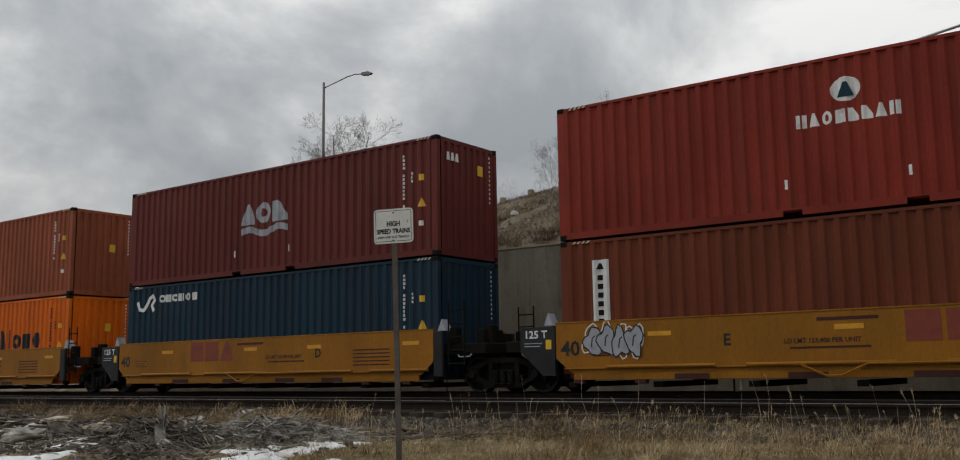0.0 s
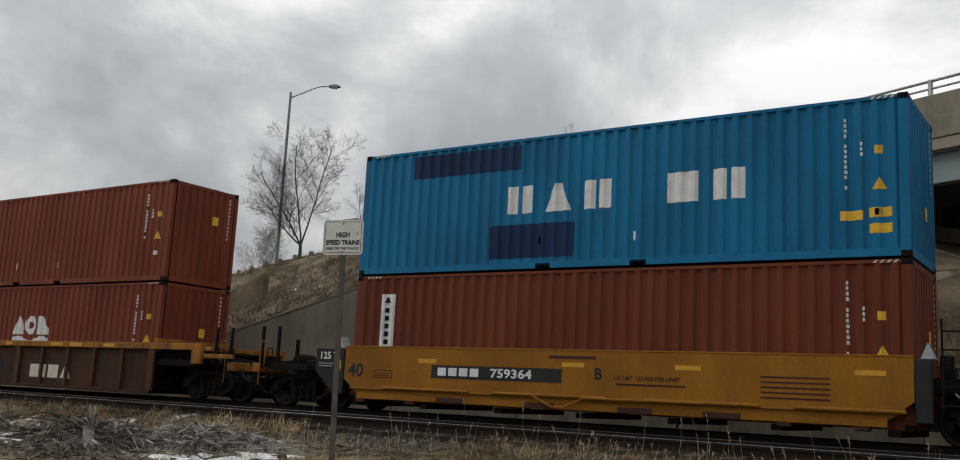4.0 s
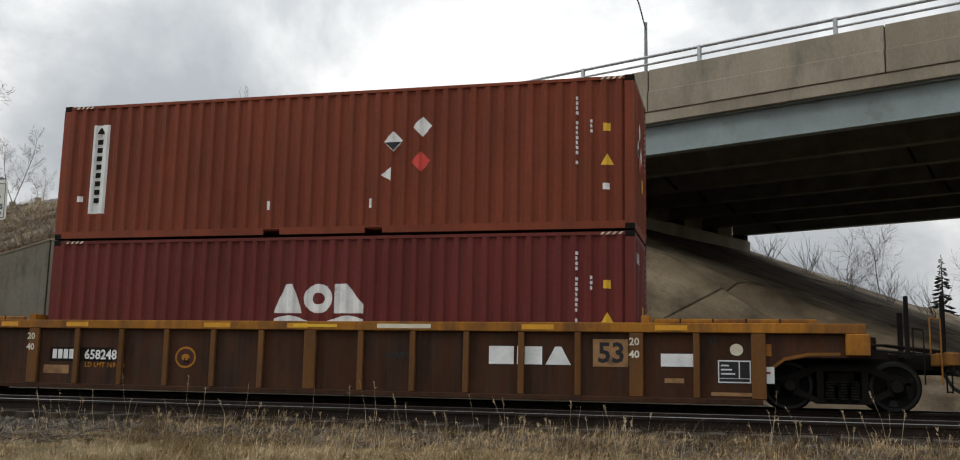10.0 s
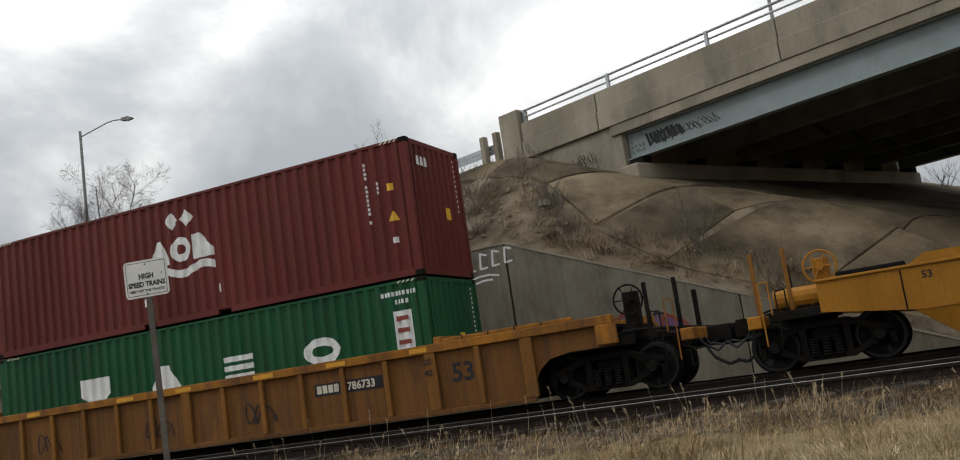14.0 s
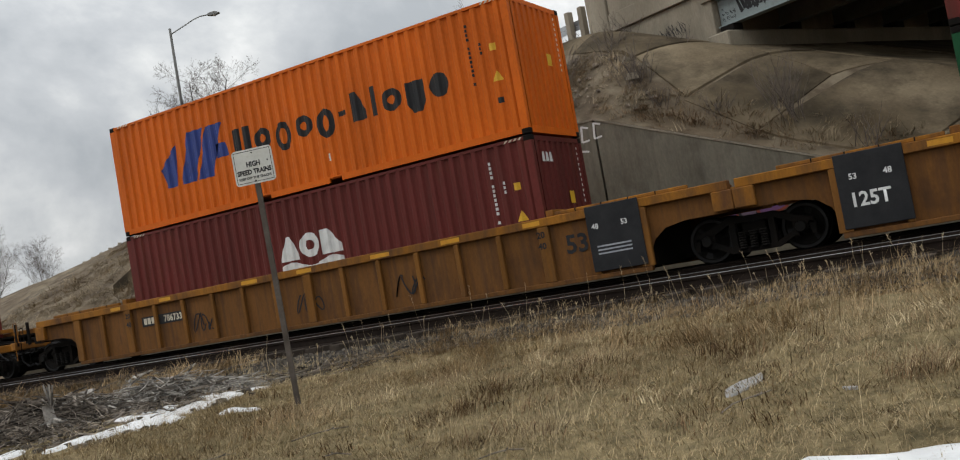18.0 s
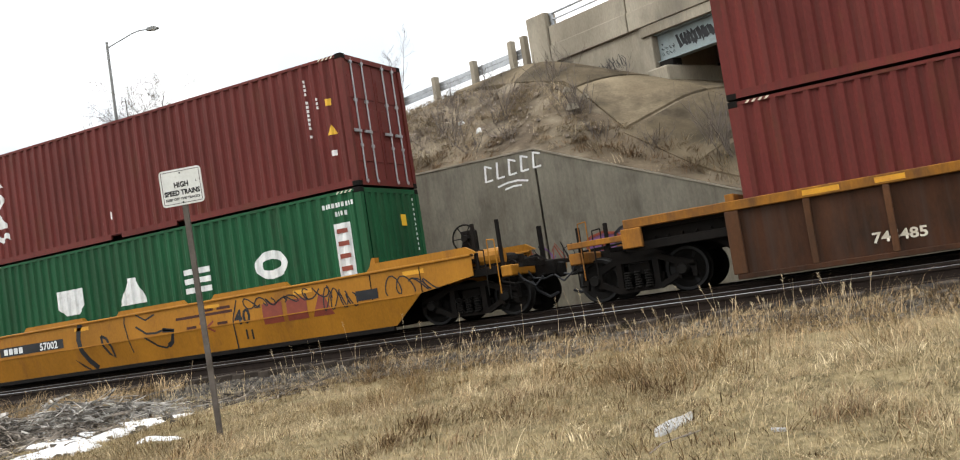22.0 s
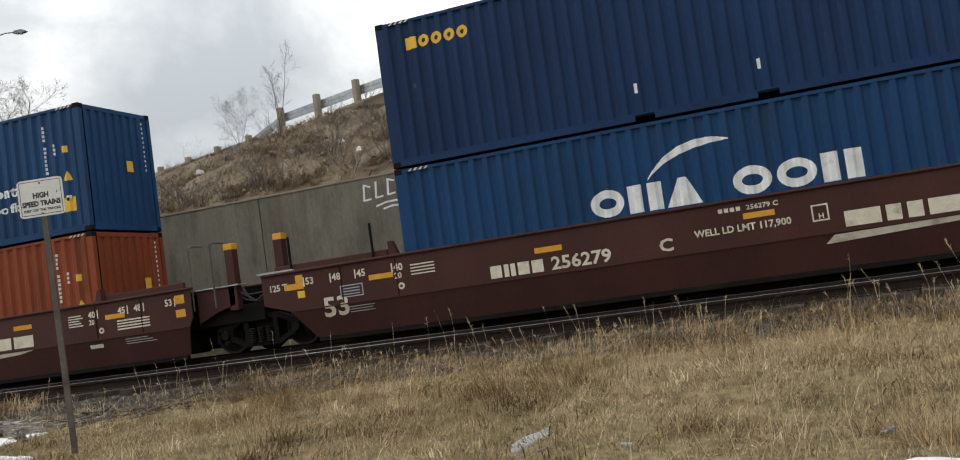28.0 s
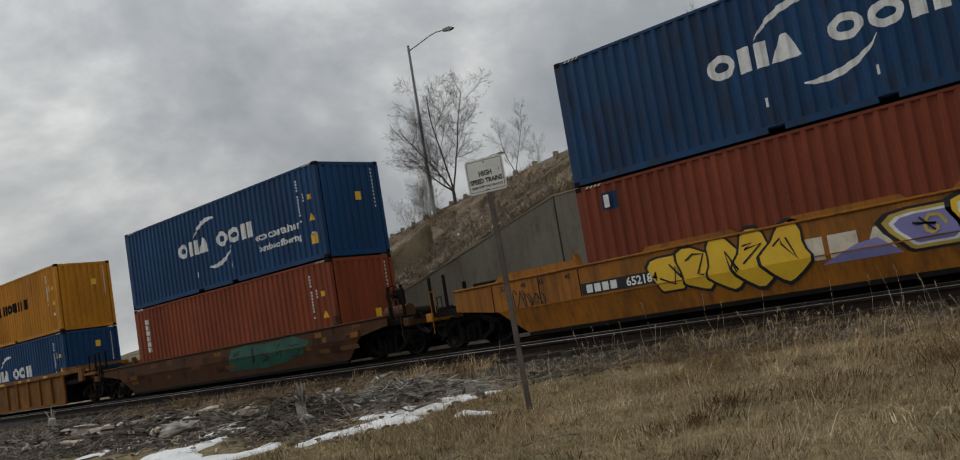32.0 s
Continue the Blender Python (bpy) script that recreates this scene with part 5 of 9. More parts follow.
def ribbed_car(label, material, chord, half, reach, ends, ribs=12, plates=True):
    """A well car with posts along its sides. half: half the length of the side plates; reach: of the top chord."""
    car = thing("well_car", label, "freight car", "cars of the train")
    for s in (-1, 1):
        bm = bmesh.new()
        prism(bm, [(-half, 0.22), (half, 0.22), (half, 1.36), (-half, 1.36)], s * 1.44 - 0.012, s * 1.44 + 0.012)
        part("side_plate", bm, material, car)
        bm = bmesh.new()
        box(bm, -reach, reach, s * 1.44 - 0.10, s * 1.44 + 0.10, 1.36, 1.53, 0.012)
        part("top_chord", bm, chord, car, "rust-edged yellow top rail")
        bm = bmesh.new()
        ya, yb = sorted((s * 1.40, s * 1.53))
        box(bm, -half, half, ya, yb, 0.16, 0.25, 0.01)
        part("bottom_chord", bm, material, car)
        n = ribs * 2 // 2
        for i in range(n + 1):
            x = -half + 0.06 + (2 * half - 0.12) * i / n
            wide = i in (0, n // 2, n) or (half > 7.5 and i in (2, n - 2))
            w = 0.12 if wide else 0.055
            bm = bmesh.new()
            ya, yb = sorted((s * 1.455, s * 1.535))
            box(bm, x - w, x + w, ya, yb, 0.252, 1.358, 0.012)
            part("side_post", bm, {WORN: RIBWORN if half > 7 else RIBDARK, TAWNY: RIBTAWNY}.get(material, material), car)
        for e in (-1, 1):
            if reach - half > 0.8:
                bm = bmesh.new()
                a = [(half, 1.358), (half, 0.5), (half + 0.12, 0.72), (half + 0.35, 0.90), (half + 0.75, 0.97), (reach, 0.97), (reach, 1.358)]
                # short cars have no skirt: a recessed dark sheet stands for the shaded void
                deep = s * (1.43 if half > 7 else 1.22)
                prism(bm, [(e * x, z) for x, z in a], deep - 0.012, deep + 0.012)
                part("end_skirt", bm, material if half > 7 else SOOTSHADE, car)
                if half > 7:
                    bm = bmesh.new()
                    box(bm, *sorted((e * 6.45, e * (reach - 0.75))), *sorted((s * 1.40, s * 1.50)), 1.532, 1.60, 0.01)
                    part("raised_lip", bm, chord, car)
                    for k in range(4):
                        xx = e * (6.9 + k * 0.55)
                        bm = bmesh.new()
                        box(bm, xx - 0.012, xx + 0.012, *sorted((s * 1.45, s * 1.504)), 1.534, 1.604)
                        part("lip_seam", bm, SOOTSHADE, car)
                else:
                    bm = bmesh.new()
                    box(bm, *sorted((e * (reach + 0.062), e * (reach + 1.15))), *sorted((s * 1.40, s * 1.50)), 1.16, 1.27, 0.01)
                    part("end_sill", bm, chord, car)
                bm = bmesh.new()
                box(bm, *sorted((e * (reach - 0.32), e * (reach + 0.06))), *sorted((s * 1.445, s * 1.56)), 1.0, 1.362, 0.015)
                part("jack_pad", bm, chord, car)
    for i in range(9):
        part("floor_beam", BEAM, SOOTSHADE, car).matrix_basis = pose(-half + 0.5 + (2 * half - 1.0) * i / 8, 0, 0)
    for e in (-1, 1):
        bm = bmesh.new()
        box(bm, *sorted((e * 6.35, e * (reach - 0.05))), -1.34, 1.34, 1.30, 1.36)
        part("bulkhead_deck", bm, SOOTSHADE, car)
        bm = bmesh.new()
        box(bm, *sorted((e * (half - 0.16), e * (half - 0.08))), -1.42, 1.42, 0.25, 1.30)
        part("bulkhead", bm, SOOTSHADE, car)
        bm = bmesh.new()
        box(bm, *sorted((e * 6.22, e * 6.38)), -1.42, 1.42, 1.533, 1.66, 0.01)
        part("container_guide", bm, chord, car)
    rg = random.Random(int(half * 77) + len(label))
    for i in range(7 if plates else 0):
        x = -half + 0.4 + (2 * half - 1.2) * (i + rg.uniform(0.1, 0.7)) / 7
        on_side(rect(bmesh.new(), x, x + rg.uniform(0.35, 0.6), 1.40, 1.49), "reflector", REFLECT, car, -1.544)
    return car


def smooth_car(label, material, half, nose, ends, top=1.47, hump=True, low=0.22, kink=0.80):
    """A well car with smooth folded side sheets. half: half length at the bottom; nose: at the top."""
    car = thing("well_car", label, "freight car", "cars of the train")
    (bl, kl, nl), (br, kr, nr) = ends or ((half, half + 0.75, nose), (half, half + 0.75, nose))
    for s in (-1, 1):
        bm = bmesh.new()
        up = [(x, s * 1.50, z) for x, z in ((-nl, top), (-nl, 0.98), (-kl, kink), (kr, kink), (nr, 0.98), (nr, top))]
        lo = [(x, y, z) for x, y, z in ((-kl, s * 1.50, kink), (-bl, s * 1.36, low), (br, s * 1.36, low), (kr, s * 1.50, kink))]
        for quad in (up, lo):
            a = [bm.verts.new(p) for p in quad]
            b = [bm.verts.new((p[0], p[1] - s * 0.03, p[2])) for p in quad]
            bm.faces.new(a)
            bm.faces.new(b[::-1])
            for i in range(len(a)):
                j = (i + 1) % len(a)
                bm.faces.new((a[i], b[i], b[j], a[j]))
        part("side_sheet", bm, material, car)
        bm = bmesh.new()
        ya, yb = sorted((s * 1.36, s * 1.535))
        box(bm, -nl, nr, ya, yb, top, top + 0.05, 0.012)
        part("top_flange", bm, material, car)
        if hump:
            for e in (-1, 1):
                bm = bmesh.new()
                ya, yb = sorted((s * 1.42, s * 1.512))
                prism(bm, [(e * x, z) for x, z in ((6.15, top + 0.052), (6.3, top + 0.2), (8.5, top + 0.2), (8.75, top + 0.052))], ya, yb)
                part("end_coaming", bm, material, car)
            for k, x in enumerate((-3.3, 0.0, 3.0)):
                bm = bmesh.new()
                ya, yb = sorted((s * 1.40, s * 1.515))
                prism(bm, [(x - 1.1, top + 0.052), (x - 1.0, top + 0.15), (x + 1.0, top + 0.15), (x + 1.1, top + 0.052)], ya, yb)
                part("stiffening_lip", bm, material, car)
    for i in range(9):
        part("floor_beam", BEAM, SOOTSHADE, car).matrix_basis = pose(-half + 0.4 + (2 * half - 0.8) * i / 8, 0, 0)
    for x in (-8.9, -7.4, -6.2, 6.2, 7.4, 8.9):
        if abs(x) < min(nl, nr) - 0.3:
            bm = bmesh.new()
            box(bm, x - 0.012, x + 0.012, -1.507, -1.49, kink + 0.02, top - 0.02)
            part("panel_seam", bm, SOOTSHADE, car)
    bm = bmesh.new()
    box(bm, -kl + 0.15, kr - 0.15, -1.509, -1.495, kink - 0.012, kink + 0.012)
    part("fold_seam", bm, material, car)
    bm = bmesh.new()
    box(bm, -bl + 0.05, br - 0.05, -1.40, -1.30, low - 0.10, low, 0.01)
    part("bottom_skirt", bm, SOOTSHADE, car)
    for e, foot, tip in ((-1, bl, nl), (1, br, nr)):
        bm = bmesh.new()
        box(bm, *sorted((e * 6.4, e * (tip - 0.05))), -1.34, 1.34, top - 0.14, top - 0.05)
        part("bulkhead_deck", bm, SOOTSHADE, car)
        bm = bmesh.new()
        box(bm, *sorted((e * (foot - 0.3), e * (foot - 0.22))), -1.33, 1.33, 0.25, top - 0.16)
        part("bulkhead", bm, SOOTSHADE, car)
        bm = bmesh.new()
        prism(bm, [(e * 6.16, top + 0.05), (e * 6.34, top + 0.05), (e * 6.34, top + 0.32), (e * 6.26, top + 0.32)], -1.44, -1.28)
        part("container_guide", bm, material, car)
    return car


def slab_car(label, material):
    """One unit of an articulated car with low plain side sheets and dark ends."""
    car = thing("well_car", label, "freight car", "cars of the train")
    for s in (-1, 1):
        bm = bmesh.new()
        ya, yb = sorted((s * 1.42, s * 1.45))
        prism(bm, [(-6.12, 1.52), (-6.12, 0.80), (-5.75, 0.50), (5.75, 0.50), (6.12, 0.80), (6.12, 1.52)], ya, yb)
        part("side_sheet", bm, material, car)
        bm = bmesh.new()
        ya, yb = sorted((s * 1.40, s * 1.46))
        box(bm, -5.7, 5.7, ya, yb, 0.36, 0.498, 0.008)
        part("bottom_chord", bm, material, car)
        bm = bmesh.new()
        ya, yb = sorted((s * 1.452, s * 1.50))
        box(bm, -5.9, 5.9, ya, yb, 0.575, 0.60, 0.005)
        part("sheet_ledge", bm, material, car)
        for x in (-3.1, -0.9, 1.2, 2.9):
            bm = bmesh.new()
            ya, yb = sorted((s * 1.462, s * 1.475))
            box(bm, x - 0.35, x + 0.35, ya, yb, 0.37, 0.47)
            part("drain_slot", bm, UMBER, car)
        bm = bmesh.new()
        for a, b in ((-4.9, -2.6), (-2.0, 0.6), (1.4, 3.6), (4.2, 6.0)):
            cyl(bm, (a, s * 1.50, 0.62), (b, s * 1.50, 0.62), 0.035, 0.035, 8)
        part("grab_rail", bm, material, car)
        bm = bmesh.new()
        pipe(bm, [(-1.0, s * 1.545, 0.60), (-0.55, s * 1.545, 0.40), (-0.3, s * 1.545, 0.40), (0.15, s * 1.545, 0.60), (2.6, s * 1.545, 0.61)], 0.022, 5)
        part("brake_rod", bm, material, car)
        bm = bmesh.new()
        ya, yb = sorted((s * 1.36, s * 1.46))
        box(bm, -6.12, 6.12, ya, yb, 1.52, 1.55, 0.006)
        part("top_edge", bm, material, car)
        for x in (-5.6, -4.2, 4.0, 5.3):
            bm = bmesh.new()
            box(bm, x - 0.13, x + 0.13, *sorted((s * 1.30, s * 1.45)), 0.28, 0.42, 0.02)
            part("floor_hook", bm, UMBER, car)
        bm = bmesh.new()
        ya, yb = sorted((s * 1.36, s * 1.47))
        prism(bm, [(-7.0, 1.47), (-7.0, 0.95), (-6.62, 0.62), (-6.45, 0.45), (-6.14, 0.45), (-6.14, 1.47)], ya, yb)
        part("end_panel", bm, BLACK, car, "black end panel with white marks")
        bm = bmesh.new()
        box(bm, 6.14, 6.40, ya, yb, 0.45, 1.50, 0.02)
        part("end_panel", bm, BLACK, car)
        bm = bmesh.new()
        for x in (6.55, 7.0):
            cyl(bm, (x, s * 1.42, 0.7), (x, s * 1.42, 2.15), 0.02, 0.02, 6)
        for k in range(5):
            cyl(bm, (6.55, s * 1.42, 0.75 + 0.3 * k), (7.0, s * 1.42, 0.75 + 0.3 * k), 0.016, 0.016, 6)
        part("ladder", bm, SOOTSHADE, car)
    for i in range(7):
        part("floor_beam", BEAM, SOOTSHADE, car).matrix_basis = pose(-5.8 + i * 1.93, 0, 0.03)
    for e in (-1, 1):
        bm = bmesh.new()
        box(bm, *sorted((e * 6.15, e * 7.5)), -1.3, 1.3, 0.95, 1.2, 0.02)
        rg = random.Random(5 + e)
        for i in range(7):
            xx, y = e * rg.uniform(6.3, 7.4), rg.uniform(-1.2, 1.0)
            box(bm, xx - 0.1, xx + 0.1, y - 0.12, y + 0.12, 1.2, 1.2 + rg.uniform(0.1, 0.5), 0.02)
        part("end_frame", bm, SOOTSHADE, car)
        bm = bmesh.new()
        prism(bm, [(e * 6.22, 1.5), (e * 6.44, 1.5), (e * 6.33, 1.76)], -1.4, -1.15)
        part("container_guide", bm, GREYMARK, car)
        for k in range(2):
            bm = bmesh.new()
            pipe(bm, [(e * 6.5, -1.25 + 0.1 * k, 1.25), (e * 6.75, -1.3, 1.02 - 0.12 * k), (e * 7.05, -1.3, 1.0 - 0.1 * k), (e * 7.35, -1.2, 1.2)], 0.016, 5)
            part("air_hose", bm, GREYMARK if k else SOOTSHADE, car)
    return car

# ---- the consist, from the front: centre of each car along the train ----
CENTRES = {1: -4.86, 2: -20.41, 3: -35.90, 4: -51.27, 5: -70.54, 6: -90.28, 7: -111.87, 8: -135.45, 9: -159.12, 10: -178.78, 11: -198.71, 12: -220.43, 13: -240.47, 14: -262.29, 15: -281.53, 16: -301.15, 17: -325.03, 18: -346.55, 19: -365.34}
FLOOR_Z = {1: 0.37, 2: 0.37, 3: 0.35, 4: 0.31, 5: 0.36, 6: 0.35, 7: 0.32, 8: 0.32, 9: 0.35, 10: 0.34, 11: 0.37, 12: 0.37, 13: 0.36, 14: 0.36, 15: 0.36, 16: 0.32, 17: 0.35, 18: 0.33, 19: 0.31}
LOW_STACK = 2.591 / 2.896  # the one lower box on the line's older, lower height
STACK = 0.02
LOADS = {
    1: ("red", "bright red corrugated container with a white round emblem", "brown", "brown container with a tall white panel"),
    2: ("maroon", "maroon container with a faded grey emblem and waves", "navy", "dark navy container with a white emblem"),
    3: ("salmon", "plain orange-brown corrugated container", "orange", "bright orange container with blue and black shapes"),
    4: ("sky", "sky-blue container with patched repairs and white blocks", "brown", "brown container with a tall white panel"),
    5: ("oxide", "red-oxide container with a tall white panel", "oxide", "red container with a large white emblem"),
    6: ("green", "green container with four large white shapes", "oxide", "red-oxide container with a tall white panel"),
    7: ("oxide", "red-oxide container with hazard diamonds", "maroon", "maroon container with a large white emblem"),
    8: ("maroon", "maroon container with a vertical white emblem", "maroon", "maroon container with a large white emblem"),
    9: ("maroon", "maroon container with a white emblem and diamonds", "green", "green container with large white shapes"),
    10: ("maroon", "maroon container with a grey emblem and waves", "green", "green container with large white shapes"),
    11: ("orange", "bright orange container with blue and black shapes", "maroon", "dark maroon container with a white emblem"),
    12: ("maroon", "maroon container with a small black and yellow badge", "maroon", "maroon container with a large white emblem"),
    13: ("maroon", "maroon container with vertical white emblem and forward doors", "green", "green container with four large white shapes"),
    14: ("maroon", "dark maroon container with white emblem and swooshes", "rust", "orange-brown container with a vertical white mark"),
    15: ("deepblue", "deep blue container with a small yellow mark", "blue", "blue container with a large white emblem"),
    16: ("blue", "blue container lettered for bamboo flooring", "rust", "orange-brown container with a vertical white mark"),
    17: ("gritblue", "dirty blue container with a white emblem", "oxide", "red-oxide container with a small square badge"),
    18: ("blue", "blue container lettered for bamboo flooring", "rust", "orange-brown container with a vertical white mark"),
    19: ("yellow", "golden yellow container with dark block marks", "blue", "blue container with a white emblem"),
}


def load_for(n):
    up, ul, low, ll = LOADS[n]
    top = container(up, ul + ", on top", doors_right=(n == 13))
    bottom = container(low, ll + ", in a well")
    small_marks(top, n * 7, WHITE if up not in ("orange",) else BLACK, up == "green")
    small_marks(bottom, n * 7 + 3, WHITE if low not in ("orange",) else BLACK, low == "green")
    if n != 13:
        end_marks(top, n, True, up == "maroon" and n != 14)
    end_marks(bottom, n + 40, True, low == "maroon")
    return bottom, top


def dress(n, low, up):
    if n == 1:
        emblem(up, "twin tri ring block foot foot tri twin", -0.92, 1.62, 0.19, 0.25, 0.045, WHITE)
        on_side(glyph(bmesh.new(), "disc", -0.27, 2.0, 0.54, 0.46), "logo_shape", WHITE, up)
        on_side(glyph(bmesh.new(), "tri", -0.15, 2.08, 0.30, 0.28), "logo_shape", PAINTS["navy"], up, -CW - 0.003)
        panel_mark(low, 0.8)
    if n == 2:
        wave_mark(up, -1.45, 1.35, 0.94)
        emblem(low, "ring block ring twin ring block", -4.55, 2.36, 0.25, 0.22, 0.055, WHITE)
        bm = bmesh.new()
        stroke(bm, [(-5.6, 2.42), (-5.5, 2.2), (-5.3, 2.16), (-5.15, 2.3), (-5.0, 2.5), (-4.85, 2.58), (-4.75, 2.45), (-4.9, 2.3), (-4.8, 2.12)], 0.12, 0)
        on_side(bm, "logo_shape", WHITE, low, -CW - 0.004)
    if n in (3,):
        arrow_mark(low, 1.45)
    if n == 4:
        emblem(up, "twin tri twin - block twin", -2.0, 1.22, 0.62, 0.6, 0.3, WHITE)
        for x0, x1, z0, z1, m in ((-4.65, -1.7, 2.2, 2.74, "deepblue"), (-2.45, -0.35, 0.25, 0.98, "deepblue"), (-4.0, -1.3, 1.35, 1.98, "blue"), (-0.6, 2.0, 1.2, 2.1, "blue")):
            on_side(rect(bmesh.new(), x0, x1, z0, z1), "repair_patch", PAINTS[m], up, None, "repainted blue patch") if m == "deepblue" else None
        for x, z in ((4.94, 0.67), (5.42, 0.71), (5.42, 0.43)):
            plate(up, x, x + 0.38, z, z + 0.17, SIGNY)
        panel_mark(low, 0.8)
    if n == 5:
        panel_mark(up)
        wave_mark(low, -0.85, 1.75, 1.05)
    if n == 6:
        shapes_mark(up, 1.2)
        plate(up, -0.24, 0.69, 0.64, 0.74, WHITE)
        panel_mark(low, 0.6)
    if n == 7:
        panel_mark(up)
        for i, (py, pz, m) in enumerate(((-0.19, 1.40, HAZARD), (-0.17, 2.03, WHITE), (-0.47, 1.64, WHITE), (0.08, 1.60, WHITE))):
            bm = bmesh.new()
            bm.faces.new([bm.verts.new((CL + 0.002 + 0.0006 * i, py + a * 0.17, pz + b * 0.19)) for a, b in ((-1, 0), (0, -1), (1, 0), (0, 1))])
            part("hazard_diamond", bm, m, up)
        bm = bmesh.new()
        bm.faces.new([bm.verts.new((CL + 0.006, -0.47 + a * 0.14, 1.64 + b * 0.15)) for a, b in ((-1, 0), (0, -1), (1, 0))])
        part("marking", bm, BLACK, up)
        for x, z, m in ((1.43, 1.82, WHITE), (2.02, 2.09, WHITE), (2.0, 1.40, HAZARD)):
            on_side(poly(bmesh.new(), [(x - 0.2, z), (x, z - 0.2), (x + 0.2, z), (x, z + 0.2)]), "hazard_diamond", m, up)
        on_side(poly(bmesh.new(), [(1.26, 1.80), (1.43, 1.64), (1.60, 1.80)]), "marking", BLACK, up, -CW - 0.003)
        on_side(poly(bmesh.new(), [(1.18, 1.16), (1.4, 1.04), (1.4, 1.3)]), "marking", WHITE, up)
        wave_mark(low, -1.25, 1.48, 1.08)
    if n == 8:
        shape_column(up)
        wave_mark(low, -1.15, 1.55, 1.08)
        on_side(poly(bmesh.new(), [(0.29, 2.39), (0.49, 2.19), (0.69, 2.39), (0.49, 2.59)]), "hazard_diamond", HAZARD, up)
        bm = bmesh.new()
        stroke(bm, [(0.27, 2.39), (0.49, 2.17), (0.71, 2.39), (0.49, 2.61), (0.27, 2.39)], 0.03, 0)
        on_side(bm, "marking", WHITE, up)
    if n in (9, 10):
        wave_mark(up, -1.35 + 0.3 * (n == 9), 1.4, 1.05)
        if n == 9:
            for x in (-0.22, 0.22):
                on_side(poly(bmesh.new(), [(x - 0.2, 2.36), (x, 2.16), (x + 0.2, 2.36), (x, 2.56)]), "hazard_diamond", WHITE, up)
        shapes_mark(low, 1.15)
    if n == 11:
        arrow_mark(up, 1.25)
        wave_mark(low, -1.5, 1.5, 1.1)
    if n == 12:
        on_side(rect(bmesh.new(), -5.55, -4.2, 2.08, 2.62), "badge", BLACK, up, None, "black badge with yellow beam")
        on_side(poly(bmesh.new(), [(-5.3, 2.42), (-4.26, 2.58), (-4.26, 2.38)]), "logo_shape", SIGNY, up, -CW - 0.003)
        emblem(up, "block block block block", -5.3, 2.13, 0.2, 0.2, 0.04, WHITE, -CW - 0.003)
        wave_mark(low, -1.35, 1.55, 1.1)
    if n == 13:
        shape_column(up)
        shapes_mark(low, 1.2)
    if n == 14:
        swoosh_mark(up, -2.1, 1.25, 1.0)
        for i in range(6):
            on_side(glyph(bmesh.new(), "twin" if i % 2 else "block", -5.35, 2.28 - i * 0.205, 0.26, 0.17), "logo_shape", WHITE, low)
    if n == 15:
        emblem(up, "block ring ring ring ring", -5.5, 2.27, 0.24, 0.24, 0.03, SIGNY)
        plate(up, -5.45, -5.38, 1.5, 1.6, TEAL)
        swoosh_mark(low, -1.0, 1.45, 1.25)
    if n in (16, 18):
        swoosh_mark(up, -2.35, 1.2, 0.98)
        words(up, "eco container", 2.52, 1.10, 0.255, WHITE, None, 1.22)
        words(up, "bamboo flooring", 2.66, 0.74, 0.21, WHITE, None, 1.18)
        plate(up, 5.4, 5.75, 0.5, 0.82, SIGNY)
        plate(up, 1.9, 2.9, 1.55, 2.0, PAINTS["paleblue"], "repair_patch", None, "paler repainted patch") if n == 16 else None
        for i in range(6):
            on_side(glyph(bmesh.new(), "twin" if i % 2 else "block", -5.35, 2.28 - i * 0.205, 0.26, 0.17), "logo_shape", WHITE, low)
    if n == 17:
        swoosh_mark(up, -1.6, 1.3, 0.98)
        plate(up, 5.4, 5.75, 0.5, 0.82, SIGNY)
        on_side(rect(bmesh.new(), -5.45, -5.0, 2.26, 2.64), "badge", PAINTS["deepblue"], low, None, "small dark blue square badge")
        on_side(rect(bmesh.new(), -5.36, -5.22, 2.31, 2.59), "marking", WHITE, low, -CW - 0.003)
    if n == 19:
        emblem(up, "twin tri twin ring cup twin block", -1.4, 1.38, 0.5, 0.45, 0.12, SOOTSHADE)
        swoosh_mark(low, -1.8, 1.3, 0.9)




def car_text(car, text, x, z, h, m, y, stretch=1.0):
    return words(car, text, x, z, h, m, y, stretch)


def tag_strokes(car, x, z, w, h, n, material, y, seed, wide=0.03):
    """A sprayed signature: n curling strokes side by side, each of its own bends, no letters."""
    rg = random.Random(seed)
    for k in range(n):
        cx, cw = x + w * (k + 0.5) / n, w / n * rg.uniform(0.55, 0.8)
        a, b, f = rg.uniform(0, 6), rg.uniform(0, 6), rg.uniform(0.75, 1.25)
        path = [(cx + cw * math.sin(a + f * q) + 0.06 * w * (q / 9 - 0.5), z + h * (0.5 + 0.5 * math.sin(b + 1.45 * f * q)) * (0.8 + 0.2 * math.cos(k))) for q in [i * 0.5 for i in range(11)]]
        bm = bmesh.new()
        stroke(bm, path, wide, 0)
        on_side(bm, "graffiti", material, car, y - 0.0006 * k)


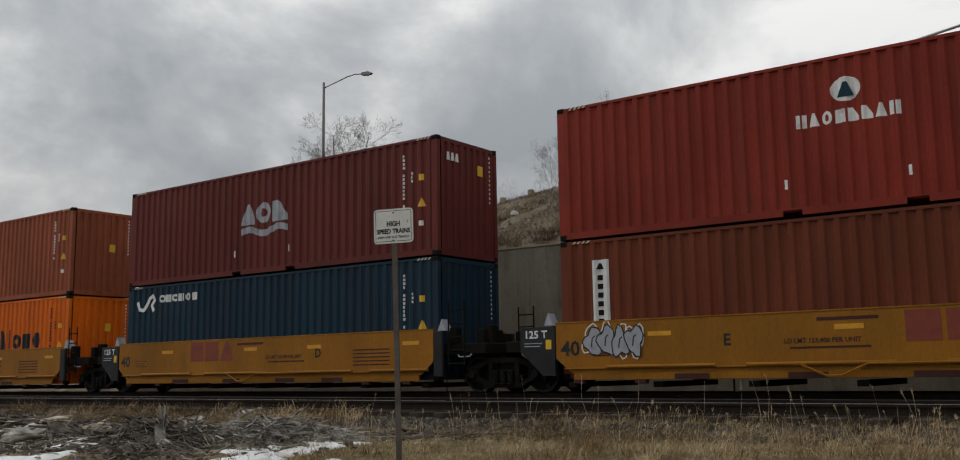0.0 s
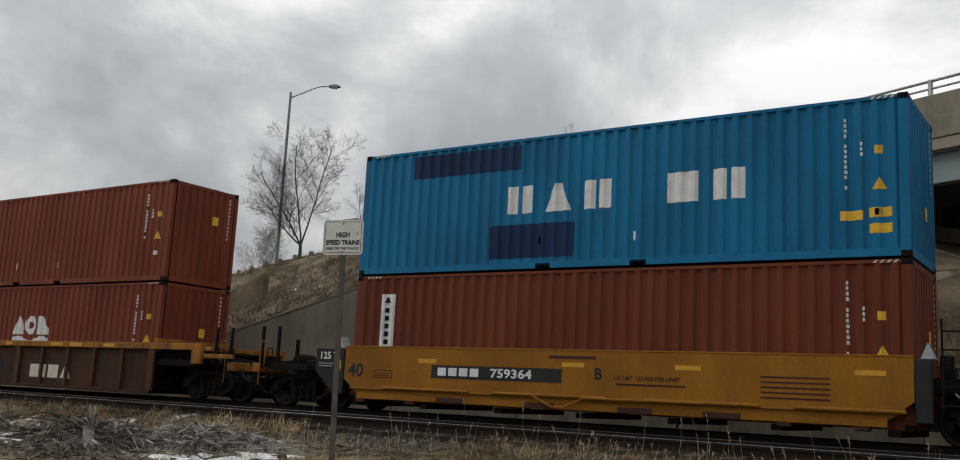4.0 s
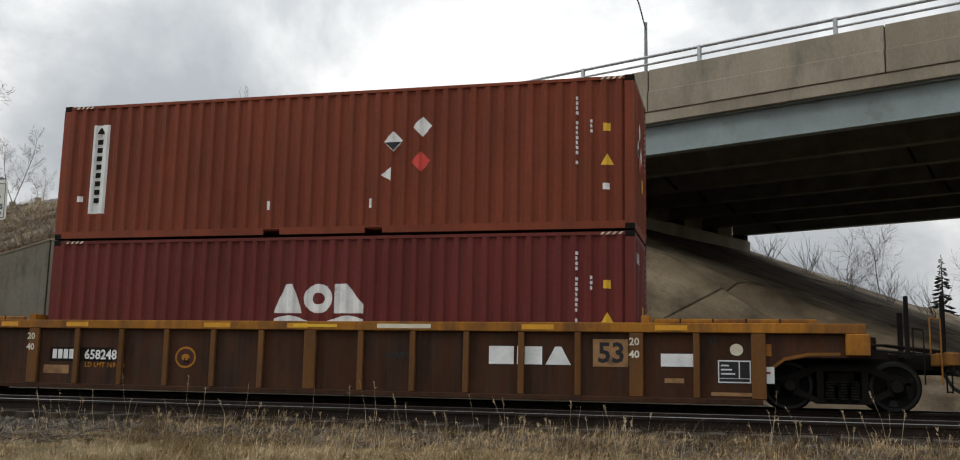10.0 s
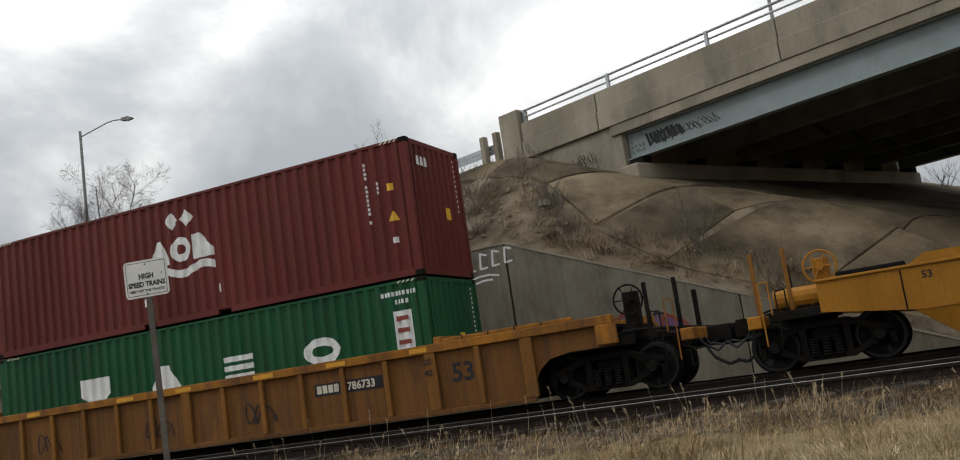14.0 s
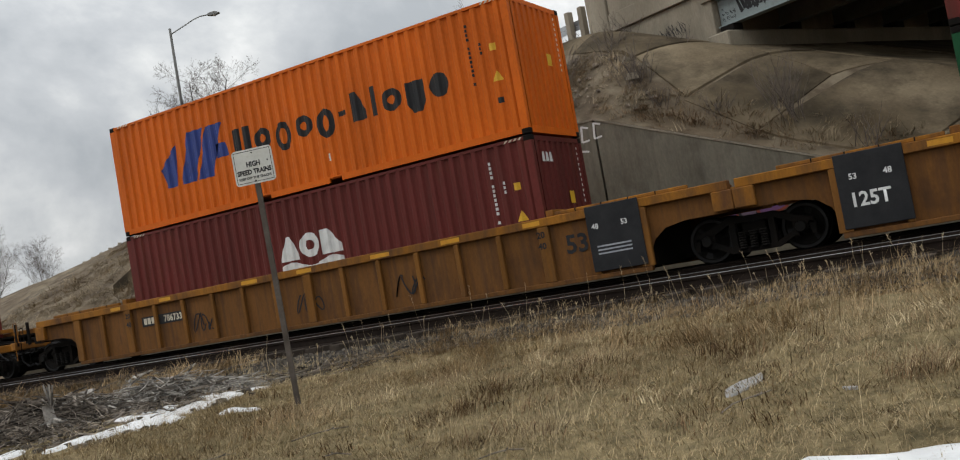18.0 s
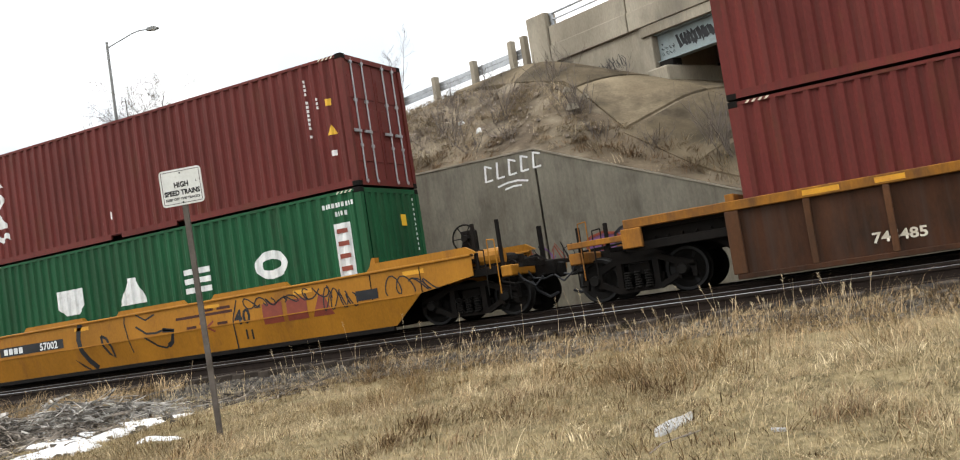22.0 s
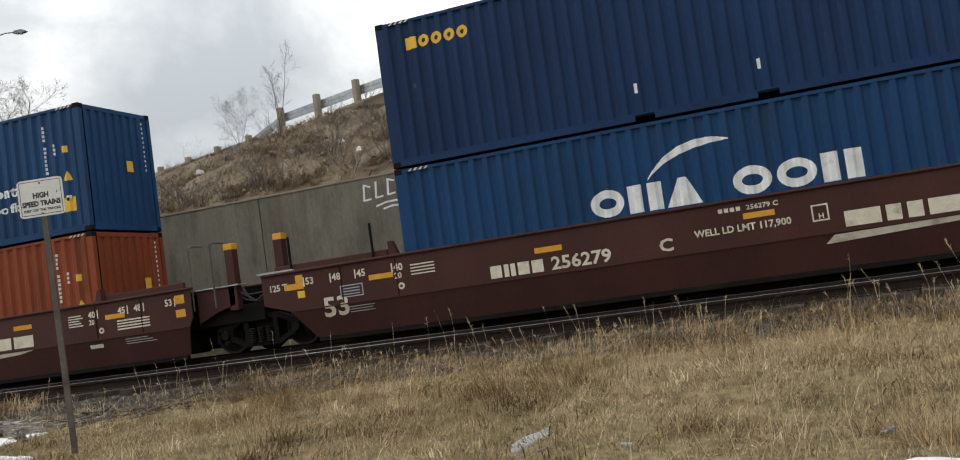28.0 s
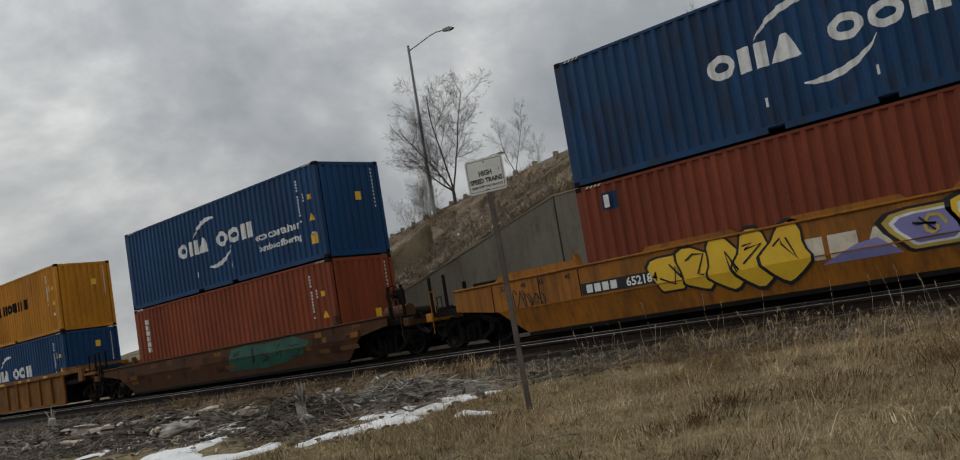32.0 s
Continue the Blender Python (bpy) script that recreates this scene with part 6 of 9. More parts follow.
def bubble(car, x, z, w, h, n, fill, line, y, seed):
    """A quick sprayed piece: n fat rounded shapes with a drawn outline."""
    rg = random.Random(seed)
    for k in range(n):
        cx, cz = x + w * (k + 0.5) / n, z + h * rg.uniform(0.45, 0.55)
        a1, a2 = rg.uniform(0, 6), rg.uniform(0, 6)
        loop = []
        for i in range(19):
            a = i * math.tau / 18
            r = 1 + 0.2 * math.sin(3 * a + a1) + 0.12 * math.sin(5 * a + a2)
            loop.append((cx + w / n * 0.62 * r * math.cos(a), cz + h * 0.5 * r * math.sin(a)))
        if fill:
            on_side(poly(bmesh.new(), loop[:-1]), "graffiti", fill, car, y - 0.002 * k)
        for path in (loop, [(cx - 0.12 * w / n, cz - 0.2 * h), (cx - 0.05 * w / n, cz + 0.12 * h), (cx + 0.15 * w / n, cz + 0.2 * h)]):
            bm = bmesh.new()
            stroke(bm, path, 0.028, 0)
            on_side(bm, "graffiti", line, car, y - 0.001 - 0.002 * k)


def build_car(n):
    x = CENTRES[n]
    S3 = {1: "E", 2: "D", 3: "C", 4: "B"}
    if n <= 4:
        car = slab_car("ochre articulated well car unit with plain side sheets", OCHRE)
        y = -1.455
        car_text(car, "40", -6.0, 0.86, 0.30, BLACK, y, 1.1)
        car_text(car, S3[n], {1: -2.45, 2: 2.28, 3: 2.28, 4: 0.32}[n], 0.98, 0.22, BLACK, y)
        car_text(car, "LD LMT 123,400 PER UNIT", {1: -1.3, 4: 0.75}.get(n, 0.45), 0.98, 0.085, UMBER, y)
        mark(car, -5.25, -4.7, 0.84, 1.02, UMBER, y)
        mark(car, -5.23, -4.72, 0.86, 1.0, OCHRE, y - 0.002)
        for i in range(2):
            mark(car, -5.2, -4.78, 0.885 + i * 0.05, 0.905 + i * 0.05, UMBER, y - 0.004)
        mark(car, {1: -1.2, 4: 0.8}.get(n, 0.55), {1: 0.2, 4: 2.2}.get(n, 1.9), 0.88, 0.915, UMBER, y)
        mark(car, -0.7, 0.35, 1.36, 1.42, UMBER, y)
        car_text(car, "125 T", -6.9, 1.24, 0.16, WHITE, -1.475, 1.1)
        mark(car, -6.9, -6.45, 1.12, 1.14, GREYMARK, -1.475)
        mark(car, -6.9, -6.5, 1.06, 1.08, GREYMARK, -1.475)
        mark(car, -6.36, -6.22, 1.0, 1.2, SIGNY, -1.475)
        if n != 4:
            emblem(car, "block block tri", -2.68 if n != 1 else 0.77, 0.96, 0.56, 0.52, 0.08, REDMARK, y)
        else:
            mark(car, -3.62, -0.4, 0.88, 1.16, BLACK, y)
            emblem(car, "block block block block", -3.45, 0.94, 0.22, 0.17, 0.06, WHITE, y - 0.003)
            car_text(car, "759364", -2.1, 0.94, 0.18, WHITE, y - 0.003, 1.35)
        for xx in (-4.0, -0.4, 2.0, 5.2):
            mark(car, xx, xx + 0.5, 1.2, 1.29, REFLECT, y, "reflector")
        for i in range(5):
            mark(car, 3.6, 4.8, 0.75 + i * 0.09, 0.78 + i * 0.09, UMBER, y)
        if n == 1:
            bubble(car, -5.42, 0.86, 1.3, 0.6, 4, None, WHITE, y, 3)
            bubble(car, -5.38, 0.84, 1.25, 0.56, 4, GREYMARK, BLACK, y - 0.012, 5)
        truck(car, -7.72)
        if n == 1:
            truck(car, 7.72)
        if n == 4:
            end_platform(car, -7.3, -9.6, OCHRE, -1, upright=2.0)
            coupler(car, -9.7, -1)
    elif n in (5, 6, 12, 19):
        body = {5: WORN, 6: DUN, 12: WORN, 19: DUN}[n]
        chord = {5: CHORD, 6: CHALKY, 12: CHORD, 19: DUN}[n]
        lab = {5: "dark rust-brown ribbed well car with a yellow top rail", 6: "scratched dull yellow ribbed well car", 12: "rust-brown ribbed well car with a yellow top rail", 19: "dull yellow ribbed well car"}[n]
        car = ribbed_car(lab, body, chord, 6.35, 8.25, None, 10)
        for s in (-1, 1):
            truck(car, s * 8.25)
            end_platform(car, s * 6.4, s * 9.85, chord, s, brake=(s == 1 and n in (6, 12)), tank=(s == 1), upright=1.55 if n == 12 else 1.95)
            coupler(car, s * 9.75, s)
        y = -1.46
        if n == 5:
            for i in range(4):
                mark(car, -5.35 + i * 0.18, -5.22 + i * 0.18, 0.54, 0.72, UMBER, y)
            car_text(car, "747716", -4.19, 0.54, 0.19, WHITE, y, 1.15)
            car_text(car, "40", -1.15, 0.55, 0.38, BLACK, y, 0.95)
            emblem(car, "block bar block tri", 0.65, 0.46, 0.5, 0.38, 0.12, CREAM, y)
            mark(car, 0.4, 2.9, 0.4, 0.95, UMBER, y + 0.002)
        elif n == 6:
            mark(car, -5.5, -3.05, 0.45, 0.73, BLACK, y + 0.001)
            emblem(car, "block block block block", -5.38, 0.5, 0.2, 0.18, 0.05, WHITE, y - 0.002)
            car_text(car, "53159", -4.1, 0.5, 0.18, WHITE, y - 0.002, 1.2)
            car_text(car, "40", -1.0, 0.62, 0.4, BLACK, y)
            emblem(car, "block block tri", 1.44, 0.55, 0.46, 0.42, 0.08, REDMARK, y)
            car_text(car, "NO BORDERS", -2.75, 0.36, 0.17, BLACK, y)
            car_text(car, "INDIAN LAND", -1.33, 0.36, 0.17, BLACK, y)
            for q, (xx, zz, w, h, mt, wd) in enumerate(((-5.4, 0.82, 1.3, 0.3, FAINTSPRAY, 0.012), (-3.6, 0.75, 1.2, 0.36, FAINTSPRAY, 0.014), (-2.3, 0.72, 1.0, 0.4, FAINTSPRAY, 0.013), (0.3, 1.05, 1.0, 0.18, UMBER, 0.02), (3.3, 0.6, 0.9, 0.5, UMBER, 0.016), (3.35, 0.45, 0.95, 0.4, FAINTSPRAY, 0.014), (5.2, 0.5, 0.7, 0.5, UMBER, 0.016), (2.4, 0.35, 0.8, 0.3, FAINTSPRAY, 0.012))):
                tag_strokes(car, xx, zz, w, h, 7, mt, y - 0.004 * q, 80 + q, wd)
        elif n == 12:
            car_text(car, "745485", -4.12, 0.44, 0.17, CREAM, y, 1.2)
            car_text(car, "40", -1.03, 0.56, 0.36, UMBER, y)
            emblem(car, "block block tri", 0.82, 0.55, 0.55, 0.34, 0.14, UMBER, y)
            tag_strokes(car, 3.9, 0.5, 0.8, 0.5, 6, GREYMARK, y, 5, 0.010)
            tag_strokes(car, 4.5, 0.55, 0.5, 0.4, 3, GREYMARK, y - 0.004, 6, 0.010)
        else:
            emblem(car, "block block block block", -5.8, 0.63, 0.16, 0.16, 0.05, WHITE, y - 0.002)
            emblem(car, "bar bar bar bar bar bar", -4.8, 0.63, 0.3, 0.16, 0.05, WHITE, y - 0.002)
    elif n in (7, 9, 10, 11):
        body = {7: WORN, 9: TAWNY, 10: TAWNY, 11: TAWNY}[n]
        lab = "rust-brown ribbed well car with yellow top rail" if n == 7 else "tawny ribbed articulated well car unit with black panels"
        car = ribbed_car(lab, body, CHORD, 8.25, 9.9, None, 16)
        y = -1.46
        free_l, free_r = n in (7, 11), n in (7, 9)
        for s, free in ((-1, free_l), (1, free_r)):
            if free:
                truck(car, s * 9.55)
                end_platform(car, s * 8.4, s * 11.75, CHORD, s, brake=(n == 9 and s == 1), upright=1.6 if n == 11 else 2.0)
                coupler(car, s * 11.75, s)
            elif s == -1:
                truck(car, -9.85)
            if not free:
                bm = bmesh.new()
                box(bm, *sorted((s * 7.1, s * 8.2)), -1.56, -1.538, 0.30, 1.56, 0.01)
                part("black_panel", bm, BLACK, car, "black plate with white numbers")
                if s == -1:
                    car_text(car, "125T", -8.05, 0.66, 0.24, WHITE, -1.562, 0.95)
                    car_text(car, "53", -8.0, 1.12, 0.1, WHITE, -1.562)
                    car_text(car, "48", -7.45, 1.12, 0.1, WHITE, -1.562)
                else:
                    car_text(car, "48", 7.2, 1.12, 0.1, WHITE, -1.562)
                    car_text(car, "53", 7.8, 1.12, 0.1, WHITE, -1.562)
                    for i in range(3):
                        mark(car, 7.25, 7.95, 0.62 + 0.07 * i, 0.65 + 0.07 * i, GREYMARK, -1.562)
        if n == 7:
            emblem(car, "block block block block", -5.71, 0.75, 0.1, 0.19, 0.03, WHITE, y)
            mark(car, -5.78, -4.3, 0.70, 0.98, SOOTSHADE, y + 0.002)
            car_text(car, "LD LMT 169100", -4.94, 0.59, 0.10, AMBER, y)
            on_side(glyph(bmesh.new(), "ring", -2.85, 0.64, 0.38, 0.34), "marking", UMBER, car, y - 0.003)
            car_text(car, "H", -2.70, 0.68, 0.12, UMBER, y - 0.003)
            for e in (-1, 1):
                bm = bmesh.new()
                stroke(bm, [(e * 8.40, 0.78), (e * 8.62, 0.94), (e * 9.0, 1.02), (e * 9.5, 1.03)], 0.05, 0)
                on_side(bm, "worn_edge", RIBTAWNY, car, -1.446)
            for x0, x1, z0, z1 in ((-8.1, -7.3, 0.30, 0.40), (-5.9, -5.3, 0.45, 0.62), (7.4, 8.2, 0.30, 0.36)):
                mark(car, x0, x1, z0, z1, TANPLATE, y + 0.001)
            car_text(car, "658248", -4.96, 0.75, 0.19, WHITE, y, 0.95)
            on_side(glyph(bmesh.new(), "disc", -2.89, 0.6, 0.46, 0.42), "marking", AMBER, car, y)
            car_text(car, "NWF13", 1.49, 0.85, 0.13, BLACK, y)
            emblem(car, "block block tri", 3.49, 0.78, 0.46, 0.32, 0.06, WHITE, y)
            mark(car, 5.38, 6.0, 0.76, 1.24, TANPLATE, y + 0.002)
            car_text(car, "53", 5.46, 0.84, 0.35, BLACK, y)
            mark(car, 6.56, 7.16, 0.78, 1.0, WHITE, y)
            mark(car, 6.62, 6.95, 0.50, 0.58, TANPLATE, y)
            pl = mark(car, 7.52, 8.06, 0.52, 0.90, WHITE, y, "placard", "black placard with a white border")
            for x0, x1, z0, z1 in ((7.54, 7.86, 0.60, 0.88), (7.88, 8.04, 0.60, 0.88), (7.54, 8.04, 0.54, 0.59)):
                mark(car, x0, x1, z0, z1, BLACK, y - 0.003)
            for q in range(3):
                mark(car, 7.57, 7.80 - 0.05 * q, 0.66 + 0.07 * q, 0.685 + 0.07 * q, WHITE, y - 0.006)
            mark(car, 8.16, 8.44, 0.52, 0.80, WHITE, y)
            mark(car, 8.22, 8.38, 0.68, 0.72, REDMARK, y - 0.003)
            on_side(glyph(bmesh.new(), "disc", 7.72, 0.98, 0.22, 0.2), "marking", CREAM, car, y)
            mark(car, 8.16, 8.4, 0.98, 1.18, CHORD, y)
            mark(car, -0.35, 0.55, 1.415, 1.475, SIGNY, -1.548)
            mark(car, 1.35, 2.4, 1.405, 1.485, CREAM, -1.546)
            for xx in (-7.3, -7.9):
                mark(car, xx, xx + 0.2, 0.68, 0.9, WHITE, y)
            for xx, t in ((-7.85, "48"), (-7.0, "45"), (7.35, "45")):
                car_text(car, t, xx, 1.18, 0.12, BLACK, y)
            for xx in (-6.28, 6.02):
                car_text(car, "20", xx, 1.14, 0.13, CREAM, -1.545)
                car_text(car, "40", xx, 0.92, 0.13, CREAM, -1.545)
        else:
            if n in (9, 11):
                mark(car, -5.7 if n == 11 else 3.36, -4.1 if n == 11 else 5.0, 0.85, 1.1, BLACK, y)
                xx = -5.62 if n == 11 else 3.42
                emblem(car, "block block block block", xx, 0.9, 0.11, 0.16, 0.03, CREAM, y - 0.002)
                car_text(car, "786733", xx + 0.74, 0.9, 0.16, CREAM, y - 0.002)
            car_text(car, "53", 6.55, 0.75, 0.36, BLACK, y)
            for xx in (-6.2, 6.0):
                car_text(car, "20", xx, 1.14, 0.13, BLACK, -1.545)
                car_text(car, "40", xx, 0.92, 0.13, BLACK, -1.545)
            for k, xx in enumerate((-4.6, -1.2, 1.6)):
                tag_strokes(car, xx + 0.4 * (n - 9), 0.5, 0.7, 0.45, 3, BLACK, y - 0.004 * k, n * 7 + k, 0.035)
    elif n in (8, 17):
        car = smooth_car("bright yellow smooth-sided well car with graffiti" if n == 8 else "amber smooth-sided well car covered in yellow graffiti", AMBER if n == 8 else AMBERGRIMY, 8.05, 10.2, None)
        y = -1.506
        for s in (-1, 1):
            truck(car, s * 10.25)
            end_platform(car, s * 10.1, s * 11.85, AMBER, s, brake=(s == -1 and n == 8) or (s == 1 and n == 17), tank=(s == -1 and n == 8), upright=2.15 if n == 8 else 2.0)
            coupler(car, s * 11.8, s)
            bm = bmesh.new()
            box(bm, *sorted((s * 8.8, s * 9.9)), -1.1, 1.1, 1.48, 1.62, 0.02)
            part("top_grating", bm, SOOTSHADE, car)
        mark(car, -6.17, -3.79, 0.84, 1.10, BLACK, y)
        emblem(car, "block block block block", -6.03, 0.88, 0.17, 0.18, 0.05, WHITE, y - 0.002)
        car_text(car, "652079" if n == 8 else "652184", -4.95, 0.88, 0.185, WHITE, y - 0.002, 1.05)
        for i in range(3):
            mark(car, -2.2, -1.4 - 0.1 * i, 0.88 + 0.07 * i, 0.91 + 0.07 * i, UMBER, y)
        mark(car, -2.95, -2.6, 0.86, 1.1, UMBER, y)
        mark(car, -2.93, -2.62, 0.88, 1.08, AMBER, y - 0.002)
        for xx, t in ((6.25, "40"), (7.15, "45"), (7.75, "48"), (8.55, "53"), (-6.6, "40"), (-7.4, "45"), (-7.95, "48"), (-8.6, "53")):
            car_text(car, t, xx, 1.27, 0.12, BLACK, y)
        pl = mark(car, 9.45, 10.0, 1.08, 1.40, WHITE, y - 0.003)
        for z0, z1 in ((1.10, 1.2), (1.22, 1.38)):
            mark(car, 9.47, 9.72, z0, z1, BLACK, y - 0.005)
            mark(car, 9.74, 9.98, z0, z1, BLACK, y - 0.005)
        car_text(car, "53", 7.3, 0.88, 0.3, BLACK, y)
        for xx in (-2.6, 3.5, 6.4, 8.9):
            mark(car, xx, xx + 0.5, 1.12, 1.22, REFLECT, y, "reflector")
        mark(car, 9.5, 10.05, 1.1, 1.38, BLACK, y)
        rg = random.Random(n)
        if n == 8:
            shapes = ([(0, 0), (0.3, 0.05), (0.34, 0.42), (0.62, 0.02), (0.98, 0.1), (0.6, 0.6), (0.86, 0.9), (0.6, 1.22), (0.08, 1.15)],
                      [(0, 0.05), (0.3, 0.0), (0.42, 0.3), (0.6, 0.28), (0.68, 0.0), (1.0, 0.08), (0.72, 1.18), (0.36, 1.2)],
                      [(0, 0.1), (0.28, 0.0), (0.36, 0.55), (0.66, 0.02), (0.92, 0.1), (0.98, 1.2), (0.68, 1.22), (0.64, 0.72), (0.36, 1.2), (0.1, 1.1)],
                      [(0.1, 0.15), (0.5, 0.0), (0.95, 0.2), (0.95, 0.66), (0.56, 0.62), (0.36, 0.5), (0.36, 0.86), (0.85, 0.84), (0.8, 1.2), (0.3, 1.22), (0.02, 0.8)],
                      [(0.1, 0.15), (0.5, 0.0), (0.92, 0.2), (1.0, 0.75), (0.85, 1.2), (0.4, 1.26), (0.05, 0.95)])
            for k, sh in enumerate(shapes):
                x0, z0 = -1.35 + k * 0.90, 0.40 + 0.02 * k
                mid = (0.5, 0.6)

                def grown(g, dx=0.0, dz=0.0):
                    return [(x0 + dx + mid[0] + (px - mid[0]) * g * 0.95, z0 + dz + mid[1] * 0.82 + (pz - mid[1]) * g * 0.74) for px, pz in sh]
                on_side(poly(bmesh.new(), grown(1.22, -0.06, -0.04)), "graffiti", WHITE, car, y - 0.001 - 0.002 * k)
                on_side(poly(bmesh.new(), grown(1.14, -0.06, -0.04)), "graffiti", BLACK, car, y - 0.002 - 0.002 * k)
                on_side(poly(bmesh.new(), grown(0.93, 0.03, 0.02)), "graffiti", GREYSPRAY, car, y - 0.003 - 0.002 * k)
                for q in range(3):
                    bm = bmesh.new()
                    cx, cz = x0 + rg.uniform(0.2, 0.8), z0 + rg.uniform(0.2, 1.0)
                    stroke(bm, [(cx + 0.05 * math.cos(a), cz + 0.04 * math.sin(a)) for a in (0, 1.2, 2.4, 3.8, 5.0, 6.28)], 0.016, 0)
                    on_side(bm, "graffiti", BLACK, car, y - 0.015)
            scrawl = {"P": [[(0, 0), (0.05, 1), (0.6, 0.95), (0.65, 0.6), (0.05, 0.5)]], "I": [[(0.3, 0), (0.3, 1)], [(0.05, 0.02), (0.55, 0.04)], [(0.05, 0.98), (0.55, 1)]], "T": [[(0.3, 0), (0.32, 1)], [(0, 0.96), (0.65, 1)]], "H": [[(0.05, 0), (0.08, 1)], [(0.6, 0), (0.58, 1)], [(0.06, 0.5), (0.6, 0.54)]], "O": [[(0.3, 0), (0.02, 0.35), (0.08, 0.8), (0.35, 1), (0.6, 0.75), (0.6, 0.25), (0.3, 0)]], "N": [[(0.05, 0), (0.08, 1), (0.55, 0.05), (0.62, 1.02)]], "1": [[(0.1, 0.8), (0.3, 1), (0.3, 0)]], "0": [[(0.3, 0), (0.05, 0.4), (0.15, 0.9), (0.4, 0.95), (0.55, 0.5), (0.3, 0)]], "9": [[(0.55, 0.7), (0.3, 0.5), (0.1, 0.75), (0.35, 1), (0.55, 0.75), (0.5, 0)]]}
            for word, x0, z0, tall, step in (("PITHON", 4.3, 1.06, 0.27, 0.215), ("1019", 4.55, 0.78, 0.22, 0.15)):
                for i, ch in enumerate(word):
                    bm = bmesh.new()
                    for path in scrawl[ch]:
                        stroke(bm, [(x0 + (i + px * 0.9) * step, z0 + pz * tall) for px, pz in path], 0.022, 0)
                    on_side(bm, "graffiti", CREAM, car, y)
            mark(car, 5.55, 6.05, 0.62, 0.82, SLATE, y)
            tag_strokes(car, 2.95, 0.95, 1.1, 0.42, 6, BLACK, y, 44, 0.026)
        else:
            for x0, x1, m in ((-4.15, -0.9, YELLOWSPRAY), (0.95, 6.2, PALESPRAY)):
                for k in range(5):
                    cx = x0 + (x1 - x0) * (k + 0.5) / 5
                    w = (x1 - x0) / 5 * 0.72
                    pts = [(cx + w * math.cos(a) * (1 + 0.25 * math.sin(3 * a + k)), 0.98 + 0.46 * math.sin(a) * (1 + 0.25 * math.cos(2 * a + k))) for a in [i * math.tau / 18 for i in range(18)]]
                    on_side(poly(bmesh.new(), [((p - cx) * 1.14 + cx, (q - 0.98) * 1.14 + 0.98) for p, q in pts]), "graffiti", BLACK, car, y - 0.001 - 0.002 * k)
                    on_side(poly(bmesh.new(), pts), "graffiti", YELLOWSPRAY if m is YELLOWSPRAY or k % 2 else GOLDSPRAY, car, y - 0.002 - 0.002 * k)
                    if m is PALESPRAY:
                        on_side(poly(bmesh.new(), [((p - cx) * 0.86 + cx, (q - 0.98) * 0.84 + 0.98) for p, q in pts]), "graffiti", WHITE, car, y - 0.0026 - 0.002 * k)
                        on_side(poly(bmesh.new(), [((p - cx) * 0.76 + cx, (q - 0.98) * 0.72 + 0.98) for p, q in pts]), "graffiti", LILAC if k in (0, 3) else PALESPRAY, car, y - 0.003 - 0.002 * k)
                        bm = bmesh.new()
                        stroke(bm, [(cx + 0.3 * w * (1 - 0.1 * i) * math.cos(i * 0.9), 0.98 + 0.24 * (1 - 0.1 * i) * math.sin(i * 0.9)) for i in range(8)], 0.06, 0)
                        on_side(bm, "graffiti", GOLDSPRAY, car, y - 0.0135)
                    bm = bmesh.new()
                    stroke(bm, [(cx + rg.uniform(-w, w) * 0.6, 0.98 + rg.uniform(-0.3, 0.3)) for q in range(5)], 0.04, 0)
                    on_side(bm, "graffiti", LILAC if k % 2 and m is PALESPRAY else BLACK, car, y - 0.014)
            for wd, mt, dy in ((0.26, BLACK, 0.0), (0.17, YELLOWSPRAY, 0.002)):
                bm = bmesh.new()
                stroke(bm, [(5.4, 0.62), (6.1, 0.60), (6.7, 0.66), (7.05, 0.86), (6.9, 1.02), (6.65, 0.95), (6.7, 0.82)], wd, 0)
                on_side(bm, "graffiti", mt, car, y - 0.015 - dy)
            emblem(car, "block block tri", -1.05, 0.72, 0.55, 0.42, 0.1, CREAM, y + 0.002)
            for cx in (-3.3, 0.1):
                on_side(poly(bmesh.new(), [(cx - 0.7, 0.62), (cx + 0.8, 0.62), (cx + 0.4, 0.95), (cx, 0.9)]), "graffiti", LILAC, car, y + 0.001)
            tag_strokes(car, -8.2, 0.8, 0.9, 0.45, 5, BLACK, y, 45, 0.03)
    elif n in (13, 18):
        m = AMBER if n == 13 else RIBDARK
        car = smooth_car("bright yellow smooth-sided well car with a drawn face" if n == 13 else "rusty brown well car with green graffiti", m, 6.6, 8.6, None, 1.36 if n == 13 else 1.2, hump=(n == 13))
        y = -1.506
        for s in (-1, 1):
            truck(car, s * (8.2 if n == 13 else 8.0))
            end_platform(car, s * 8.3, s * 9.85, m, s, brake=(s == 1), tank=(s == 1), upright=2.0)
            coupler(car, s * 9.8, s)
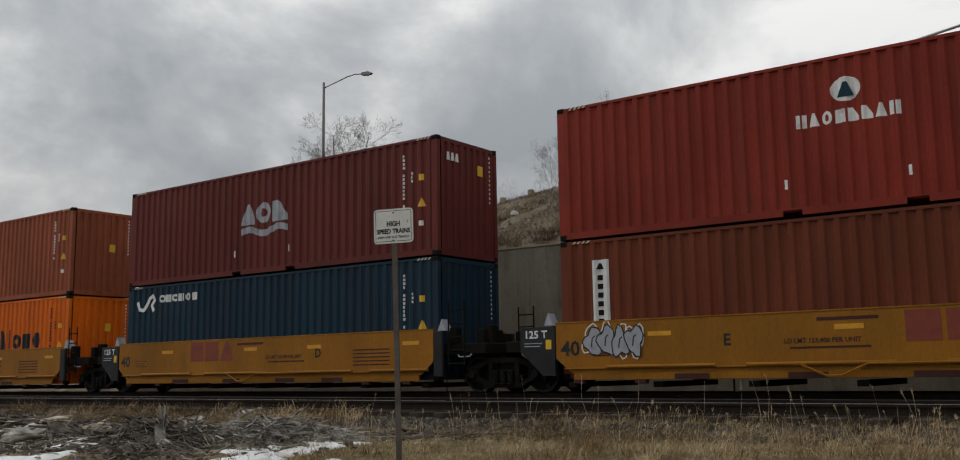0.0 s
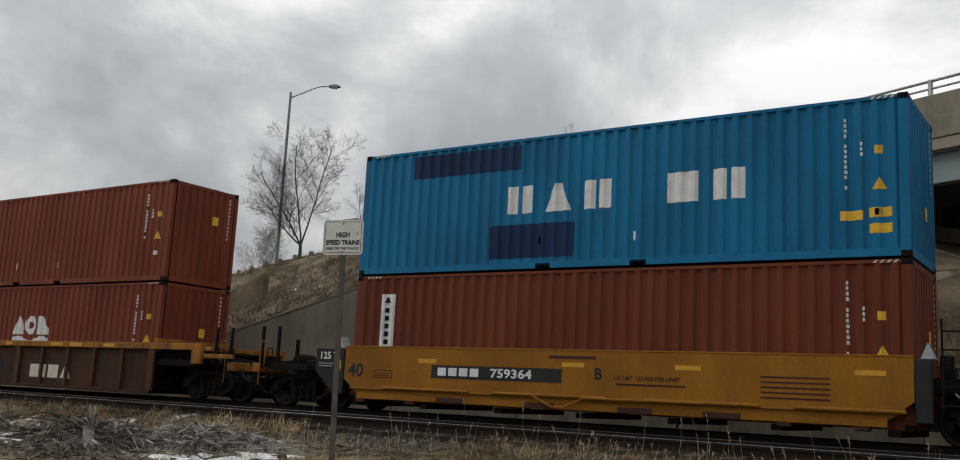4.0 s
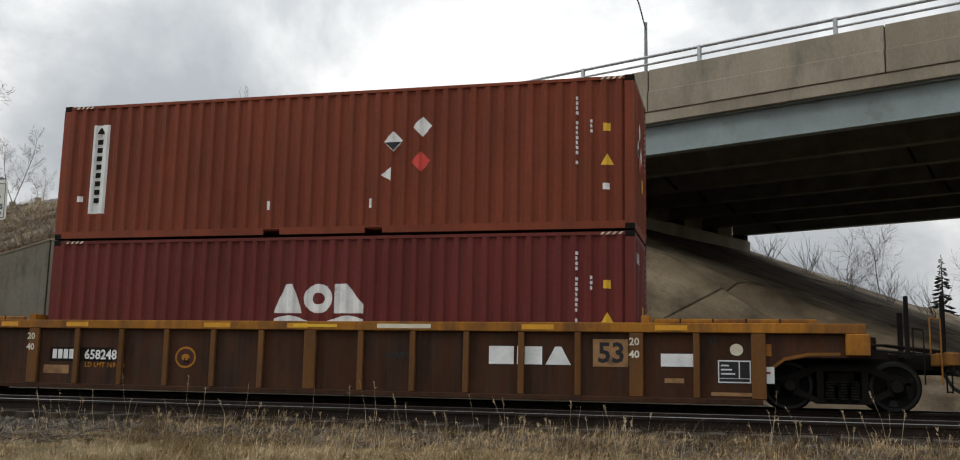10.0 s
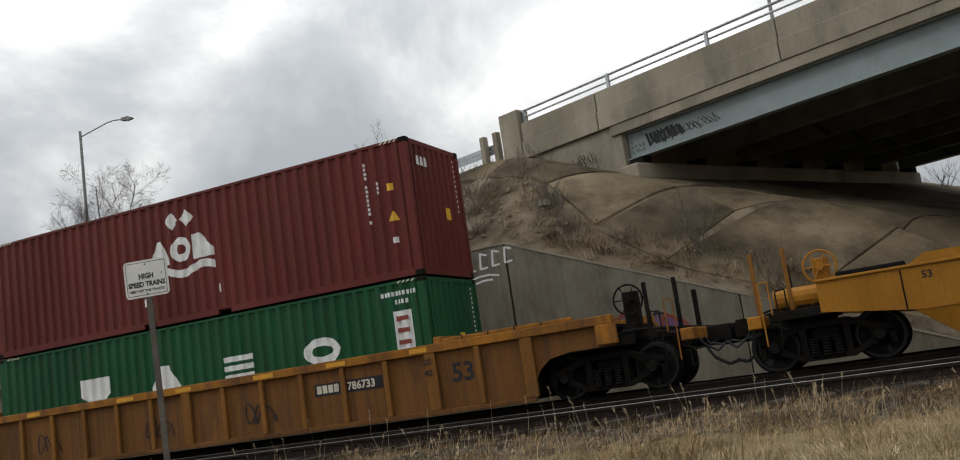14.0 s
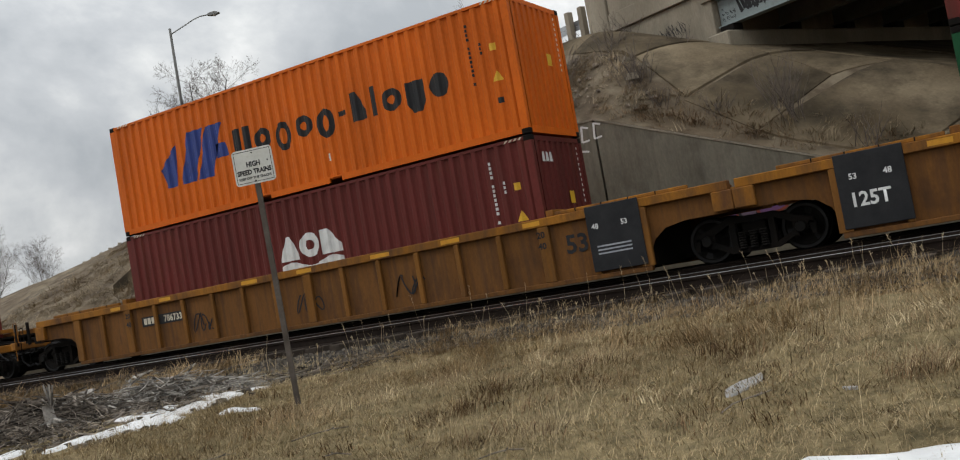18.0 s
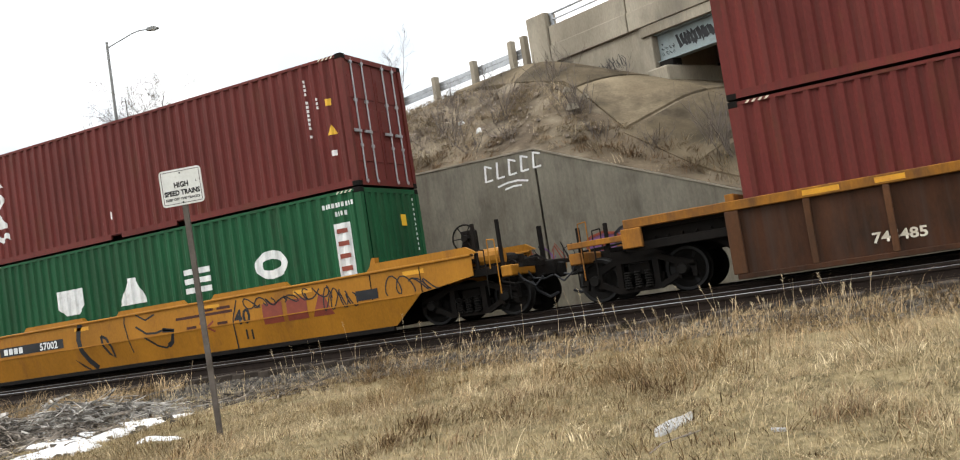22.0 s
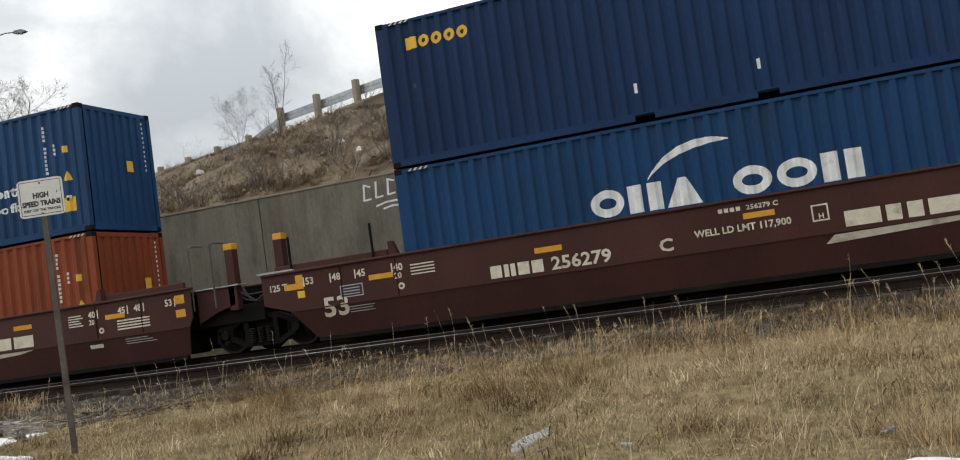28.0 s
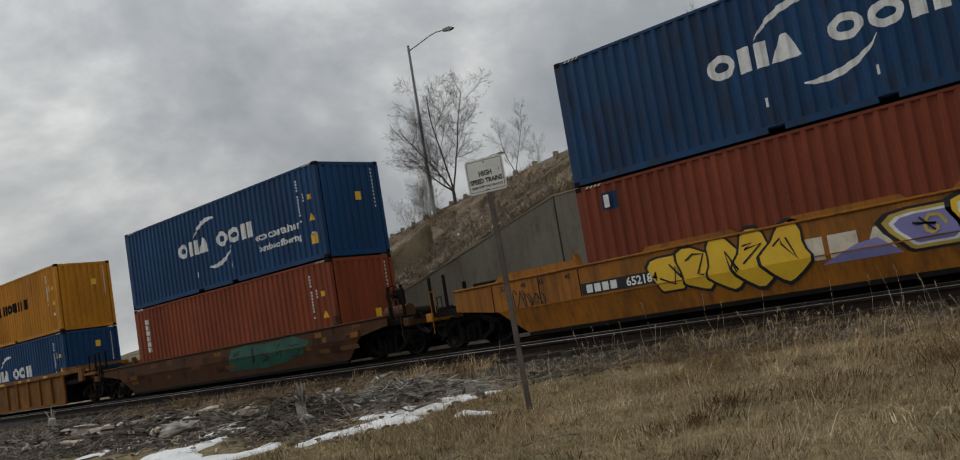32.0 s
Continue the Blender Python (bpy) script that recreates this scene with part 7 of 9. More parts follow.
        if n == 13:
            mark(car, -5.41, -3.04, 0.86, 1.09, BLACK, y)
            emblem(car, "block block block block", -5.25, 0.9, 0.14, 0.15, 0.05, WHITE, y - 0.002)
            car_text(car, "57002", -3.9, 0.89, 0.18, WHITE, y - 0.002, 1.05)
            for pts, w in (([(-2.36, 1.40), (-2.46, 1.2), (-2.50, 1.0), (-2.44, 0.7), (-2.28, 0.45), (-2.05, 0.24)], 0.15), ([(-1.72, 1.0), (-1.55, 0.92), (-1.43, 0.7), (-1.40, 0.44), (-1.55, 0.55), (-1.68, 0.75), (-1.72, 1.0)], 0.07), ([(-0.85, 1.44), (-0.9, 1.2), (-0.82, 0.8), (-0.77, 0.48)], 0.035), ([(-0.54, 1.08), (-0.22, 0.88), (0.10, 0.86), (0.30, 0.9), (0.63, 0.86), (0.52, 0.6), (0.30, 0.48), (0.04, 0.56), (-0.3, 0.8)], 0.05), ([(0.30, 0.9), (0.63, 0.86), (0.52, 0.6), (0.38, 0.52)], 0.11), ([(-0.5, 1.36), (-0.2, 1.2), (0.1, 1.3)], 0.04), ([(2.6, 1.30), (2.45, 0.9), (2.38, 0.2)], 0.035), ([(2.75, 0.62), (2.72, 0.4)], 0.05), ([(2.9, 0.6), (2.88, 0.38)], 0.05)):
                bm = bmesh.new()
                stroke(bm, pts, w, 0)
                on_side(bm, "graffiti", BLACK, car, y)
            for k in range(5):
                bm = bmesh.new()
                stroke(bm, [(-2.75 + 0.09 * k, 0.52 - 0.06 * k), (-2.5 + 0.09 * k, 0.30 - 0.05 * k)], 0.02, 0)
                on_side(bm, "graffiti", BLACK, car, y)
            for d in (-1, 1):
                bm = bmesh.new()
                stroke(bm, [(1.45, 0.80 - 0.12 * d), (1.66, 0.80), (1.87, 0.80 + 0.12 * d)], 0.05, 0)
                on_side(bm, "marking", REDMARK, car, y - 0.001 * d)
            for z, x0, x1 in ((1.06, 0.75, 2.45), (1.16, 1.6, 1.9), (1.16, 2.0, 2.4), (0.82, 1.05, 1.35), (0.82, 1.98, 2.28)):
                mark(car, x0, x1, z, z + 0.06, UMBER, y)
            car_text(car, "40", 2.49, 0.76, 0.33, BLACK, y)
            emblem(car, "block block tri", 3.3, 0.66, 0.55, 0.45, 0.12, REDMARK, y)
            tag_strokes(car, 2.9, 1.05, 2.2, 0.25, 8, BLACK, y - 0.001, 46, 0.03)
            tag_strokes(car, 5.0, 0.75, 0.8, 0.5, 4, BLACK, y - 0.001, 47, 0.03)
            tag_strokes(car, 6.6, 0.85, 1.2, 0.4, 4, BLACK, y - 0.001, 48, 0.028)
            mark(car, 5.8, 6.35, 0.84, 1.05, BLACK, y - 0.003)
            for xx in (-2.6, 1.6, 4.2, 7.0):
                mark(car, xx, xx + 0.5, 1.2, 1.29, REFLECT, y, "reflector")
        else:
            pts = [(0.3, 0.42), (0.5, 0.82), (0.7, 1.1), (1.6, 1.17), (2.6, 1.1), (4.2, 1.17), (5.0, 0.95), (4.6, 0.62), (3.6, 0.45), (2.4, 0.36)]
            on_side(poly(bmesh.new(), pts), "graffiti", TEAL, car, y, "large green spray-paint patch")
            rg = random.Random(6)
            for k in range(44):
                x0 = rg.uniform(-7.6, 0.2) if k % 2 else rg.uniform(4.6, 7.4)
                z0 = rg.choice((0.5, 0.66, 0.82, 0.98))
                mark(car, x0, x0 + rg.uniform(0.2, 0.6), z0, z0 + rg.uniform(0.1, 0.2), rg.choice((RIBWORN, WORN, UMBER, RIBTAWNY, WORN, RIBDARK)), y - 0.0004 * k)
            for k in range(5):
                bm = bmesh.new()
                stroke(bm, [(0.8 + k * 0.8 + rg.uniform(-0.1, 0.5), 0.55 + rg.uniform(0, 0.5)) for q in range(6)], 0.045, 0)
                on_side(bm, "graffiti", BLACK, car, y - 0.002 - 0.0004 * k)
    else:
        free_l, free_r = n == 16, n == 14
        left = (8.25, 9.5, 10.35) if free_l else (8.15, 8.6, 9.2)
        right = (8.75, 9.65, 10.2) if free_r else (8.42, 8.58, 8.68)
        car = smooth_car("dark brown smooth-sided articulated well car unit", UMBER, 7.3, 9.05, (left, right), 1.56, hump=False)
        y = -1.506
        if free_l:
            truck(car, -10.55)
            posts(car, [-8.95], 1.0, 2.5, UMBER, -1.2, 0.26)
            posts(car, [-8.95], 2.36, 2.44, REFLECT, -1.2, 0.27)
            end_platform(car, -9.05, -12.4, UMBER, -1, upright=2.35, tank=True)
            coupler(car, -12.3, -1)
        else:
            truck(car, -9.6)
            posts(car, [-8.85], 1.5, 2.42, UMBER, -1.2, 0.2)
            posts(car, [-8.84], 2.3, 2.43, REFLECT, -1.2, 0.21)
            posts(car, [-8.55, -6.7], 1.6, 2.3, SOOTSHADE, -1.38, 0.045)
            car_text(car, "125 T", -9.05, 1.24, 0.13, CREAM, y)
            bm = bmesh.new()
            box(bm, -9.35, -8.5, -1.42, -1.0, 1.613, 1.65, 0.006)
            part("walkway", bm, GALV, car, "pale metal step plate")
        if free_r:
            truck(car, 10.25)
            posts(car, [10.3], 1.0, 2.42, UMBER, -1.2, 0.26)
            posts(car, [10.3], 2.30, 2.38, REFLECT, -1.2, 0.27)
            end_platform(car, 10.45, 12.1, UMBER, 1, upright=2.35)
            coupler(car, 12.0, 1)
        else:
            posts(car, [9.58], 1.0, 2.38, UMBER, -1.2, 0.2)
            posts(car, [9.58], 2.26, 2.39, REFLECT, -1.2, 0.21)
            for xx in (8.66, 9.2):
                bm = bmesh.new()
                pipe(bm, [(xx, -1.38, 1.1), (xx, -1.38, 2.42), (xx + 0.05, -1.3, 2.46), (xx + 0.08, -1.0, 2.46)], 0.019, 6)
                part("grab_iron", bm, POSTC, car)
            bm = bmesh.new()
            prism(bm, [(8.70, 1.50), (9.62, 1.50), (9.62, 1.12), (9.2, 1.02), (8.70, 0.82)], -1.30, -1.18)
            part("end_panel", bm, UMBER, car, "recessed dark brown end panel")
            bm = bmesh.new()
            box(bm, 8.70, 9.75, -1.34, -1.0, 1.502, 1.53, 0.006)
            part("walkway", bm, GALV, car, "pale metal step plate")
            rg = random.Random(40 + n)
            for k in range(4):
                yy = -1.15 + 0.12 * k
                bm = bmesh.new()
                pipe(bm, [(9.5, yy, 1.45), (9.75, yy - 0.1, 1.2 + rg.uniform(-0.15, 0.15)), (10.1, yy - 0.1, 1.1 + rg.uniform(-0.2, 0.2)), (10.45, yy, 1.4)], 0.022, 6)
                part("air_hose", bm, BLACK, car)
            bm = bmesh.new()
            box(bm, 8.3, 10.2, -1.15, 1.15, 0.72, 1.10, 0.02)
            part("end_frame", bm, SOOTSHADE, car)
        for s, reach in ((-1, left[2]), (1, right[2])):
            bm = bmesh.new()
            box(bm, *sorted((s * 6.4, s * (reach - 0.25))), -1.36, -1.28, 1.612, 1.74, 0.01)
            part("end_coaming", bm, UMBER, car)
        emblem(car, "block twin block block", -4.3, 0.86, 0.22, 0.23, 0.05, CREAM, y)
        car_text(car, "256279", -3.12, 0.87, 0.235, CREAM, y, 1.15)
        car_text(car, {14: "A", 15: "C", 16: "B"}[n], -1.14, 0.9, 0.22, CREAM, y, 1.2)
        car_text(car, "WELL LD LMT " + {14: "117,800", 15: "117,900", 16: "118,000"}[n], -0.5, 1.05, 0.12, CREAM, y)
        emblem(car, "block twin block block", 1.95, 0.86, 0.56, 0.26, 0.08, CREAM, y)
        bm = poly(bmesh.new(), [(1.6, 0.62), (4.0, 0.72), (4.5, 0.80), (1.75, 0.76)])
        on_side(bm, "logo_shape", CREAM, car, y)
        car_text(car, "53", -8.15 if free_l else -7.88, 0.60, 0.38, CREAM, y, 1.15)
        for q in range(4):
            mark(car, -0.05 + 0.1 * q, 0.02 + 0.1 * q, 1.40, 1.47, CREAM, y)
        car_text(car, {14: "256279 A", 15: "256279 C", 16: "256279 B"}[n], 0.42, 1.40, 0.08, CREAM, y, 1.2)
        for q in range(3):
            mark(car, 6.9, 7.7 - 0.1 * q, 0.62 + 0.05 * q, 0.637 + 0.05 * q, GREYMARK, y)
            mark(car, -7.3, -6.75 - 0.05 * (q % 2), 0.62 + 0.05 * q, 0.635 + 0.05 * q, GREYMARK, y)
        mark(car, 5.95, 6.3, 0.62, 0.70, CREAM, y)
        for xx, t in ((-8.2, "53"), (-7.6, "48"), (-7.05, "45"), (-6.25, "40"), (6.0, "40"), (6.8, "45"), (7.22, "48"), (8.02, "53")):
            car_text(car, t, xx, 1.29, 0.14, CREAM, y)
            mark(car, xx + (0.24 if xx > 0 else -0.05), xx + (0.27 if xx > 0 else -0.02), 1.26, 1.44, CREAM, y)
        for xx, t in ((-6.25, "20"), (6.0, "20")):
            car_text(car, t, xx, 1.14, 0.11, CREAM, y)
        for xx, z in ((-6.8, 1.18), (-3.4, 1.2), (0.35, 1.24), (3.9, 1.26), (6.45, 1.2)):
            mark(car, xx, xx + 0.52, z, z + 0.1, REFLECT, y, "reflector")
        if free_l:
            mark(car, -10.25, -9.73, 1.34, 1.50, REFLECT, y, "reflector")
            mark(car, -10.25, -9.73, 1.18, 1.28, CREAM, y)
            for q in range(5):
                mark(car, -9.6, -9.0 - 0.07 * (q % 3), 1.14 + q * 0.06, 1.165 + q * 0.06, GREYMARK, y)
        else:
            mark(car, -8.68, -8.25, 1.22, 1.34, REFLECT, y, "reflector")
            mark(car, -8.42, -8.25, 1.342, 1.5, REFLECT, y, "reflector")
        if free_r:
            mark(car, 9.46, 9.96, 1.30, 1.50, REFLECT, y, "reflector")
            mark(car, 8.3, 8.36, 1.05, 1.5, GREYMARK, y)
            for q in range(5):
                mark(car, 8.5, 9.2 - 0.08 * (q % 3), 1.2 + q * 0.06, 1.225 + q * 0.06, CREAM, y)
        else:
            mark(car, 8.28, 8.52, 1.30, 1.48, REFLECT, y, "reflector")
            mark(car, 8.28, 8.52, 1.02, 1.18, REFLECT, y, "reflector")
        for i in range(4):
            mark(car, 6.75, 7.6, 0.94 + i * 0.06, 0.97 + i * 0.06, CREAM, y)
            mark(car, -5.9, -5.4, 1.16 + i * 0.06, 1.185 + i * 0.06, CREAM, y)
        for i in range(5):
            mark(car, 5.45, 5.85 - 0.05 * (i % 3), 1.14 + i * 0.055, 1.165 + i * 0.055, CREAM, y)
        mark(car, -7.45, -6.95, 0.92, 1.16, GREYMARK, y)
        mark(car, -7.43, -6.97, 0.94, 1.14, UMBER, y - 0.002)
        for i in range(3):
            mark(car, -7.38, -7.02, 0.97 + i * 0.055, 0.99 + i * 0.055, GREYMARK, y - 0.004)
        for xx in (-6.2, 6.25):
            on_side(glyph(bmesh.new(), "ring", xx, 0.92, 0.14, 0.13), "marking", CREAM, car, y)
        mark(car, 1.45, 1.72, 1.02, 1.30, CREAM, y)
        mark(car, 1.475, 1.695, 1.045, 1.275, UMBER, y - 0.002)
        car_text(car, "H", 1.55, 1.06, 0.09, CREAM, y - 0.004)
        mark(car, -8.72 if free_l else -8.4, -8.56 if free_l else -8.24, 1.04, 1.18, SIGNY, y)
        if n == 14:
            mark(car, 9.46, 9.96, 1.02, 1.27, CREAM, y - 0.001)
            mark(car, 9.48, 9.94, 1.04, 1.25, BLACK, y - 0.003)
            mark(car, 9.48, 9.94, 1.13, 1.15, CREAM, y - 0.005)
            mark(car, 9.18, 9.34, 1.10, 1.24, SIGNY, y)
            car_text(car, "S-2054-16 REEFER CLEARANCE", 6.5, 1.64, 0.075, CREAM, -1.364)
            for q, (xx, zz, w, h) in enumerate(((-5.3, 0.85, 0.7, 0.55), (6.55, 0.98, 1.0, 0.32), (3.9, 1.22, 1.1, 0.24))):
                tag_strokes(car, xx, zz, w, h, 4, WHITE, y - 0.004, 61 + q, 0.020)
            car_text(car, "L 201-9", 8.75, 1.02, 0.10, CREAM, y)
            car_text(car, "JACK HERE", 9.5, 0.93, 0.05, CREAM, y)
    low, up = load_for(n)
    dress(n, low, up)
    MOVING.append((car, x, TRAIN_Y, 0.0))
    k = LOW_STACK if n == 9 else 1.0
    low.scale = (1, 1, k)
    MOVING.append((low, x, TRAIN_Y, FLOOR_Z[n]))
    MOVING.append((up, x, TRAIN_Y, FLOOR_Z[n] + CH * k + STACK))


for n in CENTRES:
    build_car(n)

# ---- warning sign ----
def warning_sign(at):
    s = thing("warning_sign", "white rectangular track warning sign on a thin steel post", "sign", at=at)
    bm = bmesh.new()
    for a, b in ((-0.028, -0.020), (0.020, 0.028)):
        box(bm, a, b, 0.0, 0.03, -0.35, 2.86)
    box(bm, -0.02, 0.02, 0.0, 0.006, -0.35, 2.86)
    part("post", bm, POSTC, s, "weathered grey steel channel post")
    W, H, z0 = 0.235, 0.195, 2.66
    bm = bmesh.new()
    out = []
    for cx, cz, a0 in ((W - 0.04, H - 0.04, 0), (-W + 0.04, H - 0.04, 90), (-W + 0.04, -H + 0.04, 180), (W - 0.04, -H + 0.04, 270)):
        for k in range(4):
            a = radians(a0 + k * 30)
            out.append((cx + 0.04 * math.cos(a), z0 + cz + 0.04 * math.sin(a)))
    prism(bm, out, -0.012, -0.008)
    plate_ = part("sign_plate", bm, surf("sign_white", (0.66, 0.66, 0.62), (0.56, 0.56, 0.53), 5, 0.5, 0, 0.02, 40, (0.35, 0.32, 0.28), 0.15, 6), s)
    for x0, x1, zz0, zz1 in ((-W + 0.02, W - 0.02, H - 0.026, H - 0.02), (-W + 0.02, W - 0.02, -H + 0.02, -H + 0.026), (-W + 0.02, -W + 0.026, -H + 0.027, H - 0.027), (W - 0.026, W - 0.02, -H + 0.027, H - 0.027)):
        on_side(rect(bmesh.new(), x0, x1, z0 + zz0, z0 + zz1), "border_line", BLACK, plate_, -0.0135)
    for text, h, z, wid in (("HIGH", 0.056, 0.0, 0.16), ("SPEED TRAINS", 0.052, -0.083, 0.40), ("KEEP OFF THE TRACKS", 0.026, -0.138, 0.38)):
        bm = lettering(text, h, 0.0035 if h > 0.04 else 0.0015)
        xs = [v.co.x for v in bm.verts]
        k = wid / (max(xs) - min(xs))
        for v in bm.verts:
            v.co.x = (v.co.x - min(xs)) * k - wid / 2
            v.co.z += z0 + z
        on_side(bm, "lettering", BLACK, plate_, -0.0138)["kind"] = "stuff"
    for z in (0.15, -0.165):
        bm = bmesh.new()
        cyl(bm, (0, -0.018, z0 + z), (0, -0.006, z0 + z), 0.009, 0.009, 8)
        part("bolt", bm, SOOTSHADE, s)
    on_side(poly(bmesh.new(), [(0.16, z0 + 0.03), (0.175, z0 + 0.03), (0.17, z0 + 0.06)]), "scratch", SOOTSHADE, plate_, -0.0138)
    return s


warning_sign(pose(-7.26, 8.02, -0.47, 0.6, -0.9, 20))


# ---- street lamps ----
def street_lamp(at, tall, arm=2.6):
    l = thing("street_lamp", "tall grey tapered street lamp with a curved arm", "street lamp", "lamps along the road", at=at)
    bm = bmesh.new()
    cyl(bm, (0, 0, -2.0), (0, 0, tall - 0.42), 0.125, 0.075, 12)
    cyl(bm, (0, 0, tall - 0.42), (0, 0, tall - 0.38), 0.09, 0.07, 12)
    part("pole", bm, POLE, l)
    bm = bmesh.new()
    pts = [(0.05, 0, tall - 0.72), (0.9, 0, tall - 0.42), (1.6, 0, tall - 0.16), (2.05, 0, tall - 0.07), (arm, 0, tall - 0.08)]
    pipe(bm, pts, 0.036, 8)
    cyl(bm, (-0.02, 0, tall - 0.75), (0.14, 0, tall - 0.69), 0.055, 0.05, 8)
    part("arm", bm, POLE, l)
    bm = bmesh.new()
    prism(bm, [(arm - 0.1, tall - 0.14), (arm + 0.12, tall - 0.2), (arm + 0.55, tall - 0.17), (arm + 0.66, tall - 0.1), (arm + 0.4, tall + 0.02), (arm, tall - 0.02)], -0.13, 0.13)
    part("lamp_head", bm, POLE, l)
    bm = bmesh.new()
    cyl(bm, (arm + 0.34, 0, tall - 0.24), (arm + 0.34, 0, tall - 0.18), 0.1, 0.12, 12)
    part("lens", bm, LENSG, l)
    return l


street_lamp(pose(-42.6, 41.4, 7.9, 0, 0, 20), 11.0)
street_lamp(pose(-108.0, 66.0, 5.0, 0, 0, 20), 11.0)
street_lamp(pose(-59.5, 63.5, 4.6, 0, 0, 20), 11.0)
street_lamp(pose(-3.9, 45.3, 8.2, 0, 0, 265), 9.7)


# ---- bare trees ----
def limb(verts, faces, p, q, r0, r1, seg=5):
    d = (q - p).normalized()
    a = d.orthogonal().normalized()
    b = d.cross(a)
    n = len(verts)
    for c, r in ((p, r0), (q, r1)):
        for i in range(seg):
            t = i * math.tau / seg
            verts.append(tuple(c + (a * math.cos(t) + b * math.sin(t)) * r))
    for i in range(seg):
        j = (i + 1) % seg
        faces.append((n + i, n + j, n + seg + j, n + seg + i))


def bare_tree(at, tall, seed, label, wide=0.5, stems=((0, 0, 1.0),), bole=0.25, thick=0.016, fine=4, lean=(0, 0)):
    """A leafless tree: a bole that parts into stems, limbs that sweep out and up from these, and sprays of fine twigs.
    wide: width of the crown over its height; stems: lean in x and y and share of the height; fine: steps of branching."""
    rg = random.Random(seed)
    t = thing("bare_tree", label, "tree", "bare trees on the bank", at=at)
    tv, tf, cv, cf = [], [], [], []
    finest = 0.0006 * tall
    reach = tall * wide * 0.42

    def shoot(p, d, length, r, lev):
        n = (9, 7, 5, 4, 3)[lev]
        turn = rg.uniform(0, math.tau)
        for k in range(n):
            wander = (0.10, 0.16, 0.20, 0.26, 0.3)[lev]
            d = (d + Vector((rg.uniform(-1, 1), rg.uniform(-1, 1), rg.uniform(-1, 1))) * wander + Vector((0, 0, (0.05, 0.10, 0.08, 0.04, 0.0)[lev]))).normalized()
            q = p + d * length / n
            r2 = max(r * (1 - 0.8 / n), finest)
            coarse = lev < 2
            limb(tv if coarse else cv, tf if coarse else cf, p, q, r, r2, (7, 5, 3, 3, 3)[lev])
            p, r = q, r2
            if lev < fine and (k > 0 or lev) and rg.random() < (1, 0.9, 0.85, 0.8, 0)[lev]:
                for twin in range((2, 2, 1, 1, 1)[lev] if rg.random() < (0.7, 0.6, 0.5, 0.5, 0)[lev] else 1):
                    turn += 2.4 + rg.uniform(-0.4, 0.4)
                    side = d.orthogonal().normalized()
                    side = side * math.cos(turn) + d.cross(side) * math.sin(turn)
                    away = rg.uniform(0.5, 0.95) if lev else rg.uniform(0.7, 1.15)
                    nd = (d * math.cos(away) + side * math.sin(away)).normalized()
                    f = k / n
                    ln = reach * (0.55 + 0.75 * math.sin(math.pi * (0.15 + 0.75 * f))) * rg.uniform(0.6, 1.0) if lev == 0 else length * rg.uniform(0.38, 0.62) * (1.1 - 0.45 * f)
                    shoot(p, nd, ln, max(r * rg.uniform(0.42, 0.62), finest), lev + 1)
        return p

    p, d, r = Vector((0, 0, -0.5)), Vector((lean[0], lean[1], 1)).normalized(), tall * thick
    length = tall * bole + 0.5
    for k in range(5):
        q = p + (d + Vector((rg.uniform(-0.05, 0.05), rg.uniform(-0.05, 0.05), 0))) * length / 5
        limb(tv, tf, p, q, r, r * 0.93, 8)
        p, r = q, r * 0.93
    for x, y, h in stems:
        shoot(p, Vector((x, y, 1)).normalized(), tall * (1 - bole) * h, r * (0.62 if len(stems) > 1 else 0.9), 0)
    k = tall / max(v[2] for v in cv + tv)
    tv = [(x * k, y * k, z * k) for x, y, z in tv]
    cv = [(x * k, y * k, z * k) for x, y, z in cv]
    part("trunk", raw("trunk", tv, tf, BARK, True), BARK, t)
    part("crown", raw("crown", cv, cf, TWIG, True), TWIG, t, "fine leafless branches")
    return t


bare_tree(pose(-41.2, 41.9, 7.2), 9.4, 21, "tall spreading leafless tree on top of the embankment", 0.55, ((0.20, 0.16, 1.0), (-0.10, -0.16, 0.98), (-0.38, -0.32, 0.8), (-1.0, -0.9, 0.46)), 0.22, 0.018, 4)
bare_tree(pose(-37.8, 43.9, 7.6), 6.4, 5, "slender leafless tree on top of the embankment", 0.36, ((0.22, 0.24, 1.0), (-0.3, -0.3, 0.75)), 0.3, 0.011, 3)
bare_tree(pose(-34.8, 42.5, 7.6), 3.4, 8, "small leafless tree on top of the embankment", 0.5, ((0.2, 0.2, 1.0), (-0.3, 0.1, 0.9)), 0.2, 0.012, 3)
bare_tree(pose(-18.9, 33.0, 7.7), 3.9, 11, "thin leafless sapling behind the guard rail", 0.34, ((0.55, 0.1, 1.0), (-0.2, 0, 0.7), (0.1, -0.1, 0.75)), 0.2, 0.009, 2)
bare_tree(pose(-21.8, 34.6, 7.7), 3.0, 12, "thin leafless sapling behind the guard rail", 0.6, ((0.3, 0.2, 1.0), (-0.35, 0, 0.9), (0, -0.2, 0.9)), 0.12, 0.009, 3)
bare_tree(pose(-20.2, 34.0, 7.7), 2.2, 14, "thin leafless sapling behind the guard rail", 0.5, ((0.1, 0.2, 1.0), (-0.35, 0, 0.8)), 0.12, 0.008, 2)
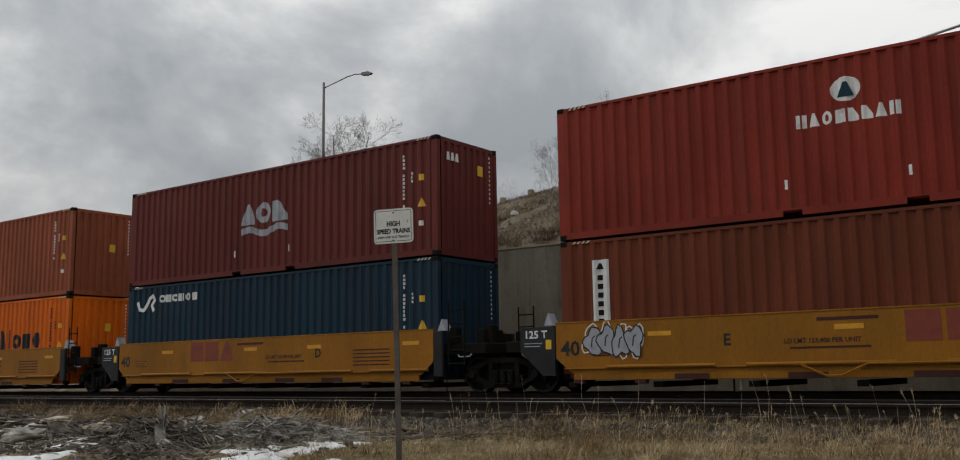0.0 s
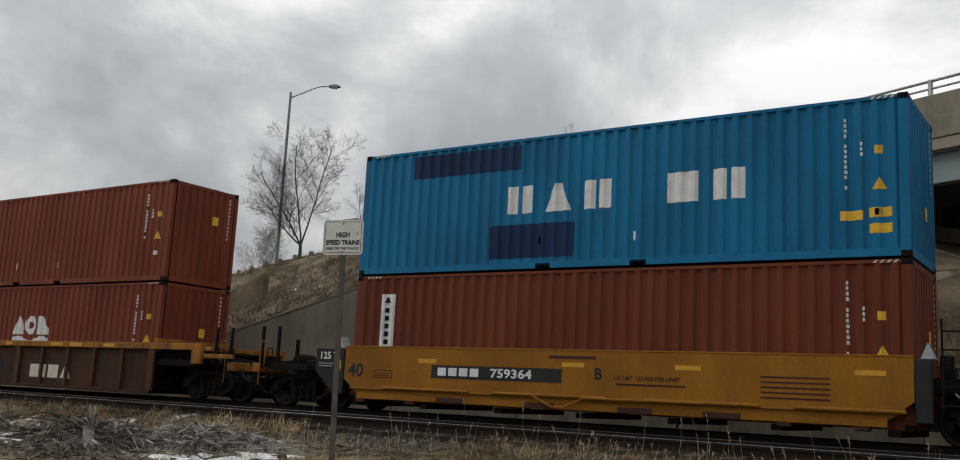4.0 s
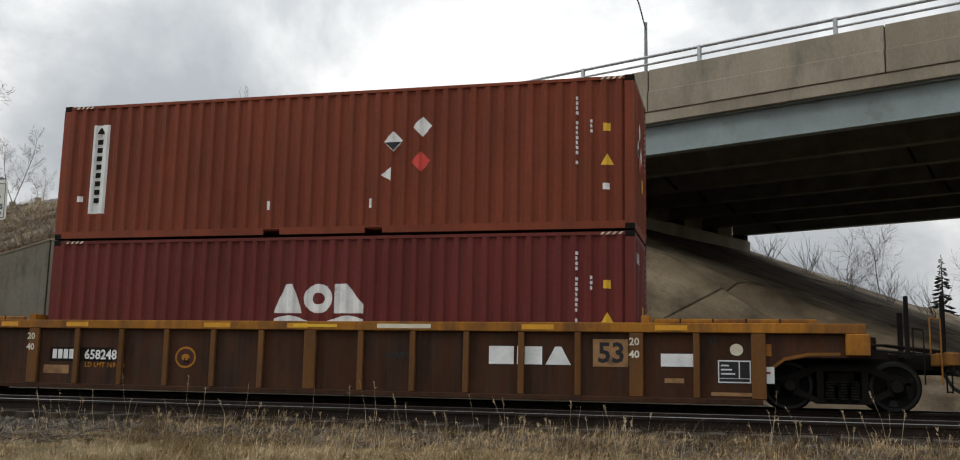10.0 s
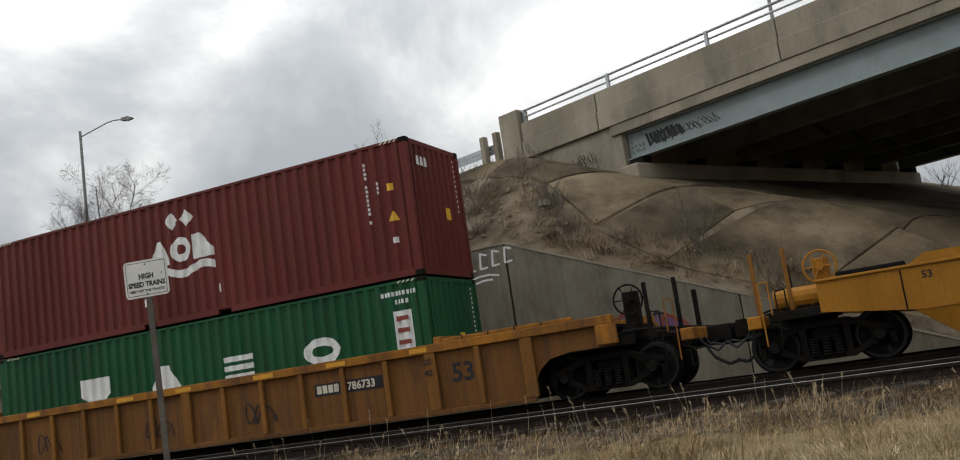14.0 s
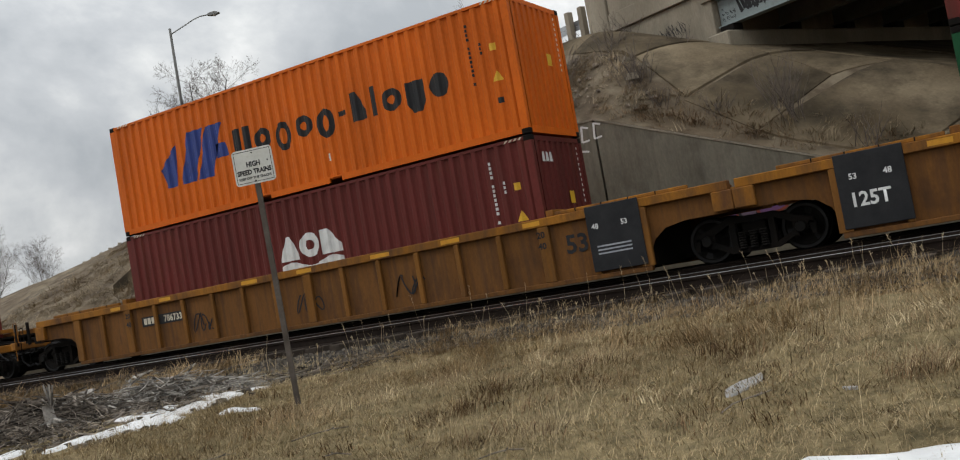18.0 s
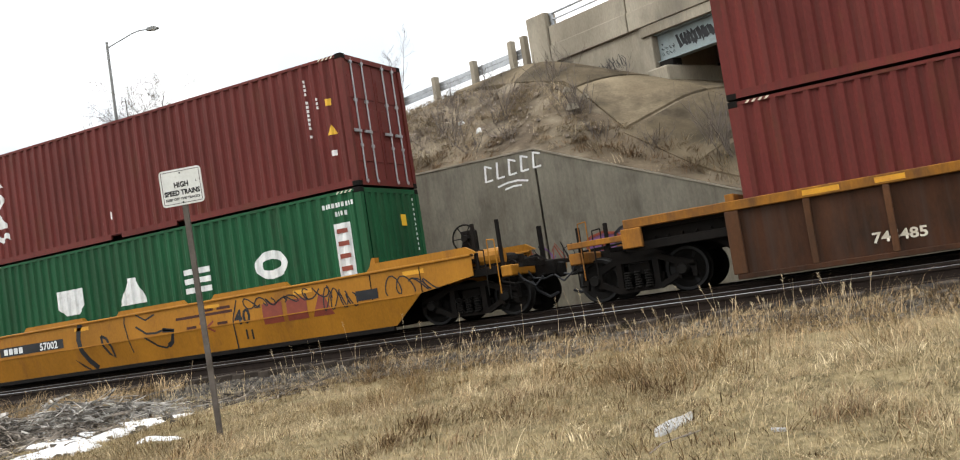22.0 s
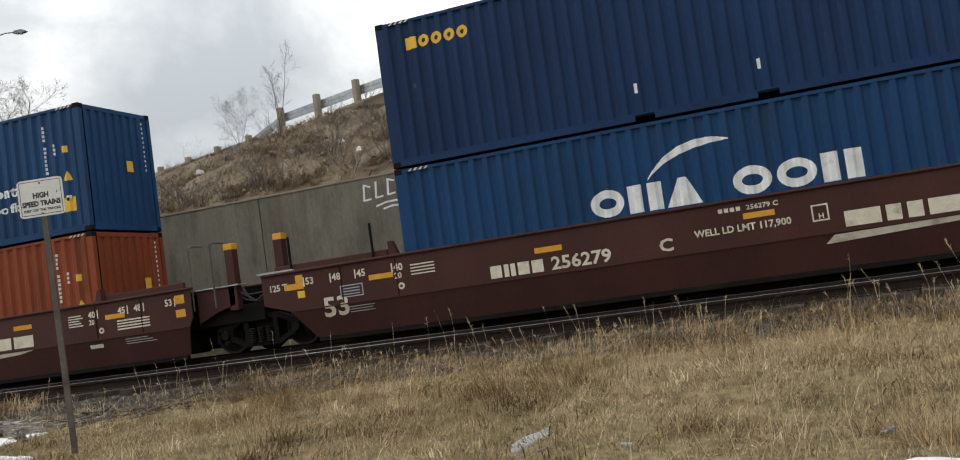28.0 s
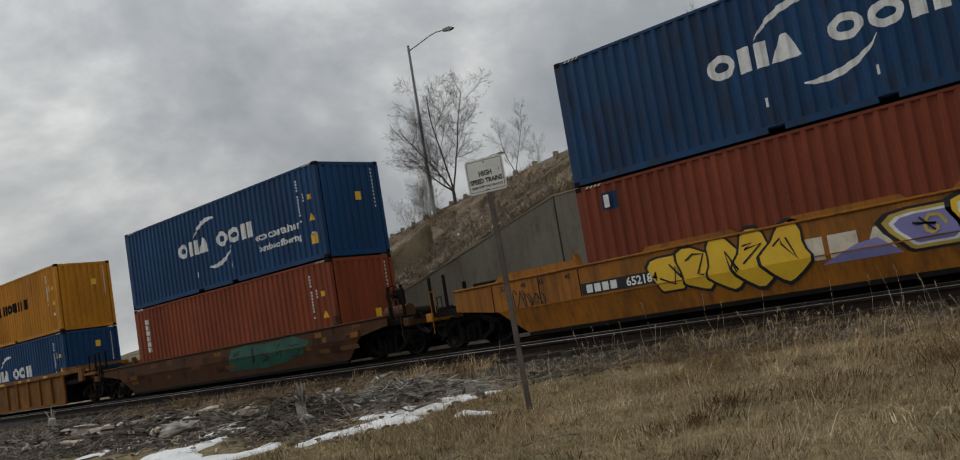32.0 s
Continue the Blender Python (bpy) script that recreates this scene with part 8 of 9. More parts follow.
bare_tree(pose(-26.0, 37.0, 7.6), 2.0, 13, "thin leafless sapling behind the guard rail", 0.7, ((0.3, 0.2, 1.0), (-0.35, 0, 0.9)), 0.1, 0.009, 2)
for i, (x, y, z, h) in enumerate(((-44.5, 42.6, 6.6, 5.0), (-46.5, 45.0, 6.5, 5.5), (-49.0, 45.5, 6.2, 4.6), (-87, 57, 4.5, 9.5), (-93, 60.5, 4.5, 9.0), (-97, 62, 4.3, 8.5), (-102, 60, 4.0, 8.0), (-62, 45, 5.0, 4.0), (-70, 50, 4.5, 6.0))):
    bare_tree(pose(x, y, z, 0, 0, 40 * i), h, 30 + i, "leafless tree farther along the embankment", 0.6, ((0.2, 0.1, 1.0), (-0.3, 0.1, 0.85), (0.05, -0.35, 0.8)), 0.15, 0.011, 3)
for i, (x, y, z, h) in enumerate(((9.9, 74.3, -0.8, 14.0), (4.0, 82.0, -0.8, 11.0), (18.5, 78.0, -0.8, 12.0), (24.0, 84.0, -0.8, 11.0))):
    bare_tree(pose(x, y, z, 0, 0, 70 * i), h, 60 + i, "leafless tree beyond the bridge", 0.6, ((0.2, 0.1, 1.0), (-0.3, 0.1, 0.9)), 0.2, 0.013, 3)


def conifer(at, tall, seed):
    rg = random.Random(seed)
    t = thing("conifer", "dark evergreen conifer beyond the bridge", "tree", "conifers beyond the bridge", at=at)
    bm = bmesh.new()
    cyl(bm, (0, 0, -0.3), (0, 0, tall), tall * 0.018, 0.02, 7)
    part("trunk", bm, BARK, t)
    v, f = [], []
    for k in range(260):
        z = tall * (0.12 + 0.86 * rg.random() ** 0.9)
        reach = (tall - z) * 0.24 + 0.12
        a = rg.uniform(0, math.tau)
        tip = Vector((math.cos(a) * reach, math.sin(a) * reach, z - reach * 0.25))
        root = Vector((0, 0, z))
        w = Vector((-math.sin(a), math.cos(a), 0)) * reach * 0.16
        n = len(v)
        mid = root.lerp(tip, 0.6)
        for p in (root, mid + w, tip, mid - w, mid + Vector((0, 0, -reach * 0.18))):
            v.append(tuple(p))
        f += [(n, n + 1, n + 4), (n + 1, n + 2, n + 4), (n + 2, n + 3, n + 4), (n + 3, n, n + 4), (n, n + 3, n + 2, n + 1)]
    part("crown", raw("crown", v, f, CONIFER), CONIFER, t)
    return t


conifer(pose(13.1, 68.7, -0.8), 9.8, 1)
conifer(pose(15.6, 70.5, -0.8), 9.2, 2)
conifer(pose(17.2, 69.0, -0.8), 8.0, 3)


# ---- shrubs on the bank ----
def shrub(x, y, tall, seed, stems=16, flat=0.5):
    rg = random.Random(seed)
    v, f = [], []
    for k in range(stems):
        a = rg.uniform(0, math.tau)
        p = Vector((rg.uniform(-0.25, 0.25), rg.uniform(-0.25, 0.25), -0.15))
        d = Vector((math.cos(a) * flat, math.sin(a) * flat, 1)).normalized()
        h = tall * rg.uniform(0.5, 1)
        r = 0.014
        for i in range(4):
            d = (d + Vector((rg.uniform(-1, 1), rg.uniform(-1, 1), rg.uniform(-0.4, 0.5))) * 0.2).normalized()
            q = p + d * h / 4
            limb(v, f, p, q, r, r * 0.75, 3)
            if i:
                for s in range(2):
                    e = (d + Vector((rg.uniform(-1, 1), rg.uniform(-1, 1), rg.uniform(-0.2, 0.8))) * 0.8).normalized()
                    limb(v, f, q, q + e * h * rg.uniform(0.12, 0.3), r * 0.55, r * 0.3, 3)
            p, r = q, r * 0.75
    ob = tagged(new("bare_shrub", raw("bare_shrub", v, f, TWIG)), "bare twiggy brown shrub growing on the bank", "shrub", "shrubs on the bank")
    ob.matrix_basis = pose(x, y, bank_z(x, y))
    return ob


for i, (x, y, h) in enumerate(((-12.9, 25.7, 1.9), (-11.7, 26.4, 1.7), (-13.8, 26.6, 1.5), (-10.4, 27.6, 1.4), (-16.5, 27.0, 1.2), (-9.2, 26.0, 1.4), (-4.95, 25.3, 2.1), (-5.4, 25.6, 1.6), (-6.9, 25.0, 0.9), (-3.4, 24.7, 1.1), (-20.5, 28.0, 1.0), (-24.5, 29.5, 1.2), (-28.5, 31, 1.1), (-8.2, 25.0, 0.8), (-15.2, 25.0, 0.7), (-18.0, 31.0, 1.0), (-33, 33, 1.3), (-15.0, 29.8, 1.1))):
    shrub(x, y, h, 100 + i, 14 + (i * 5) % 9, 0.55 if i != 6 else 0.4)


rg = random.Random(55)
for k in range(64):
    x = rg.uniform(-31, -8.5)
    y = rg.uniform(24.4, 26.4) if k < 34 else rg.uniform(26, 30.5)
    shrub(x, y, rg.uniform(0.5, 1.15), 400 + k, 10 + k % 6, 0.75)

# scrub along the far edge of the slope paving
for k in range(9):
    u = 4.5 + k * 1.6
    u += SKEW * 17
    x, y = BX + BD.x * u + BN.x * 17.0, BY + BD.y * u + BN.y * 17.0
    shrub(x, y, 1.1 + 0.35 * (k % 3), 300 + k, 18, 0.6)


# ---- grass ----
def blades(name, pts, heights, widths, seed, material, label, lie=0.45):
    """Many bent blades in one mesh: each is a narrow strip of three triangles."""
    rs = np.random.RandomState(seed)
    n = len(pts)
    pts = np.asarray(pts)
    a = rs.uniform(0, np.pi * 2, n)
    tilt = np.abs(rs.normal(0, lie, n))
    dirx, diry = np.cos(a) * np.sin(tilt), np.sin(a) * np.sin(tilt)
    up = np.cos(np.clip(tilt, 0, 1.45))
    h = np.asarray(heights)
    w = np.asarray(widths)
    side = np.stack([-np.sin(a + 0.6), np.cos(a + 0.6), np.zeros(n)], 1) * w[:, None]
    stem = np.stack([dirx, diry, up], 1)
    mid = pts + stem * (h * 0.55)[:, None]
    tip = mid + (stem + np.stack([np.cos(a) * 0.55, np.sin(a) * 0.55, -0.25 * np.ones(n)], 1) * rs.uniform(0.2, 1.0, n)[:, None]) * (h * 0.5)[:, None]
    v = np.stack([pts - side, pts + side, mid + side * 0.75, mid - side * 0.75, tip], 1).reshape(-1, 3)
    k = np.arange(n)[:, None] * 5
    f = np.concatenate([k + [[0, 1, 2]], k + [[0, 2, 3]], k + [[3, 2, 4]]], 1).reshape(-1, 3)
    me = bpy.data.meshes.new(name)
    me.vertices.add(len(v))
    me.vertices.foreach_set("co", v.astype(np.float32).ravel())
    me.loops.add(f.size)
    me.loops.foreach_set("vertex_index", f.astype(np.int32).ravel())
    me.polygons.add(len(f))
    me.polygons.foreach_set("loop_start", np.arange(0, f.size, 3, dtype=np.int32))
    me.update(calc_edges=True)
    me.materials.append(material)
    return tagged(new(name, me), label, "grass", kind="stuff")


def scatter(n, x0, x1, y0, y1, seed, keep):
    rs = np.random.RandomState(seed)
    out = []
    while len(out) < n:
        x, y = rs.uniform(x0, x1), rs.uniform(y0, y1)
        k = keep(x, y)
        if k > 0 and rs.rand() < k:
            out.append((x, y))
    return out


def clump(x, y, s=0.9):
    return 0.5 + 0.5 * noise.noise((x * s, y * s, 21.0)) + 0.35 * noise.noise((x * 2.6, y * 2.6, 4.0))


def cleared(x, y):
    """Less grass where brush and stones lie, left of the sign."""
    d = (-9.0 - x) / 2.0 + (y - 9.0) * 0.12
    return max(0.12, min(1.0, 1.0 - d))


def tufts(name, centres, per, heights, spread, seed, material, label, width=(0.0018, 0.0045), up=0.55, surface=None):
    """Clumps of blades that fan out of one root and lie over in the clump's own direction."""
    rs = np.random.RandomState(seed)
    surface = surface or ground_z
    c = np.array([(x, y, surface(x, y) - 0.02) for x, y in centres])
    n = len(c) * per
    root = np.repeat(c, per, 0)
    h = np.repeat(np.asarray(heights), per) * rs.uniform(0.35, 1.15, n)
    comb = np.array([5.0 * noise.noise((x * 0.55, y * 0.55, 31.0)) + 2.0 * noise.noise((x * 1.9, y * 1.9, 13.0)) for x, y in centres]) + rs.normal(0, 0.6, len(c))
    heading = np.repeat(comb, per) + rs.normal(0, 0.75, n)
    lean = np.repeat(np.abs(rs.normal(0.35, 0.3, len(c))), per) + np.abs(rs.normal(0, 0.45, n))
    lean = np.clip(lean * (1.6 - up), 0, 1.35)
    off = np.repeat(np.asarray(heights), per) * spread
    root[:, 0] += rs.normal(0, 1, n) * off
    root[:, 1] += rs.normal(0, 1, n) * off
    d1 = np.stack([np.cos(heading) * np.sin(lean), np.sin(heading) * np.sin(lean), np.cos(lean)], 1)
    l2 = np.clip(lean + rs.uniform(0.2, 1.1, n), 0, 1.9)
    d2 = np.stack([np.cos(heading) * np.sin(l2), np.sin(heading) * np.sin(l2), np.cos(l2)], 1)
    mid = root + d1 * (h * 0.55)[:, None]
    tip = mid + d2 * (h * 0.5)[:, None]
    tip[:, 2] = np.maximum(tip[:, 2], root[:, 2] + 0.02)
    w = rs.uniform(width[0], width[1], n)
    a = heading + np.pi / 2 + rs.normal(0, 0.5, n)
    side = np.stack([np.cos(a), np.sin(a), np.zeros(n)], 1) * w[:, None]
    v = np.stack([root - side, root + side, mid + side * 0.8, mid - side * 0.8, tip], 1).reshape(-1, 3)
    k = np.arange(n)[:, None] * 5
    f = np.concatenate([k + [[0, 1, 2]], k + [[0, 2, 3]], k + [[3, 2, 4]]], 1).reshape(-1, 3)
    me = bpy.data.meshes.new(name)
    me.vertices.add(len(v))
    me.vertices.foreach_set("co", v.astype(np.float32).ravel())
    me.loops.add(f.size)
    me.loops.foreach_set("vertex_index", f.astype(np.int32).ravel())
    me.polygons.add(len(f))
    me.polygons.foreach_set("loop_start", np.arange(0, f.size, 3, dtype=np.int32))
    me.update(calc_edges=True)
    me.materials.append(material)
    return tagged(new(name, me), label, "grass", kind="stuff")


rs = np.random.RandomState(1)


def lawn(x, y):
    return max(0, clump(x, y)) * cleared(x, y)


C1 = scatter(3400, -16, 7.5, 5.6, 12.6, 1, lambda x, y: lawn(x, y) ** 1.5 * (0.3 + 0.7 * min(1, (y - 6.0) / 3)))
H1 = [(0.08 + 0.19 * max(0, clump(x, y)) * rs.uniform(0.4, 1.2)) * (0.4 + 0.6 * min(1, max(0, (y - 6.0) / 4.5))) for x, y in C1]
tufts("dry_grass", C1, 30, H1, 0.28, 2, STRAW, "thick matted clumps of straw-coloured dead grass", (0.0010, 0.0028), 0.05)
C20 = scatter(1500, -10, 7.5, 5.2, 10.2, 201, lambda x, y: max(0, clump(x + 23, y, 0.7)) ** 1.4 * cleared(x, y))
tufts("matted_grass", C20, 34, rs.uniform(0.16, 0.4, len(C20)), 0.22, 202, STRAW, "long dead grass combed flat by snow", (0.0008, 0.0020), -0.25)
P21 = scatter(2600, -9.5, 7.0, 5.0, 12.2, 203, lambda x, y: max(0, clump(x + 5, y, 0.5)) ** 1.5)
blades("loose_straws", [(x, y, ground_z(x, y) + 0.03) for x, y in P21], rs.uniform(0.15, 0.5, len(P21)), rs.uniform(0.0010, 0.0018, len(P21)), 204, STRAWPALE, "single pale straws lying across the grass", 1.15)
C22 = scatter(620, -8.5, 7.0, 6.6, 11.8, 207, lambda x, y: max(0, clump(x + 61, y, 0.45) - 0.35) * 1.6)
tufts("brown_tussocks", C22, 36, rs.uniform(0.14, 0.32, len(C22)), 0.34, 208, STRAWTAN, "brown tussocks of curled dead grass", (0.0008, 0.0022), -0.05)
C8 = scatter(700, -13, 7.5, 6.0, 12.4, 41, lambda x, y: max(0, clump(x + 80, y, 1.1)) ** 2 * cleared(x, y))
tufts("pale_grass", C8, 28, rs.uniform(0.08, 0.22, len(C8)), 0.3, 42, STRAWPALE, "pale bleached clumps of dead grass", (0.0014, 0.0036), 0.3)
C9 = scatter(900, -13, 7.5, 5.6, 12.4, 31, lambda x, y: max(0, clump(x + 40, y, 0.8)) ** 2 * cleared(x, y))
tufts("brown_weeds", C9, 26, rs.uniform(0.07, 0.2, len(C9)), 0.5, 32, STRAWBROWN, "low brown dead weeds among the grass", (0.002, 0.005), 0.3)
C2 = scatter(260, -13, 7.5, 9.6, 12.35, 3, lambda x, y: max(0, clump(x, y, 0.7)) ** 2 * cleared(x, y) * (0.2 + 0.8 * (y - 9.6) / 2.7))
tufts("tall_grass", C2, 16, rs.uniform(0.22, 0.5, len(C2)), 0.2, 4, STRAWTAN, "tall curling dead grass beside the rail", (0.0008, 0.0022), 0.55)
P3 = scatter(170000, -11, 4.5, 4.6, 10.0, 5, lambda x, y: (0.35 + max(0, clump(x, y, 1.6))) * (1.0 if x > -9.5 else 0.3))
blades("short_grass", [(x, y, ground_z(x, y) - 0.01) for x, y in P3], rs.uniform(0.02, 0.085, len(P3)), rs.uniform(0.0014, 0.004, len(P3)), 6, STRAW, "short trodden brown grass", 1.15)
C4 = scatter(420, -40, -9, 10.3, 12.2, 7, lambda x, y: max(0, clump(x, y, 0.6)) ** 2)
tufts("track_side_grass", C4, 20, rs.uniform(0.12, 0.36, len(C4)), 0.25, 8, STRAW, "tufts of dead grass along the ballast")


def on_bank(x, y):
    u, s = bridge_us(x, y)
    return (max(0, clump(x, y, 0.5)) ** 1.3 if bank_z(x, y) > 0.5 and s < -0.2 and u < U_SEAT + 0.6 and not paved(u, s + 0.15) else 0) * (1.0 if y < 33 else 0.7)


C5 = scatter(3800, -48, -5.0, 24.3, 42, 9, on_bank)
tufts("bank_grass", C5, 34, rs.uniform(0.18, 0.6, len(C5)), 0.32, 10, STRAWDARK, "dead grass lying over the embankment", (0.0028, 0.006), 0.15, bank_z)
C6 = scatter(140, -9.5, 1.0, 24.15, 25.6, 11, lambda x, y: max(0, clump(x, y, 1.5)) if bank_z(x, y) > -0.1 else 0)
tufts("wall_top_grass", C6, 18, rs.uniform(0.2, 0.5, len(C6)), 0.3, 12, STRAWDARK, "dead weeds along the top of the wall", (0.004, 0.009), 0.6, bank_z)


C7 = [(0.55 + 0.08 * rs.randn(), 5.95 + 0.1 * rs.randn()) for k in range(14)] + [(-3.2 + 0.8 * rs.randn(), 9.2 + 0.5 * rs.randn()) for k in range(30)] + [(-0.6 + 0.7 * rs.randn(), 10.2 + 0.5 * rs.randn()) for k in range(30)]
tufts("tall_grass", C7, 30, rs.uniform(0.3, 0.58, len(C7)), 0.17, 18, STRAWTAN, "tall bushy clumps of tan dead grass", (0.0009, 0.0024), 0.6)


C11 = [(cx + 0.16 * rs.randn(), cy + 0.14 * rs.randn()) for cx, cy in ((-6.98, 7.26), (-4.47, 7.47), (-0.96, 6.82), (-3.41, 7.39), (-4.31, 6.77), (-3.91, 8.41), (-7.25, 7.83), (-2.4, 8.1), (-5.6, 8.6)) for k in range(11)]
tufts("brown_weeds", C11, 30, rs.uniform(0.14, 0.26, len(C11)), 0.25, 52, STRAWBROWN, "dark brown tussocks of dead weeds", (0.0016, 0.004), 0.4)


C12 = scatter(330, -31, 0.5, 24.12, 25.3, 61, lambda x, y: max(0, clump(x, y, 0.7)) if bank_z(x, y) > -0.1 else 0)
tufts("wall_top_weeds", C12, 26, rs.uniform(0.14, 0.42, len(C12)), 0.35, 62, STRAWBROWN, "dark brown weeds and litter along the wall top", (0.003, 0.007), 0.45, bank_z)
C13 = scatter(1000, -8.5, 7.5, 11.1, 12.5, 63, lambda x, y: max(0, clump(x + 7, y, 0.8)))
tufts("verge_grass", C13, 30, rs.uniform(0.12, 0.34, len(C13)), 0.3, 64, STRAWTAN, "dead grass growing over the ballast edge", (0.0012, 0.0032), 0.45)


def seed_stalks(name, centres, seed, label):
    """Thin stalks with a pale feathery head."""
    rg = random.Random(seed)
    v, f = [], []
    for x, y in centres:
        p = Vector((x, y, ground_z(x, y) - 0.03))
        d = Vector((rg.uniform(-0.25, 0.25), rg.uniform(-0.2, 0.2), 1)).normalized()
        tall = rg.choice((0.18, 0.24, 0.32, 0.42, 0.62)) * rg.uniform(0.8, 1.2)
        q = p + d * tall
        bend = Vector((rg.uniform(-0.3, 0.3), rg.uniform(-0.3, 0.3), 0))
        mid = p + (d - bend * 0.4).normalized() * tall * 0.55
        limb(v, f, p, mid, 0.002, 0.0016, 3)
        q = mid + (d + bend).normalized() * tall * 0.45
        limb(v, f, mid, q, 0.0016, 0.001, 3)
        d = (d + bend).normalized()
        for k in range(rg.choice((0, 7, 10, 14))):
            b = q - d * rg.uniform(0, 0.3) * tall * 0.6
            e = (d + Vector((rg.uniform(-1, 1), rg.uniform(-1, 1), rg.uniform(-0.6, 0.5))) * 0.9).normalized()
            limb(v, f, b, b + e * rg.uniform(0.015, 0.05), 0.0022, 0.0008, 3)
    return tagged(new(name, raw(name, v, f, SEED)), label, "grass", kind="stuff")


SEED = surf("pale_seed_heads", (0.58, 0.47, 0.31), (0.40, 0.30, 0.18), 2.0, 0.85, 0, 0.0, 8, island=0.3, spec=0.1)
seed_stalks("seed_stalks", scatter(260, -11, 7.5, 10.8, 12.6, 15, lambda x, y: max(0, clump(x, y, 0.6)) ** 2.5), 16, "dry stalks with pale feathery seed heads")


# ---- ballast stones ----
def stones(name, n, seed, where, size, material, label):
    rs = np.random.RandomState(seed)
    base = np.array([(-1, -1, -0.6), (1, -0.9, -0.6), (0.9, 1, -0.6), (-1, 0.8, -0.6), (-0.6, -0.7, 0.7), (0.7, -0.5, 0.6), (0.5, 0.7, 0.75), (-0.7, 0.5, 0.55)])
    faces = [(0, 1, 5, 4), (1, 2, 6, 5), (2, 3, 7, 6), (3, 0, 4, 7), (4, 5, 6, 7)]
    v, f = [], []
    for i in range(n):
        x, y, z = where(rs)
        q = base * (size * rs.uniform(0.5, 1.3)) * (1 + rs.uniform(-0.3, 0.3, (8, 3)))
        a = rs.uniform(0, np.pi * 2)
        rx = q[:, 0] * np.cos(a) - q[:, 1] * np.sin(a) + x
        ry = q[:, 0] * np.sin(a) + q[:, 1] * np.cos(a) + y
        k = len(v)
        v += list(zip(rx, ry, q[:, 2] + z))
        f += [tuple(k + j for j in t) for t in faces]
    return tagged(new(name, raw(name, v, f, material)), label, "gravel", kind="stuff")


def on_bed(rs):
    x, y = rs.uniform(-30, 9), rs.choice([rs.uniform(11.3, 12.3), rs.uniform(11.3, 12.15), rs.uniform(15.0, 17.2)])
    return x, y, ground_z(x, y) + 0.02


stones("ballast_stones", 11000, 3, on_bed, 0.027, STONE, "loose grey crushed stone beside the rails")


def on_left(rs):
    x, y = -9 - 26 * rs.rand() ** 0.8, rs.uniform(7.0, 12.0)
    return x, y, ground_z(x, y) + 0.01


stones("rubble_stones", 3500, 5, on_left, 0.05, STONE, "scattered grey rubble on bare ground")

def on_the_bank(rs):
    while True:
        x, y = rs.uniform(-34, -5), rs.uniform(24.6, 34)
        if on_bank(x, y) > 0.15:
            return x, y, bank_z(x, y) + 0.08


stones("bank_stones", 1500, 9, on_the_bank, 0.045, DEADSTONE, "pale stones and clods lying on the bank")

# ties under the rails
for y0, par in ((NEAR_Y, near_track), (TRAIN_Y, train_track)):
    tm = bmesh.new()
    box(tm, -0.115, 0.115, -1.3, 1.3, -0.19, 0.0, 0.012)
    tme = mesh_of(tm, "tie")
    tme.materials.append(TIE)
    for k in range(80):
        ob = new("tie", tme)
        ob.parent = par
        ob.matrix_basis = pose(-32 + k * 0.52 + 0.03 * noise.noise((k, y0, 0)), y0, RAIL_Z - 0.165, 0, 0, 1.5 * noise.noise((k * 1.7, y0, 5)))


# ---- brush piles of dead branches ----
def brush(name, cx, cy, rx, ry, tall, n, seed, label, longest=0.9, material=None, run=None, stout=1.0):
    rg = random.Random(seed)
    v, f = [], []
    for k in range(n):
        a = rg.uniform(0, math.tau)
        r = rg.random() ** 0.6
        x, y = cx + rx * r * math.cos(a), cy + ry * r * math.sin(a)
        z = ground_z(x, y) + tall * (1 - r) * rg.random() + 0.03
        d = Vector((rg.uniform(-1, 1), rg.uniform(-0.7, 0.7), rg.uniform(-0.10, 0.14))).normalized()
        if run:
            d = Vector((run[0] + rg.uniform(-0.4, 0.4), run[1] + rg.uniform(-0.4, 0.4), rg.uniform(-0.06, 0.08))).normalized()
        p = Vector((x, y, z))
        ln, rad = rg.uniform(0.28, 1.0) * longest, stout * rg.choice((0.004, 0.005, 0.007, 0.010, 0.014, 0.024))
        for i in range(4):
            d = (d + Vector((rg.uniform(-1, 1), rg.uniform(-1, 1), rg.uniform(-0.7, 0.35))) * 0.34).normalized()
            q = p + d * ln / 4
            q.z = min(max(q.z, ground_z(q.x, q.y) + 0.01), ground_z(q.x, q.y) + tall + 0.08)
            limb(v, f, p, q, rad, rad * 0.8, 4)
            p, rad = q, rad * 0.8
    return tagged(new(name, raw(name, v, f, material or DEADWOOD)), label, "brush pile", kind="stuff")


